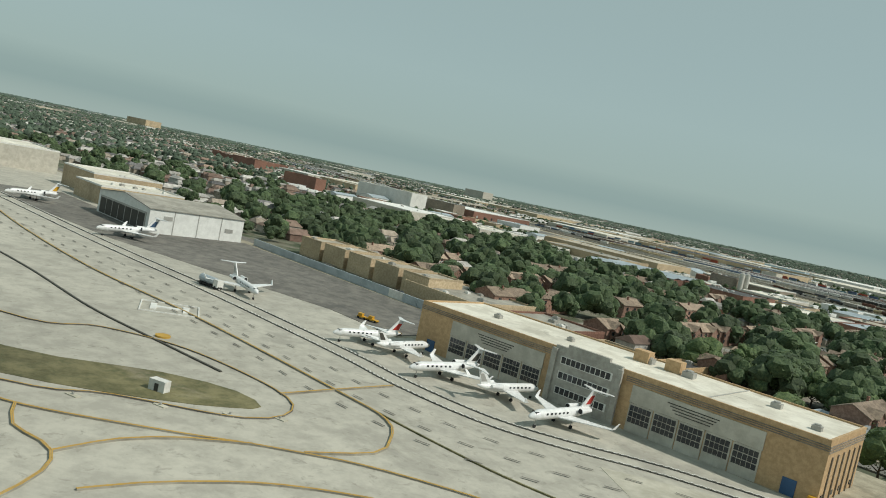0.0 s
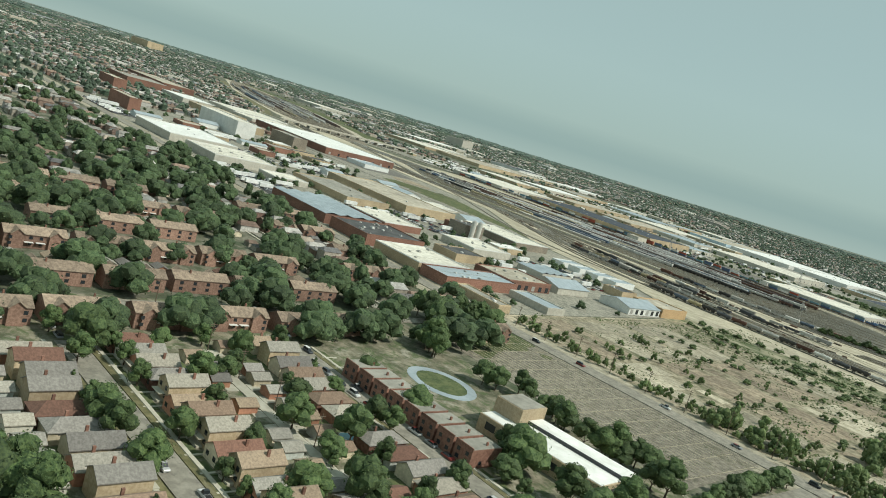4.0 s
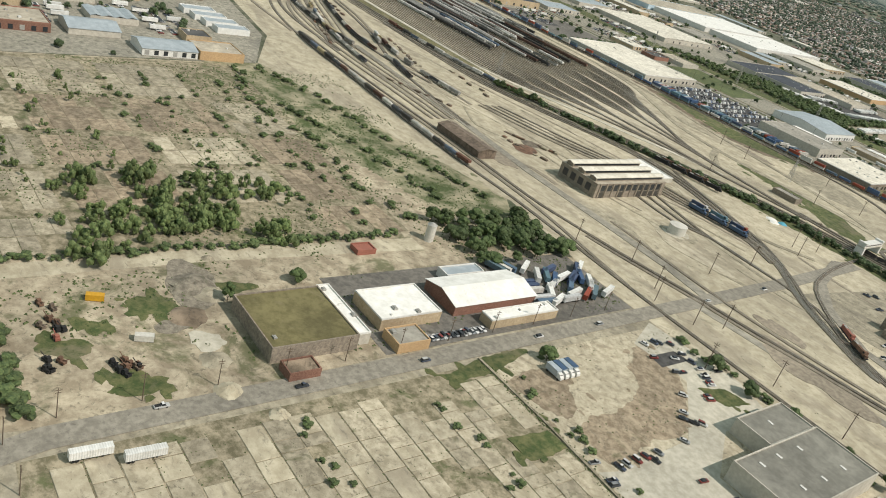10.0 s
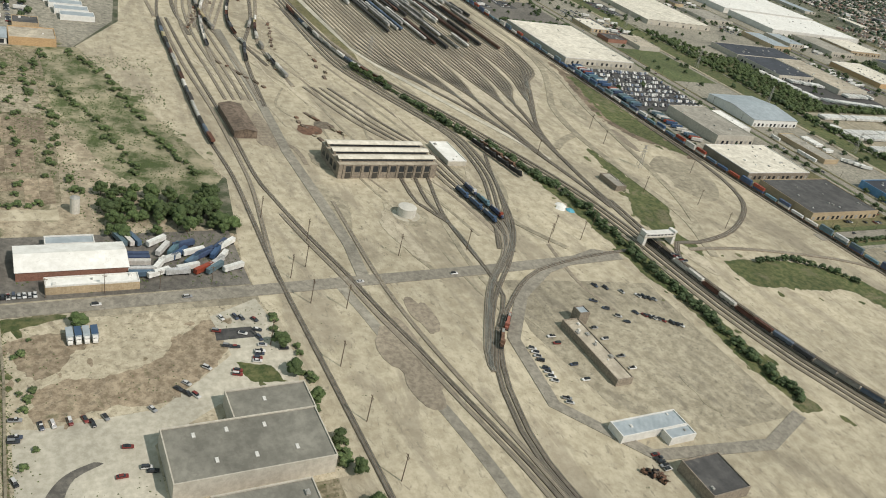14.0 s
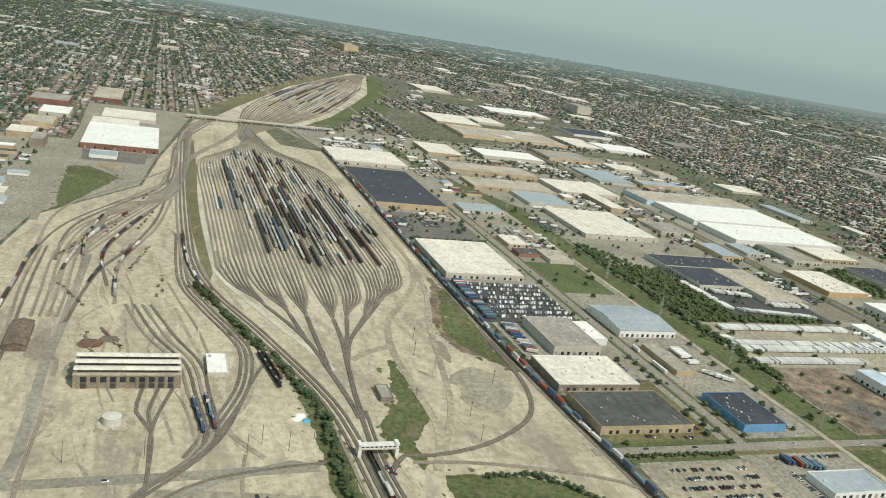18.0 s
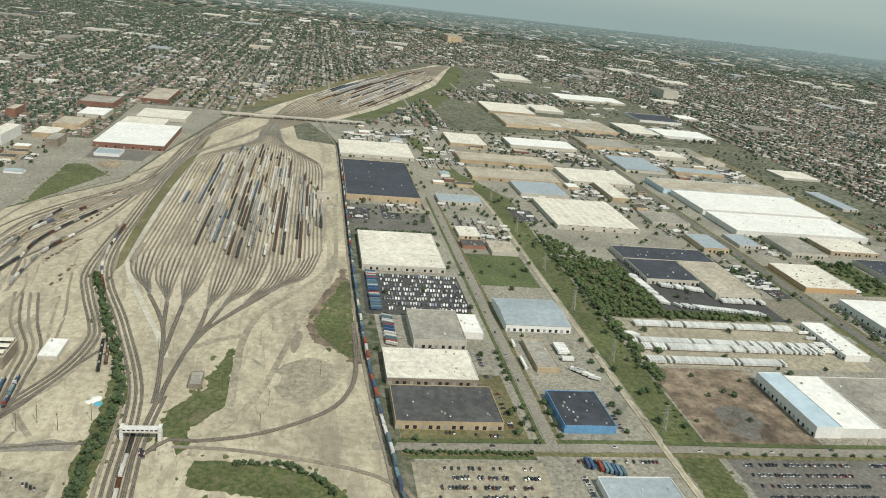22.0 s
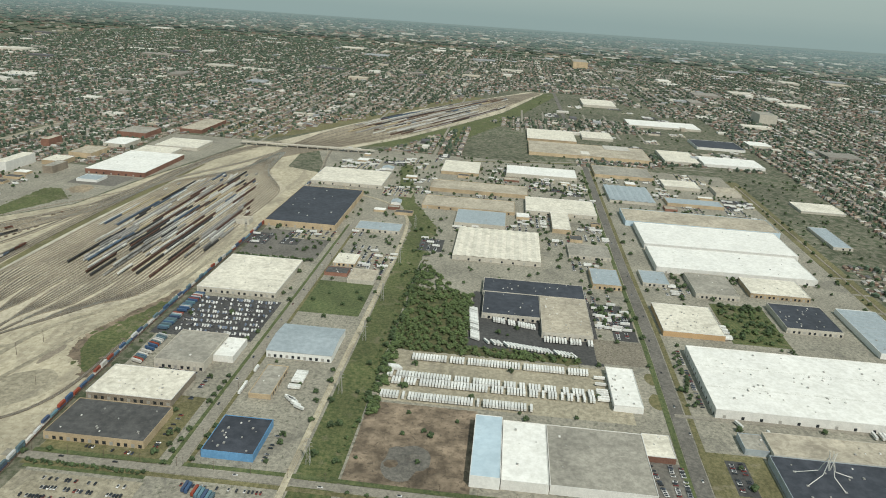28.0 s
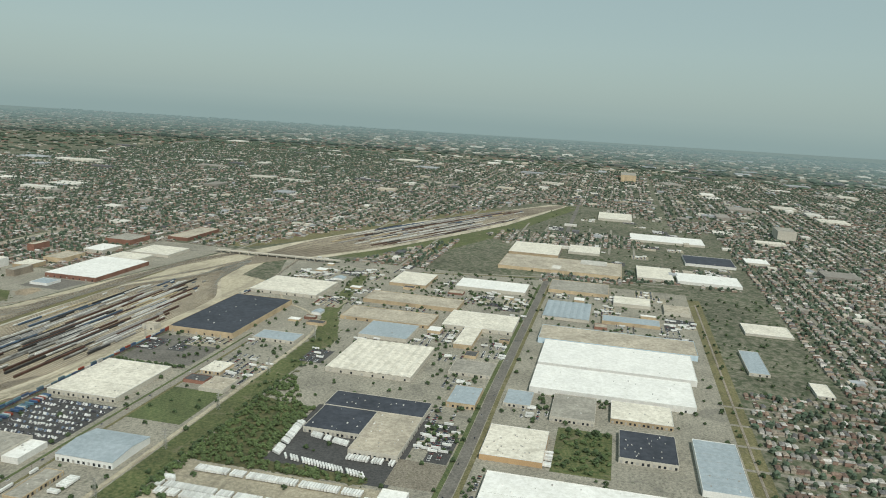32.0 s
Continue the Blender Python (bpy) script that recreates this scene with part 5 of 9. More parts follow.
cap = Shape().add([(-1, -1, 0), (1, -1, 0), (1, 1, 0), (-1, 1, 0), (-1, -1, 0.82), (1, -1, 0.82), (1, 1, 0.82), (-1, 1, 0.82), (-0.96, -0.45, 1), (0.96, -0.45, 1), (0.96, 0.45, 1), (-0.96, 0.45, 1)],
                  [(0, 1, 5, 4), (1, 2, 6, 5), (2, 3, 7, 6), (3, 0, 4, 7), (4, 5, 9, 8), (5, 6, 10, 9), (6, 7, 11, 10), (7, 4, 8, 11), (8, 9, 10, 11), (0, 3, 2, 1)])
for k, way in enumerate(DEPART):
    line = curve(way[2:6], 10)
    tone = r.choice(("white", "grey", "brown", "black", "white"))
    for x, y, a in along(line, r.uniform(5, 160), 6.2, r.randint(25, 80) if k % 4 else 10):
        if r.random() < 0.08:
            tone = r.choice(TONES)
        rows_of[tone].append((x, y, 0.5, radians(a), 2.9, 0.58, r.uniform(0.9, 1.4)))
for tone, spots in rows_of.items():
    many("wagon_rows", cap, spots, "wagon_" + tone, "long rows of parked freight wagons", "railway wagons")
# trains on the other lines
for line, start, n, kinds in ((west, 468, 19, ("hopper", "tank")), (offset(curve(lead, 12), -4.2), 420, 16, ("tank", "gondola", "boxcar")),
                              (offset(curve(lead, 12), -0.0), 640, 22, ("boxcar", "hopper", "gondola"))):
    for x, y, a in along(curve(line, 5) if line is west else line, start, 6.15, n):
        wagon(r.choice(kinds), x, y, a)

# container train
CONT = Shape().box(-2.5, -0.52, 0, 2.5, 0.52, 1.1)
CONT_ME = CONT.mesh("container")
CONT_ME.materials.append(MATS["container_paint"])
WELL_ME = Shape().box(-3.0, -0.5, 0.3, 3.0, 0.5, 0.45).box(-3.0, -0.56, 0.3, 3.0, -0.5, 0.7).box(-3.0, 0.5, 0.3, 3.0, 0.56, 0.7).mesh("well_frame")
WELL_ME.materials.append(MATS["rust"])
for x, y, a in along(curve(cline, 20), 135, 6.25, 96):
    w = new("container_wagon")
    w.matrix_basis = pose(x, y, 0.36, 0, 0, a)
    tagged(w, "well wagon carrying stacked shipping containers", "railway wagon", "container train")
    for name, me, z in (("frame", WELL_ME, 0), ("running_gear", WAGON["bogies"], 0), ("container", CONT_ME, 0.46)):
        p = new(name, me)
        p.parent = w
        p.location.z = z
    if r.random() < 0.6:
        p = new("container", CONT_ME)
        p.parent = w
        p.location.z = 1.57


def locomotive(x, y, turn, paint="loco_blue", label="blue diesel locomotive with a raised cab"):
    b = thing("locomotive", x, y, 0.38, turn, label, "locomotive", "locomotives by the shed")
    part("frame", Shape().box(-3.4, -0.55, 0.35, 3.4, 0.55, 0.6), "tyre", b)
    part("hood", Shape().box(-3.1, -0.36, 0.6, 1.7, 0.36, 1.6).box(2.6, -0.36, 0.6, 3.2, 0.36, 1.2), paint, b)
    part("cab", Shape().box(1.75, -0.55, 0.6, 2.55, 0.55, 1.85), paint, b)
    part("cab_window", Shape().box(1.85, -0.57, 1.3, 2.45, 0.57, 1.65), "window_glass", b)
    part("exhaust_grille", Shape().box(-2.6, -0.3, 1.6, -1.2, 0.3, 1.72), "equipment_grey", b)
    p = new("running_gear", WAGON["bogies"])
    p.parent = b
    return b


for i in range(3):
    locomotive(-46 + 7.2 * i, 311.5 + 0.9 * i, 5)
    locomotive(-48 + 7.2 * i, 315.4 + 0.7 * i, 4, "container_paint", "weathered diesel locomotive waiting by the shed")
locomotive(17, 291, -38, "faded_red", "red diesel locomotive on the curved track")
locomotive(22.6, 286.2, -32, "rust", "rusty red locomotive coupled behind another")
for i in range(7):
    locomotive(-81 + 6.9 * (i // 2) + 0.6 * (i % 2), 336 + 1.15 * (i // 2) + 2.4 * (i % 2), 10, "rust" if i % 2 else "tyre", "dark locomotive parked in a line")
for line, start, n in ((old[5], 25, 14), (old[4], 6, 12), (old[3], 40, 10), (old[2], 30, 16), (old[6], 10, 12)):
    for x, y, a in along(curve(line, 5), start, 6.15, n):
        if r.random() < 0.8:
            wagon(r.choice(("gondola", "boxcar", "gondola", "tank")), x, y, a)

# ---- airport ----


def hangar():
    """The long tan brick hangar: two wings with glazed sliding doors, a grey stone centre and pale roofs."""
    b = thing("hangar", -143.4, -42.0, 0, 4, "long tan brick hangar with glazed doors and stone centre", "hangar")
    x0, x1, y0, y1, h = -19.2, 19.2, -3.7, 6.0, 4.5
    part("wall", Shape().box(x0, y0, 0, x1, y1, h), "tan_brick", b)
    part("roof", Shape().box(x0 + 0.2, y0 + 0.2, h + 0.004, x1 - 0.2, y1 - 0.2, h + 0.08), "white_roof", b)
    for q in ((x0, y0, x1, y0 + 0.2), (x0, y1 - 0.2, x1, y1), (x0, y0 + 0.2, x0 + 0.2, y1 - 0.2), (x1 - 0.2, y0 + 0.2, x1, y1 - 0.2)):
        part("parapet", Shape().box(q[0], q[1], h + 0.004, q[2], q[3], h + 0.22), "tan_brick", b)
    part("roof_joint", Shape().box(10, y0 + 0.2, h + 0.08, 10.1, y1 - 0.2, h + 0.14), "equipment_grey", b)
    # stepped stone centre
    part("centre_front", Shape().box(-3.2, y0 - 0.35, 0, 3.2, y0 - 0.003, h + 0.4).box(-2.0, y0 - 0.36, h + 0.4, 2.0, y0 - 0.003, h + 0.7).box(-3.4, y0 - 0.6, 0, -2.9, y0 - 0.35, h + 0.15).box(2.9, y0 - 0.6, 0, 3.4, y0 - 0.35, h + 0.15), "grey_stone", b, "stepped grey stone front")
    for row in range(3):
        z = 0.9 + row * 1.3
        part("window_band", Shape().box(-2.5, y0 - 0.37, z - 0.05, 2.5, y0 - 0.352, z + 0.62), "frame_white", b)
        for i in range(10):
            x = -2.4 + i * 0.48
            part("pane", Shape().box(x, y0 - 0.385, z + 0.02, x + 0.4, y0 - 0.37, z + 0.55), "window_glass", b)
    for sx in (-1, 1):
        for k in range(3):
            z = 3.55 + 0.16 * k
            part("brick_band", Shape().box(min(sx * 3.6, sx * 19.25), y0 - 0.05, z + 0.35, max(sx * 3.6, sx * 19.25), y0 - 0.002, z + 0.43), "sooty_brick", b)
        a, c = sorted((sx * 4.3, sx * 15.0))
        part("door_header", Shape().box(a, y0 - 0.1, 2.35, c, y0 - 0.003, 3.75), "concrete_wall", b, "pale panel over the sliding doors")
        for k in range(4):
            part("ornament", Shape().box(sx * 9.6 - 2.2 + 0.25 * k, y0 - 0.13, 3.35 - 0.22 * k, sx * 9.6 + 2.0 - 0.2 * k, y0 - 0.1, 3.42 - 0.22 * k), "black_paint", b)
        for i in range(5):
            u = a + (c - a) * i / 5
            w = (c - a) / 5
            d = part("sliding_door", Shape().box(u + 0.05, y0 - 0.08, 0, u + w - 0.05, y0 - 0.004, 2.33), "concrete_wall", b)
            for p in range(5):
                for q in range(3):
                    part("pane", Shape().box(u + 0.16 + p * (w - 0.3) / 5, y0 - 0.1, 0.8 + q * 0.48, u + 0.12 + (p + 1) * (w - 0.3) / 5, y0 - 0.08, 1.22 + q * 0.48), "window_glass", d)
        part("side_door", Shape().box(sx * 17.2 - 0.5, y0 - 0.06, 0, sx * 17.2 + 0.5, y0 - 0.003, 1.2), "door_blue", b, "blue steel door")
    for i in range(6):
        y = y0 + 1.2 + i * 1.5
        part("pilaster", Shape().box(x1 + 0.003, y - 0.07, 0, x1 + 0.1, y + 0.07, 3.4), "sooty_brick", b)
    for k in range(3):
        part("brick_band", Shape().box(x1 + 0.003, y0, 3.75 + 0.2 * k, x1 + 0.06, y1, 3.84 + 0.2 * k), "sooty_brick", b)
    for y in (-3.0, -0.4, 1.6, 4.6):
        part("end_window", Shape().box(x1 + 0.003, y - 0.2, 0.35, x1 + 0.05, y + 0.2, 0.7), "window_glass", b)
    for x, y, s in ((-13, 0.5, 0.35), (-5, 1.2, 0.3), (6, 2.6, 0.5), (13.5, 2.2, 0.4), (17.5, -1.2, 0.35), (2, 3.0, 0.5)):
        part("roof_vent", Shape().box(x - s, y - s * 0.8, h + 0.08, x + s, y + s * 0.8, h + 0.08 + s).cyl(x, y, h + 0.08 + s, h + 0.2 + s, s * 0.7, 8), "equipment_grey", b)
    for x in (1.5, 4.5):
        part("stair_head", Shape().box(x - 0.7, 2.4, h + 0.08, x + 0.7, 3.5, h + 1.1), "tan_brick", b)


hangar()


def jet(x, y, turn, scale=1.0, trim="signal_red", label="white business jet with a T tail and winglets"):
    """A parked business jet: lofted fuselage, swept wings, rear engines, T tail."""
    b = thing("business_jet", x, y, 0.04, turn, label, "aeroplane", "parked jets")
    k = scale
    n = 14
    prof = [(-4.0, 0.05, 0.92), (-3.85, 0.17, 0.93), (-3.4, 0.33, 0.98), (-2.8, 0.42, 1.03), (1.4, 0.42, 1.05), (2.6, 0.34, 1.12), (3.5, 0.2, 1.22), (4.0, 0.06, 1.3)]
    v, f = [], []
    for px, rr, pz in prof:
        v += [(px * k, rr * k * math.cos(2 * math.pi * i / n), (pz + rr * math.sin(2 * math.pi * i / n)) * k) for i in range(n)]
    for j in range(len(prof) - 1):
        f += [(j * n + i, (j + 1) * n + i, (j + 1) * n + (i + 1) % n, j * n + (i + 1) % n) for i in range(n)]
    f += [tuple(range(n)), tuple(range(len(v) - 1, len(v) - n - 1, -1))]
    part("fuselage", Shape().add(v, f), "jet_white", b, smooth=True)
    part("cockpit_window", Shape().box(-3.45 * k, -0.24 * k, 1.14 * k, -3.12 * k, 0.24 * k, 1.3 * k), "window_glass", b)
    for s in (-1, 1):
        part("wing", Shape().add([(px * k, s * py * k, pz * k) for pz0 in (0.0, 0.09) for px, py, pz in ((-0.9, 0.3, 0.78 + pz0), (0.9, 0.3, 0.78 + pz0), (1.75, 3.9, 0.98 + pz0 * 0.4), (1.25, 3.9, 0.98 + pz0 * 0.4))],
                                 [(0, 3, 2, 1), (4, 5, 6, 7), (0, 1, 5, 4), (1, 2, 6, 5), (2, 3, 7, 6), (3, 0, 4, 7)]), "jet_white", b)
        part("winglet", Shape().add([(px * k, s * py * k, pz * k) for d in (0, 0.04) for px, py, pz in ((1.3, 3.9 + d, 0.99), (1.75, 3.9 + d, 0.99), (2.05, 4.05 + d, 1.5), (1.85, 4.05 + d, 1.5))],
                                    [(0, 3, 2, 1), (4, 5, 6, 7), (0, 1, 5, 4), (1, 2, 6, 5), (2, 3, 7, 6), (3, 0, 4, 7)]), "jet_white", b)
        e = part("engine", Shape().tube((1.5 * k, s * 0.66 * k, 1.3 * k), (2.85 * k, s * 0.66 * k, 1.34 * k), 0.24 * k, 10, 0.16 * k).box(1.8 * k, min(s * 0.3, s * 0.6) * k, 1.26 * k, 2.4 * k, max(s * 0.3, s * 0.6) * k, 1.34 * k), "jet_white", b)
        part("intake", Shape().tube((1.47 * k, s * 0.66 * k, 1.3 * k), (1.5 * k, s * 0.66 * k, 1.3 * k), 0.2 * k, 10), "tyre", e)
        part("tailplane", Shape().add([(px * k, s * py * k, pz * k) for pz in (2.72, 2.78) for px, py in ((3.55, 0.0), (4.2, 0.0), (4.55, 1.5), (4.3, 1.5))],
                                      [(0, 3, 2, 1), (4, 5, 6, 7), (0, 1, 5, 4), (1, 2, 6, 5), (2, 3, 7, 6), (3, 0, 4, 7)]), "jet_white", b)
        for i in range(6):
            part("cabin_window", Shape().box((-2.4 + 0.5 * i) * k, min(s * 0.4, s * 0.43) * k, 1.08 * k, (-2.2 + 0.5 * i) * k, max(s * 0.4, s * 0.43) * k, 1.24 * k), "window_glass", b)
        part("main_wheel", Shape().tube((0.3 * k, s * 0.8 * k, 0.16 * k), (0.3 * k, s * 0.95 * k, 0.16 * k), 0.16 * k, 10), "tyre", b)
        part("strut", Shape().tube((0.3 * k, s * 0.87 * k, 0.16 * k), (0.3 * k, s * 0.87 * k, 0.82 * k), 0.04 * k, 6), "equipment_grey", b)
    part("nose_wheel", Shape().tube((-3.1 * k, -0.08 * k, 0.12 * k), (-3.1 * k, 0.08 * k, 0.12 * k), 0.12 * k, 10), "tyre", b)
    part("nose_strut", Shape().tube((-3.1 * k, 0, 0.12 * k), (-3.1 * k, 0, 0.7 * k), 0.04 * k, 6), "equipment_grey", b)
    fin = part("fin", Shape().add([(px * k, d * k, pz * k) for d in (-0.05, 0.05) for px, pz in ((2.3, 1.4), (3.6, 1.4), (4.2, 2.75), (3.55, 2.75))],
                                  [(0, 3, 2, 1), (4, 5, 6, 7), (0, 1, 5, 4), (1, 2, 6, 5), (2, 3, 7, 6), (3, 0, 4, 7)]), "jet_white", b)
    part("fin_stripe", Shape().add([(px * k, d * k, pz * k) for d in (-0.056, 0.056) for px, pz in ((2.9, 1.62), (3.62, 1.62), (3.95, 2.35), (3.5, 2.35))],
                                   [(0, 3, 2, 1), (4, 5, 6, 7), (0, 1, 5, 4), (1, 2, 6, 5), (2, 3, 7, 6), (3, 0, 4, 7)]), trim, fin)
    return b


jet(-140.9, -51.4, 88, 0.97, "signal_red", "white business jet with a red tail stripe")
jet(-147.0, -50.6, -96, 0.9, "equipment_grey", "white business jet parked tail out by others")
jet(-152.6, -52.6, 84, 0.97, "black_paint", "white business jet with a dark tail mark")
jet(-159.3, -51.4, -86, 0.9, "black_paint", "white business jet with a black tail emblem")
jet(-163.0, -52.8, 80, 0.92, "signal_red", "white business jet with red tail lines")
jet(-182.4, -54.6, 170, 0.98, "equipment_grey", "pale grey business jet turned toward the taxiway")
jet(-214.2, -54.2, 94, 1.1, "loco_blue", "white jet parked before the white hangar")
jet(-244.5, -57, 100, 1.1, "bus_yellow", "white jet with a yellow tail far off")


def line_mark(name, pts, w, mat, z, label, smooth=True):
    ground_piece(name, Shape().ribbon(curve(pts, 1.2) if smooth else pts, w, 0.0, z + 0.06), mat, label)


def edged_line(pts, z=0.072):
    """A yellow taxi line with black borders."""
    line_mark("taxi_line_border", pts, 0.17, "grey_ballast", z, "black border of the taxi line")
    for d in (-0.045, 0.045):
        line_mark("taxi_line", offset(curve(pts, 1.2), d), 0.06, "yellow_paint", z + 0.008, "yellow taxi line", False)


edged_line([(-165, -93), (-157, -89), (-151.6, -87.6), (-146, -81.6), (-141.6, -76), (-136, -71), (-120, -62)], 0.072)
edged_line([(-151, -87.2), (-148, -88.2), (-144.3, -87.6), (-141, -90), (-136, -98)], 0.082)
edged_line([(-144.3, -87.6), (-145, -84), (-144.4, -80.6), (-142.8, -77.4)], 0.092)
edged_line([(-141, -75.2), (-139.9, -71), (-141.4, -68.4), (-144.6, -66), (-150.6, -65.7), (-171.5, -66.3), (-192, -68.1), (-219, -67.3), (-250, -64)], 0.102)
edged_line([(-150.4, -70.6), (-150.7, -66), (-151, -59.8)], 0.112)
edged_line([(-140, -88), (-139.4, -83.4), (-136.7, -77.4), (-128, -68)], 0.072)
line_mark("taxi_line", [(-150.6, -65.6), (-140, -65.4), (-131.9, -64.4), (-118, -60)], 0.12, "dry_grass", 0.064, "faded taxi lane line")
line_mark("edge_line", [(-200, -92), (-171, -82.3), (-167, -76.2), (-161, -72.1), (-151.6, -70.4), (-147.3, -71.8), (-146.7, -75.7), (-151.8, -81.7), (-155.2, -86.9), (-172, -99)], 0.13, "old_asphalt", 0.066, "dark edge line round the grass island")
line_mark("edge_line", [(-200, -92), (-171, -82.3), (-167, -76.2), (-161, -72.1), (-151.6, -70.4), (-147.3, -71.8), (-146.7, -75.7), (-151.8, -81.7), (-155.2, -86.9), (-172, -99)], 0.08, "yellow_paint", 0.076, "yellow edge line round the grass island")
ZIP = [(-275, -62.5), (-246, -61.1), (-208, -60), (-182, -58.4), (-160, -58.0), (-151.7, -58.4), (-143.2, -57.6), (-137.6, -55.1), (-131.6, -51.2), (-122, -47)]
for d in (-0.9, 1.2):
    zl = offset(curve(ZIP, 2), d)
    for side in (0, 1):
        teeth = Shape()
        for i, (x, y, a) in enumerate(along(zl, 0.3 * side, 0.6, 400)):
            c, s = math.cos(radians(a)), math.sin(radians(a))
            o = 0.06 * (1 if side else -1)
            teeth.add([(x + c * q - s * (o + w), y + s * q + c * (o + w), 0.15) for q, w in ((-0.15, -0.06), (0.15, -0.06), (0.15, 0.06), (-0.15, 0.06))], [(0, 1, 2, 3)])
        ground_piece("lane_teeth", teeth, "white_paint", "white teeth of the vehicle lane edge")
    ground_piece("lane_shadow_line", Shape().ribbon(zl, 0.2, 0.0, 0.12 + 0.004 * d), "old_asphalt", "dark base of the zipper line")
dash = Shape()
for line, st in ((offset(curve(ZIP, 2), -4.0), 3.2), (offset(curve(ZIP, 2), -6.6), 3.2), (offset(curve(ZIP, 2), -9.2), 3.6)):
    for x, y, a in along(line, 1, st, 60):
        c, s = math.cos(radians(a)), math.sin(radians(a))
        dash.add([(x + c * q - s * w, y + s * q + c * w, 0.125) for q, w in ((-0.55, -0.07), (0.55, -0.07), (0.55, 0.07), (-0.55, 0.07))], [(0, 1, 2, 3)])
ground_piece("lane_dashes", dash, "old_asphalt", "dark dashes along the taxiway")
line_mark("zipper", [(-205, -76), (-188.4, -74.9), (-173.3, -74.7), (-163.2, -73.4), (-155.5, -72.3)], 0.2, "black_paint", 0.068, "dark checked line across the taxiway")
hx, hy = -173.8, -67.3
for q in ((-1.7, -1.2, -1.15, 1.2), (1.15, -1.2, 1.7, 1.2), (-1.15, -0.28, 1.15, 0.28)):
    o = ground_piece("helipad_mark", Shape().box(q[0], q[1], 0, q[2], q[3], 0.135), "white_paint", "white painted H of the helipad")
    o.matrix_basis = pose(hx, hy, 0, 0, 0, 62)
for q in ((-2.6, -2.2, 2.6, -2.1), (-2.6, 2.1, 2.6, 2.2), (-2.6, -2.1, -2.5, 2.1), (2.5, -2.1, 2.6, 2.1)):
    o = ground_piece("helipad_border", Shape().box(q[0], q[1], 0, q[2], q[3], 0.13), "white_paint", "thin white border of the helipad")
    o.matrix_basis = pose(hx, hy, 0, 0, 0, 62)
ground_piece("yellow_disc", Shape().cyl(-164.5, -72.4, 0, 0.17, 0.6, 16), "yellow_paint", "round yellow taxiway mark")
for x, y in ((-168, -96), (-157.5, -90), (-152, -83.8), (-149.6, -79.6), (-147.4, -76.2), (-146.2, -73.4)):
    t = thing("taxi_light", x, y, 0.03, 20, "small pale taxiway light pad", "airfield light", "taxiway lights")
    part("pad", Shape().box(-0.45, -0.2, 0, 0.45, 0.2, 0.06), "sidewalk", t)
    part("lamp", Shape().cyl(0, 0, 0.06, 0.2, 0.07, 8), "equipment_grey", t)
t = thing("airfield_cabinet", -152.2, -78.5, 0.06, 25, "white cabinet with a dark door on grass", "cabinet")
part("body", Shape().box(-0.6, -0.3, 0, 0.6, 0.3, 0.7), "frame_white", t)
part("door", Shape().box(-0.15, -0.32, 0, 0.15, -0.3, 0.5), "black_paint", t)
part("pad", Shape().box(-0.9, -0.5, -0.03, 0.9, 0.5, 0.002), "sidewalk", t)

# white hangar, apron wall and terminal sheds
b = thing("white_hangar", -230.5, -40.2, 0, 0, "white metal hangar with open dark bay front", "hangar")
part("wall", Shape().box(-9.5, -8, 0, 9.5, 8, 3.8), "white_siding", b)
part("roof", Shape().gable(-9.5, -8, 9.5, 8, 3.804, 1.0, "y", 0.2), "grey_roof", b)
part("gable_wall", Shape().gable_wall(-9.5, -8, 9.5, 8, 3.802, 0.9, "y"), "white_siding", b)
part("bay_opening", Shape().box(-8.6, -8.06, 0.2, 8.6, -8.0, 3.0), "equipment_grey", b)
for i in range(7):
    part("bay_door", Shape().box(-8.4 + 2.4 * i, -8.1, 0.2, -6.3 + 2.4 * i, -8.06, 2.7), "black_paint", b)
for i in range(1, 4):
    part("panel_joint", Shape().box(9.5, -8 + 4 * i - 0.06, 0, 9.54, -8 + 4 * i + 0.06, 3.9), "equipment_grey", b)
for y, z in ((-5, 2.2), (5.5, 1.4)):
    part("wall_vent", Shape().box(9.5, y - 0.7, z, 9.56, y + 0.7, z + 0.6), "equipment_grey", b)
w = thing("apron_wall", -191.5, -30.2, 0, 0, "pale blue-grey wall along the apron edge", "wall")
for i in range(20):
    part("panel", Shape().box(-28.6 + 2.86 * i, -0.1, 0, -28.6 + 2.86 * i + 2.8, 0.1, 1.1), "metal_roof" if i != 12 else "frame_white", w)
warehouse(-262, -44, -250, -28, 3.2, "buff_brick", "white_roof", "terminal_shed", "low tan terminal building with white roof", units=5)
warehouse(-280, -40, -264, -26, 4.2, "buff_brick", "white_roof", "terminal_shed", "tan terminal building with tall columns", units=4)
warehouse(-320, -60, -300, -34, 5, "concrete_wall", "white_roof", "terminal_shed", "big cream airport building far off", units=3)
for i in range(5):
    warehouse(-216 + 6.4 * i, -24, -210.6 + 6.4 * i, -17, 2.8, "buff_brick", "tan_roof", "apartment_house", "tan brick flat with brown roof", units=1)
warehouse(-189, -25, -175, -12, 1.7, "buff_brick", "grey_roof", "shop_building", "low tan shop row by the road", units=5)
warehouse(-172, -22, -162, -14, 1.7, "red_brick", "grey_roof", "shop_building", "low brick shop with a grey roof", units=4)
warehouse(-159, -25, -152, -18.5, 1.6, "buff_brick", "dark_roof", "shop_building", "cream shop with a dark roof", units=2)
warehouse(-151, -20, -147.4, -14, 1.6, "tan_brick", "dark_roof", "shop_building", "tan brick shop with a dark roof", units=1)
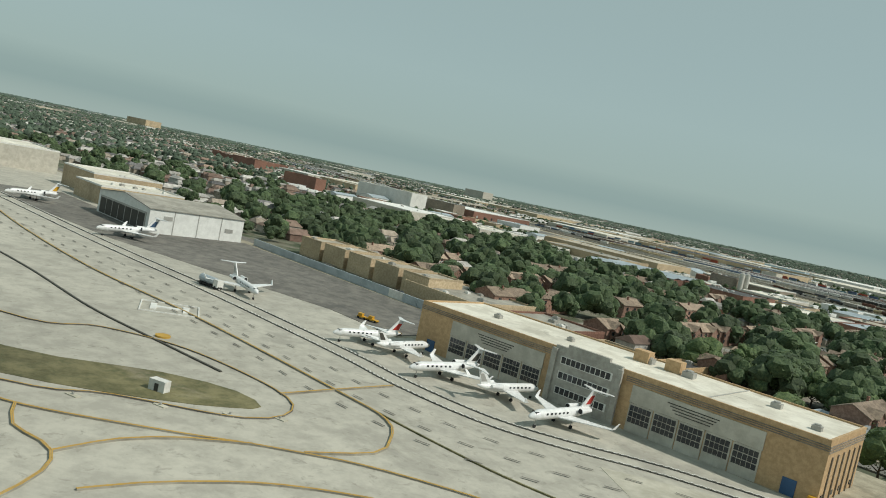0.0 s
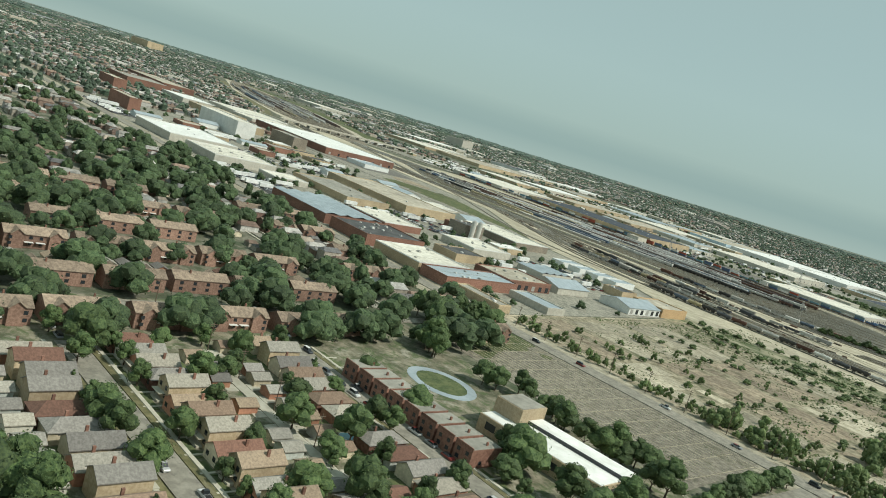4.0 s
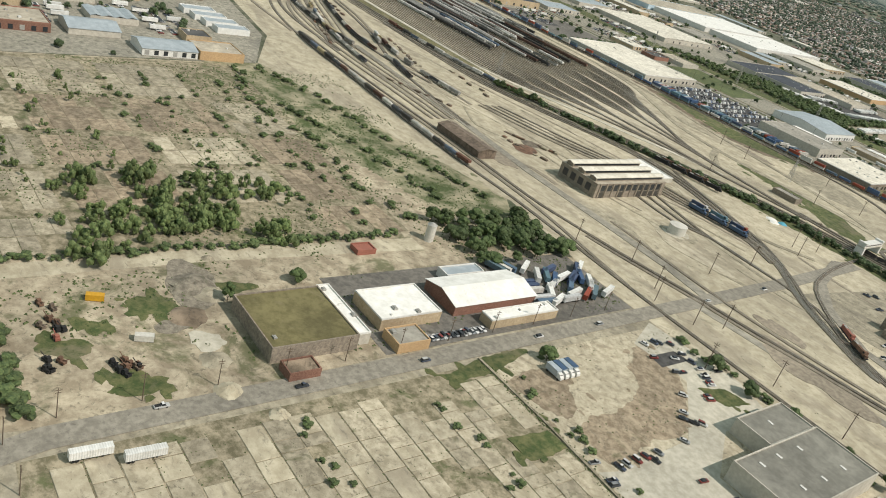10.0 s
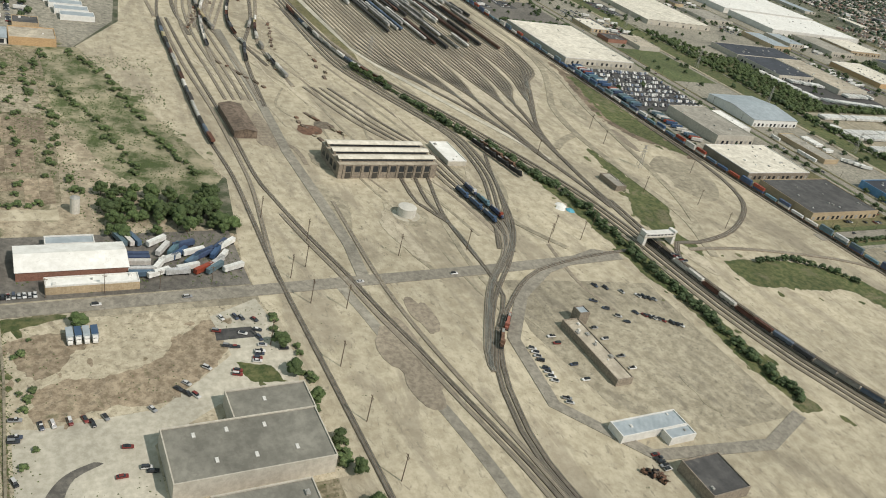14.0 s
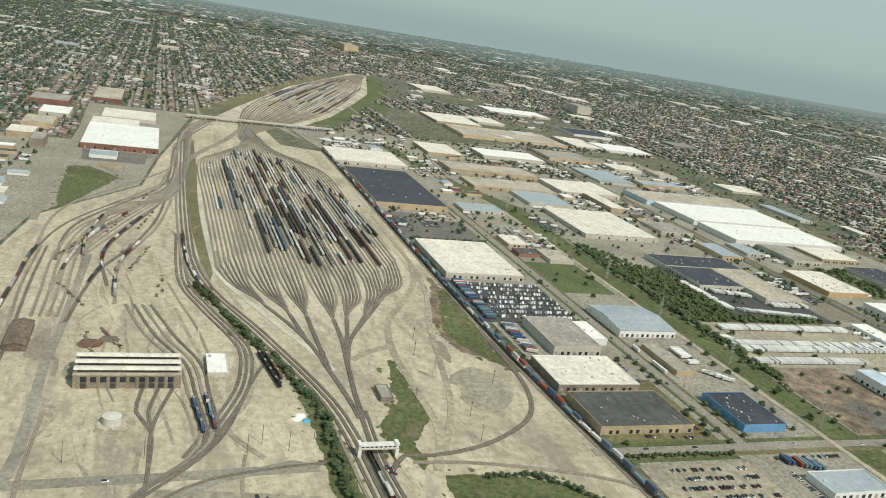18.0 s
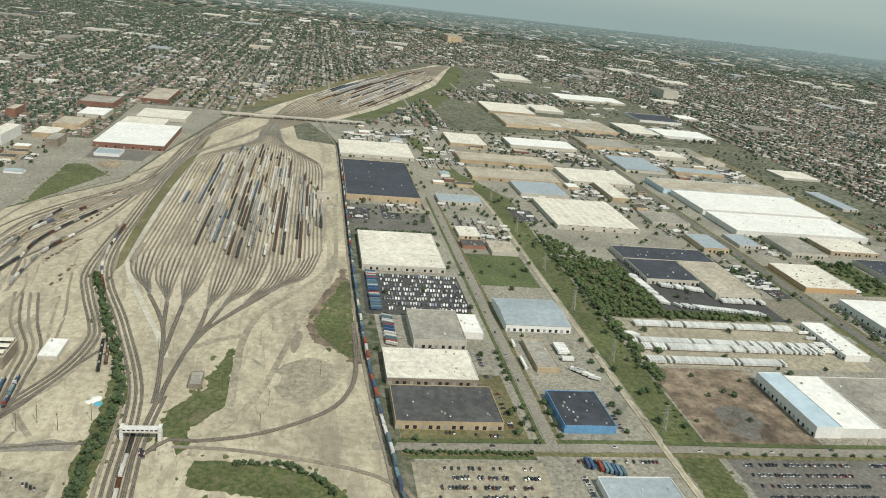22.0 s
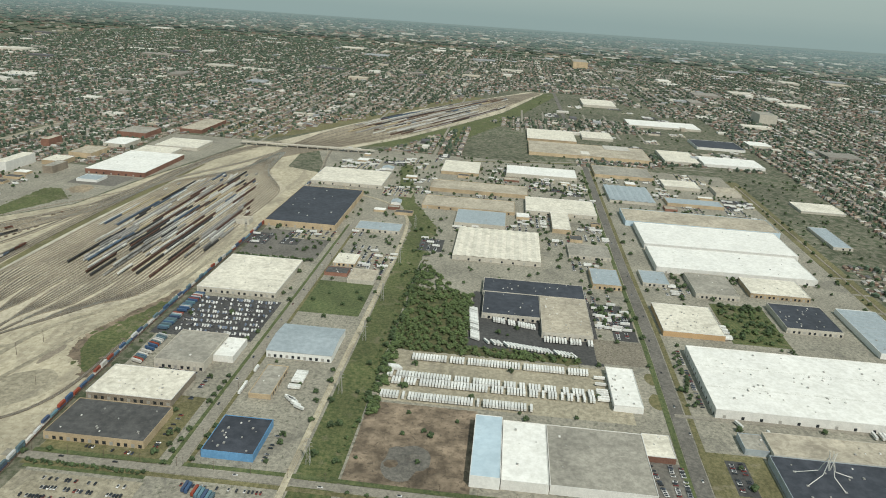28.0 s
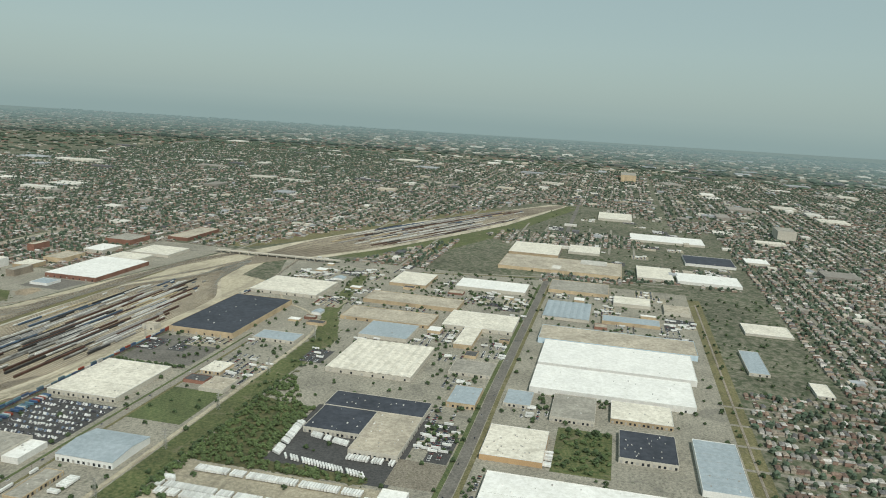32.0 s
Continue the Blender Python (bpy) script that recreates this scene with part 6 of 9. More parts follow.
warehouse(-136.6, -24.6, -132.4, -20.6, 1.6, "metal_roof", "white_roof", "shop_building", "pale blue shop with a white roof", units=3)
warehouse(-134.4, -18.4, -129.4, -15.4, 1.4, "metal_roof", "metal_roof", "shop_building", "low pale blue metal shop", units=0)
warehouse(-111, -23, -105.4, -10.6, 1.5, "buff_brick", "grey_roof", "shop_building", "low grey roofed shop with roof units", units=9)
slab("shop_park", -131.6, -23.4, -121, -12.4, 0.06, "gravel", "pale concrete car park behind the shops")
slab("van_park", -120.8, -23.4, -113, -9.2, 0.06, "dark_asphalt", "dark asphalt lot with parked vans")
slab("side_park", -147, -25, -138, -14, 0.06, "gravel", "pale car park beside the shop")
slab("hangar_yard", -122, -44, -100, -29, 0.06, "gravel", "dusty yard beside the hangar end")
warehouse(-119, -37.4, -115.6, -35, 1.2, "tan_brick", "tan_roof", "guard_shed", "small tan shed beside the hangar", units=1)
warehouse(-112, -33.5, -109.4, -31.5, 1.0, "frame_white", "white_roof", "guard_shed", "small white guard cabin", units=0)
for i in range(30):
    part("wall_panel", Shape().box(-163 + 2 * i, -29.2, 0, -163 + 2 * i + 1.96, -29.0, 0.6), "sidewalk", w)
t = thing("billboard", -127.4, -24.2, 0, 20, "roadside billboard on two posts", "sign")
part("panel", Shape().box(-1.4, -0.06, 1.2, 1.4, 0.06, 2.2), "frame_white", t)
for sx in (-1, 1):
    part("post", Shape().box(sx - 0.06, -0.06, 0, sx + 0.06, 0.06, 1.2), "equipment_grey", t)
t = thing("fuel_truck", -184.6, -57.4, 0.04, 10, "white and blue airport fuel truck", "truck")
part("cab", Shape().box(0.9, -0.42, 0.25, 1.6, 0.42, 1.05), "frame_white", t)
part("tank", Shape().tube((-1.6, 0, 0.75), (0.8, 0, 0.75), 0.42, 12), "metal_roof", t)
part("chassis", Shape().box(-1.7, -0.3, 0.2, 1.6, 0.3, 0.34), "tyre", t)
for x in (-1.2, -0.7, 1.2):
    for s in (-1, 1):
        part("wheel", Shape().tube((x, s * 0.3, 0.2), (x, s * 0.44, 0.2), 0.2, 10), "tyre", t)
for x, y, a in ((-172.5, -45.5, 20), (-171.2, -45.1, 20), (-166.4, -46.0, 0), (-124.0, -44.6, 0)):
    t = thing("ground_cart", x, y, 0.05, a, "yellow baggage tug cart beside the apron", "cart", "apron carts")
    part("deck", Shape().box(-0.6, -0.3, 0.15, 0.6, 0.3, 0.3), "bus_yellow", t)
    part("engine_cover", Shape().box(-0.5, -0.25, 0.3, 0.0, 0.25, 0.6), "bus_yellow", t)
    for wx in (-0.4, 0.4):
        for s in (-1, 1):
            part("wheel", Shape().tube((wx, s * 0.22, 0.14), (wx, s * 0.32, 0.14), 0.14, 8), "tyre", t)

# airfield shrunk toward the first camera position, which lifts it, to fit the view
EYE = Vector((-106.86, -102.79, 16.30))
FIT_VIEW = Matrix.Translation(EYE) @ Matrix.Scale(0.93, 4) @ Matrix.Translation(-EYE)
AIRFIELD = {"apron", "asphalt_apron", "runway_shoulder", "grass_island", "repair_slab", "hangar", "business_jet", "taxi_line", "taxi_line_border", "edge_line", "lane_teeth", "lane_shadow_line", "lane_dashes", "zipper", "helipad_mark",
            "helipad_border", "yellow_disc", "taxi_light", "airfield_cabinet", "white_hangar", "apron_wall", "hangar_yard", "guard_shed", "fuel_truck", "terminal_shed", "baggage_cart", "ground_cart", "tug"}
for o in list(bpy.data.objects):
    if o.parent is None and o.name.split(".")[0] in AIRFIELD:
        o.matrix_basis = FIT_VIEW @ o.matrix_basis
# slab added to fill the gap below the lifted airfield
ground_piece("airfield_terrace", Shape().prism([(-480, -34.2), (-98, -34.2), (-60, -40), (40, -48), (40, -260), (-480, -260)], -0.3, 1.14), "gravel", "gravel slab added under the lifted airfield")

# ---- works in and round the railway land ----


def engine_shed():
    b = thing("engine_shed", -65.5, 291.5, 0, 0, "old brick engine shed with long roof lanterns", "engine shed")
    a, c, h = 7.8, 16.2, 4.6
    part("wall", Shape().box(-a, -c, 0, a, c, h), "sooty_brick", b)
    part("roof", Shape().box(-a - 0.1, -c - 0.1, h + 0.004, a + 0.1, c + 0.1, h + 0.12), "tan_roof", b)
    for k in range(3):
        x = -5.0 + 5.0 * k
        part("lantern", Shape().box(x - 1.3, -c + 0.4, h + 0.12, x + 1.3, c - 0.4, h + 1.3), "sooty_brick", b, "raised roof lantern")
        part("lantern_roof", Shape().gable(x - 1.4, -c + 0.2, x + 1.4, c - 0.2, h + 1.31, 0.35, "y", 0.15), "white_roof", b)
        part("lantern_glazing", Shape().box(x + 1.3, -c + 1, h + 0.5, x + 1.34, c - 1, h + 1.1), "window_glass", b)
    for i in range(11):
        y = -c + 1.6 + i * 2.9
        part("pier", Shape().box(a + 0.002, y - 0.3, 0, a + 0.22, y + 0.3, h), "sooty_brick", b)
        if i < 10:
            part("window", Shape().box(a + 0.002, y + 0.6, 2.2, a + 0.06, y + 2.3, 4.1), "window_glass", b)
            if i in (3, 6, 7, 8, 9, 0):
                part("doorway", Shape().box(a + 0.002, y + 0.6, 0, a + 0.08, y + 2.3, 1.9), "black_paint", b)
    for k in range(4):
        part("end_window", Shape().box(-6.3 + 3.3 * k, -c - 0.06, 1.4, -4.3 + 3.3 * k, -c - 0.002, 3.6), "window_glass", b)


engine_shed()
warehouse(-106, 251.5, -84.5, 258.5, 2.4, "brown_metal", "brown_metal", "brown_shed", "long rusty brown railway shed", units=0, shape="gable")
warehouse(-81, 316.5, -66, 323.5, 1.6, "concrete_wall", "bright_roof", "yard_office", "low white roofed yard office", units=3)
warehouse(19.5, 305, 42, 309.6, 1.7, "sooty_brick", "tan_roof", "crew_building", "long low brown crew building", units=9)
warehouse(17, 309.5, 20, 312.5, 3.4, "sooty_brick", "metal_roof", "stair_tower", "brown brick stair tower beside the crew building", units=0)
warehouse(53, 294.5, 57.5, 312, 1.7, "frame_white", "metal_roof", "site_office", "white L shaped site office", units=2)
warehouse(57.6, 305, 60.5, 312, 1.7, "frame_white", "metal_roof", "site_office", "short white wing of the site office", units=1)
warehouse(66.5, 302, 76, 312, 2.4, "sooty_brick", "dark_roof", "store_shed", "dark brown storage shed", units=1)
warehouse(38, 209, 50.5, 236, 3.8, "concrete_wall", "olive_roof", label="broad grey metal warehouse with skylights", units=0)
warehouse(30.3, 221.5, 37.7, 236.5, 3.2, "concrete_wall", "olive_roof", label="lower grey wing of the warehouse", units=0)
for x, y in ((40.5, 214), (40.3, 219.5), (40.5, 226), (46.8, 216.5), (47, 223), (46.8, 230), (33.5, 228)):
    skylight = thing("skylight", x, y, 3.86 if x > 36 else 3.26, 0, "small white skylight on the grey roof", "skylight", "roof skylights")
    part("dome", Shape().prism([(-0.55, -0.25), (0.55, -0.25), (0.55, 0.25), (-0.55, 0.25)], 0, 0.1), "frame_white", skylight)
    part("curb", Shape().box(-0.62, -0.32, -0.002, 0.62, 0.32, 0.05), "equipment_grey", skylight)
warehouse(53.5, 214, 66, 230.5, 3.2, "concrete_wall", "olive_roof", label="second grey metal warehouse with low walls", units=3)
warehouse(-24.5, 149.6, -9, 165.6, 2.8, "sooty_brick", "moss_roof", "factory", "square brick factory with a moss-green roof", units=1)
warehouse(-25.6, 166, -10, 168.6, 2.2, "concrete_wall", "bright_roof", "factory_annex", "narrow annex with a bright white roof", units=3)
warehouse(-22.5, 172.5, -12.8, 186, 2.3, "buff_brick", "bright_roof", "bow_roof_hall", "tan hall with a curved white roof", units=3)
warehouse(-23.8, 190, -13.7, 211.5, 2.3, "red_brick", "bright_roof", "gable_hall", "brick hall with white pitched roof", units=0, shape="gable")
warehouse(-11.6, 195, -8.2, 213, 1.9, "buff_brick", "bright_roof", "street_front", "low tan street building with white roof", units=3)
warehouse(-11.1, 172, -6, 178.8, 1.7, "tan_brick", "grey_roof", "corner_office", "small orange brick corner office", units=1)
warehouse(-28, 196, -24.5, 206, 1.8, "frame_white", "metal_roof", "lean_shed", "long pale lean-to shed", units=0)
warehouse(-4, 150.5, -7.6, 156, 1.4, "red_brick", "dirt", "brick_ruin", "roofless low brick ruin", units=0)
t = thing("water_tank", -35.6, 288, 0, 0, "squat pale blue-white round water tank", "tank")
part("shell", Shape().cyl(0, 0, 0, 2.6, 2.6, 28), "tank_pale", t, smooth=False)
part("lid", Shape().cyl(0, 0, 2.6, 2.9, 2.65, 28, 0.6), "tank_pale", t)
part("plinth", Shape().cyl(0, 0, -0.1, 0.1, 4.0, 28), "sidewalk", t)
ground_piece("tank_bank", Shape().cyl(-35.6, 288, -0.2, 0.07, 6.6, 36), "gravel", "round bank about the water tank")
t = thing("silo", -41.6, 203.5, 0, 0, "round pale concrete silo on the cleared lot", "silo")
part("shell", Shape().cyl(0, 0, 0, 4.0, 1.1, 18), "tank_pale", t)
part("cap", Shape().cyl(0, 0, 4.0, 4.5, 1.15, 18, 0.3), "equipment_grey", t)
warehouse(-41, 182.5, -37.8, 187, 0.9, "faded_red", "faded_red", "red_shed", "small red flat shed", units=0)
for y, x in ((184, -234), (186.2, -233)):
    t = thing("silo", x, y, 0, 0, "tall pale concrete silo of the works", "silo", "paired silos")
    part("shell", Shape().cyl(0, 0, 0, 6.5, 0.95, 16), "tank_pale", t)
    part("cap", Shape().cyl(0, 0, 6.5, 7.0, 1.0, 16, 0.3), "equipment_grey", t)

# gantry bridge over the cutting
b = thing("gantry_bridge", -14, 363.4, 0, 0, "white signal bridge over the sunken tracks", "bridge")
part("deck", Shape().box(-1.3, -6.4, 2.6, 1.3, 6.4, 3.0), "concrete_wall", b)
part("cabin", Shape().box(-1.2, -6.2, 3.0, 1.2, 6.2, 3.9), "frame_white", b)
for i in range(8):
    part("window", Shape().box(1.2, -5.4 + 1.4 * i, 3.25, 1.23, -4.5 + 1.4 * i, 3.7), "window_glass", b)
for y in (-6.3, 5.3):
    part("tower", Shape().box(-1.4, y, 0, 1.4, y + 1.1, 2.6), "frame_white", b)
    part("tower_head", Shape().box(-1.4, y, 3.9, 1.4, y + 1.1, 4.5), "frame_white", b)
warehouse(-57, 373, -47, 377.4, 1.7, "sooty_brick", "grey_roof", "signal_hut", "small brown railway hut", units=1)
warehouse(-325, 418, -316, 428, 3.6, "concrete_wall", "tan_roof", "hump_tower", "square concrete yard building with dark doors", docks="E", units=2)
# railway overpass
b = thing("overpass", -616, 395, 0, 3, "long grey road bridge on piers over tracks", "bridge")
part("deck", Shape().box(-2.6, -72, 2.4, 2.6, 72, 3.0), "concrete_wall", b)
for s in (-1, 1):
    part("guard_wall", Shape().box(min(s * 2.5, s * 2.7), -72, 3.0, max(s * 2.5, s * 2.7), 72, 3.5), "concrete_wall", b)
for i in range(13):
    part("pier", Shape().box(-2.3, -66 + 11 * i - 0.4, 0, 2.3, -66 + 11 * i + 0.4, 2.4), "concrete_wall", b)

# works west of the cleared lot
warehouse(-251, 108.6, -220, 130, 3, "red_brick", "metal_roof", "works_hall", "blue-white roofed sheds with red brick front", units=0, shape="sawtooth")
warehouse(-217, 108.6, -199, 130, 3, "red_brick", "dark_roof", "works_hall", "red brick works with a black roof", units=16)
warehouse(-195, 108.6, -176, 127, 2.6, "buff_brick", "white_roof", "works_hall", "long works with white roof panels", units=4, stripe=6)
warehouse(-175, 108.6, -165, 135, 2.6, "red_brick", "metal_roof", "works_hall", "grey roofed works with red brick front", units=8, stripe=5)
warehouse(-183, 136, -169, 154, 2.6, "red_brick", "tan_roof", "works_hall", "pale roofed brick works with white door", units=6, docks="E")
warehouse(-163, 109.8, -147.6, 114, 1.8, "buff_brick", "grey_roof", "works_shed", "low grey shed beside the lot", units=2)
warehouse(-163, 130, -149.4, 137, 1.6, "concrete_wall", "metal_roof", "works_shed", "low blue-grey metal shed", units=0)
warehouse(-167, 176, -156, 193, 2.2, "frame_white", "metal_roof", "works_shed", "pale shed with white loading doors", docks="E", units=0, shape="gable")
warehouse(-167, 193.5, -155.5, 208, 2.6, "tan_brick", "tan_roof", "works_shed", "tan warehouse with white end wall", units=1)
warehouse(-182, 159, -170, 174, 2.0, "concrete_wall", "metal_roof", "works_shed", "grey metal roofed workshop row", units=0, shape="gable")
warehouse(-196, 169, -185, 184, 2.0, "concrete_wall", "metal_roof", "works_shed", "row of small blue-grey sheds", units=0, shape="sawtooth")
for i in range(4):
    warehouse(-213 + 7 * i, 207 + 1.5 * i, -207.4 + 7 * i, 219 + 1.5 * i, 1.8, "white_siding", "metal_roof", "works_shed", "small green-grey shed near the tracks", units=0)
warehouse(-320, 176, -264, 203, 3, "buff_brick", "tan_roof", "works_hall", "wide tan works with roof monitors", units=8, stripe=12)
warehouse(-258, 202, -228, 222, 2.6, "sooty_brick", "white_roof", "works_hall", "white roofed works near the silos", units=5, stripe=8)
warehouse(-326, 112, -300, 138, 3, "concrete_wall", "white_roof", label="white roofed long sheds by the avenue", units=8, stripe=6)
warehouse(-372, 110, -336, 140, 3, "concrete_wall", "bright_roof", label="low white hall beyond the avenue", units=8)
warehouse(-245, 182, -236, 192, 4.2, "sooty_brick", "dark_roof", "works_hall", "dark block beside the silos", units=2)
warehouse(-300, 146, -262, 166, 2.4, "buff_brick", "grey_roof", "works_hall", "grey roofed hall in the works", units=6)
warehouse(-246, 136, -226, 152, 2.2, "red_brick", "white_roof", "works_hall", "white roofed hall with brick walls", units=5)
warehouse(-222, 158, -206, 176, 2.2, "concrete_wall", "white_roof", "works_hall", "pale hall in the middle of the works", units=5)
warehouse(-452, 176, -408, 187, 8, "frame_white", "white_roof", "apartment_block", "big cream apartment block with rows of windows", units=8)
warehouse(-440, 215, -415, 224, 6, "sooty_brick", "grey_roof", "apartment_block", "brown brick apartment block far off", units=4)
warehouse(-446, 124, -419, 130, 6, "red_brick", "tan_roof", "apartment_block", "brown brick residential block", units=4)
warehouse(-545, 152, -520, 160, 7, "red_brick", "tan_roof", "apartment_block", "long brown brick block above the trees", units=4)
warehouse(-549, 246, -520, 283, 3, "concrete_wall", "white_roof", label="white sheds beyond the yard end", units=6)
warehouse(-731, 238, -652, 264, 4, "red_brick", "tan_roof", "school_block", "red brick block beyond the overpass", units=4)
for x0, y0, x1, y1, h, ro in ((-600, 546, -545, 583, 3, "white_roof"), (-504, 543, -469, 630, 3, "tan_roof"), (-444, 543, -407, 619, 2.4, "tan_roof"), (-878, 705, -825, 745, 3, "white_roof"),
                              (-770, 790, -700, 830, 3, "white_roof"), (-904, 930, -869, 960, 3, "bright_roof"), (-1269, 733, -1183, 790, 4, "white_roof"), (-1039, 785, -979, 890, 3, "bright_roof"),
                              (-265, 505, -245, 519, 2, "white_roof"), (-346, 503.5, -325, 536, 2, "metal_roof"), (-445, 864, -386, 879, 2, "metal_roof"), (-538, 878, -503, 918, 2, "white_roof"),
                              (-379, 903, -352, 915, 2, "white_roof"), (-278, 668, -246, 686, 3, "metal_roof"), (-334, 657, -305, 686, 2, "grey_roof"), (-574, 812, -545, 836, 3, "tan_roof"),
                              (-286, 701, -260, 718, 2, "metal_roof"), (-600, 610, -560, 680, 3, "bright_roof"), (-640, 700, -590, 760, 3, "grey_roof"), (-590, 765, -560, 800, 3, "white_roof"), (-510, 756, -488, 806, 2.6, "metal_roof")):
    warehouse(x0, y0, x1, y1, h, "concrete_wall" if (x0 + y0) % 3 else "buff_brick", ro, label="industrial hall with a flat weathered roof", units=7, docks="E" if x0 > -500 else "")
warehouse(-237, 504, -226, 518, 2, "red_brick", "dark_roof", "brick_shop", "low brick shop with a dark roof", units=4)
warehouse(-237, 520, -216, 536, 2.2, "concrete_wall", "tan_roof", "brick_shop", "square pale shop by the green lot", units=3)
warehouse(-1168, 1012, -1120, 1040, 16, "concrete_wall", "grey_roof", "office_tower", "tall slab office block far away", units=2)
warehouse(-2150, 770, -2040, 810, 18, "buff_brick", "grey_roof", "office_tower", "tan hospital block in the distance", units=2)
warehouse(0, 690, 26, 742, 3, "tan_brick", "white_roof", label="cream roofed store with orange trim", units=16)

for x0, y0, x1, y1, h, wall, ro, words in ((-416, 254, -398, 272, 2.0, "white_siding", "metal_roof", "low workshop with a blue-grey roof"), (-600, 252, -556, 296, 3, "concrete_wall", "white_roof", "long pale hall near the overpass"), (-470, 196, -446, 214, 4, "buff_brick", "white_roof", "cream flat roofed block"),
                                           (-520, 200, -484, 222, 4.4, "buff_brick", "tan_roof", "tan brick block beside the street"), (-575, 205, -540, 228, 4, "concrete_wall", "bright_roof", "white roofed block beside the street"), (-640, 190, -600, 222, 5, "red_brick", "grey_roof", "brick block beyond the street")):
    warehouse(x0, y0, x1, y1, h, wall, ro, "commercial_block", words, units=6)
warehouse(-59, 720.5, -16, 792, 3, "metal_roof", "navy_roof", label="dark roofed works with many roof vents", units=30)
warehouse(-77, 722.5, -59.3, 792, 3.4, "concrete_wall", "tan_roof", label="long tan roofed bay behind the dark works", units=8)
warehouse(-76, 712.5, -63, 722.2, 2.4, "metal_roof", "grey_roof", "office_building", "grey-blue office beside the works", units=2)
t = thing("roof_mast", -44, 737, 3.06, 0, "white tangled mast on braced legs on the roof", "mast")
for x, y in ((-5, -10), (4, -8), (-5, 11), (6, 5)):
    leg = part("leg", Shape().tube((x, y, 0.0), (x * 0.35, y * 0.3, 3.6), 0.16, 6).tube((x * 0.35, y * 0.3, 3.6), (x * 0.12, y * 0.1, 9.5), 0.14, 6), "frame_white", t)
    part("foot", Shape().box(x - 0.5, y - 0.5, -0.002, x + 0.5, y + 0.5, 0.2), "equipment_grey", leg)
for k in range(5):
    a = 1.257 * k
    part("branch", Shape().tube((0.3 * math.cos(a), 0.3 * math.sin(a), 5.0), (1.1 * math.cos(a + 0.5), 1.1 * math.sin(a + 0.5), 9.0), 0.12, 6).tube((1.1 * math.cos(a + 0.5), 1.1 * math.sin(a + 0.5), 9.0), (1.4 * math.cos(a + 1.4), 1.4 * math.sin(a + 1.4), 12.6), 0.12, 6), "frame_white", t)
# grass verges along the roads of the warehouse park
for pts, d, w, words in (([(-14, 690), (-170, 692.5), (-310, 692), (-620, 694)], 4.8, 2.6, "green verge of the trunk road"), ([(-15, 499.6), (-340, 499.6)], 3.4, 1.6, "grass verge beside the warehouse street"), ([(-11, 446), (-11.5, 540), (-10.5, 600), (-11.5, 684)], 4.0, 2.4, "grass verge beside the straight road"), ([(-620, 560), (-655, 680)], 4.2, 3.0, "grass verge of the bridge ramp")):
    for side in (-1, 1):
        ground_piece("verge", Shape().ribbon(offset(curve(pts, 6), side * d), w, -0.2, layer(0.05)), "lawn" if side > 0 else "dry_grass", words)

# school and flats
b = thing("school", -87, 58, 0, 4, "tan brick school with white roofs", "school")
part("wall", Shape().box(-10, -4.4, 0, 10, 4.0, 2.4), "buff_brick", b)
part("roof", Shape().box(-9.8, -4.2, 2.404, 9.8, 0.6, 2.5), "bright_roof", b)
part("upper_roof", Shape().box(-6, 0.7, 2.404, 9.8, 3.8, 3.0), "bright_roof", b)
part("clerestory", Shape().box(-6, 0.62, 2.5, 9.7, 0.69, 2.95), "window_glass", b)
part("tall_block", Shape().box(-10.2, -1.5, 2.405, -5.5, 4.2, 4.6), "buff_brick", b)
part("tall_roof", Shape().box(-10.0, -1.3, 4.604, -5.7, 4.0, 4.68), "grey_roof", b)
for i in range(7):
    part("window", Shape().box(-8.6 + 2.6 * i, -4.46, 0.8, -6.9 + 2.6 * i, -4.402, 1.8), "window_glass", b)
for i in range(4):
    part("end_window", Shape().box(10.002, -3.8 + 2 * i, 0.8, 10.06, -2.4 + 2 * i, 1.8), "window_glass", b)

# ---- trees, houses, vehicles, poles ----


def lump(r, cx, cy, cz, rx, rz, fine=2):
    """An uneven, many-faced clump of foliage."""
    bm = bmesh.new()
    bmesh.ops.create_icosphere(bm, subdivisions=fine, radius=1.0)
    s = Shape()
    for v in bm.verts:
        k = r.uniform(0.74, 1.14)
        s.v.append((cx + v.co.x * rx * k, cy + v.co.y * rx * k, cz + v.co.z * rz * k))
    s.f = [tuple(q.index for q in f.verts) for f in bm.faces]
    bm.free()
    return s


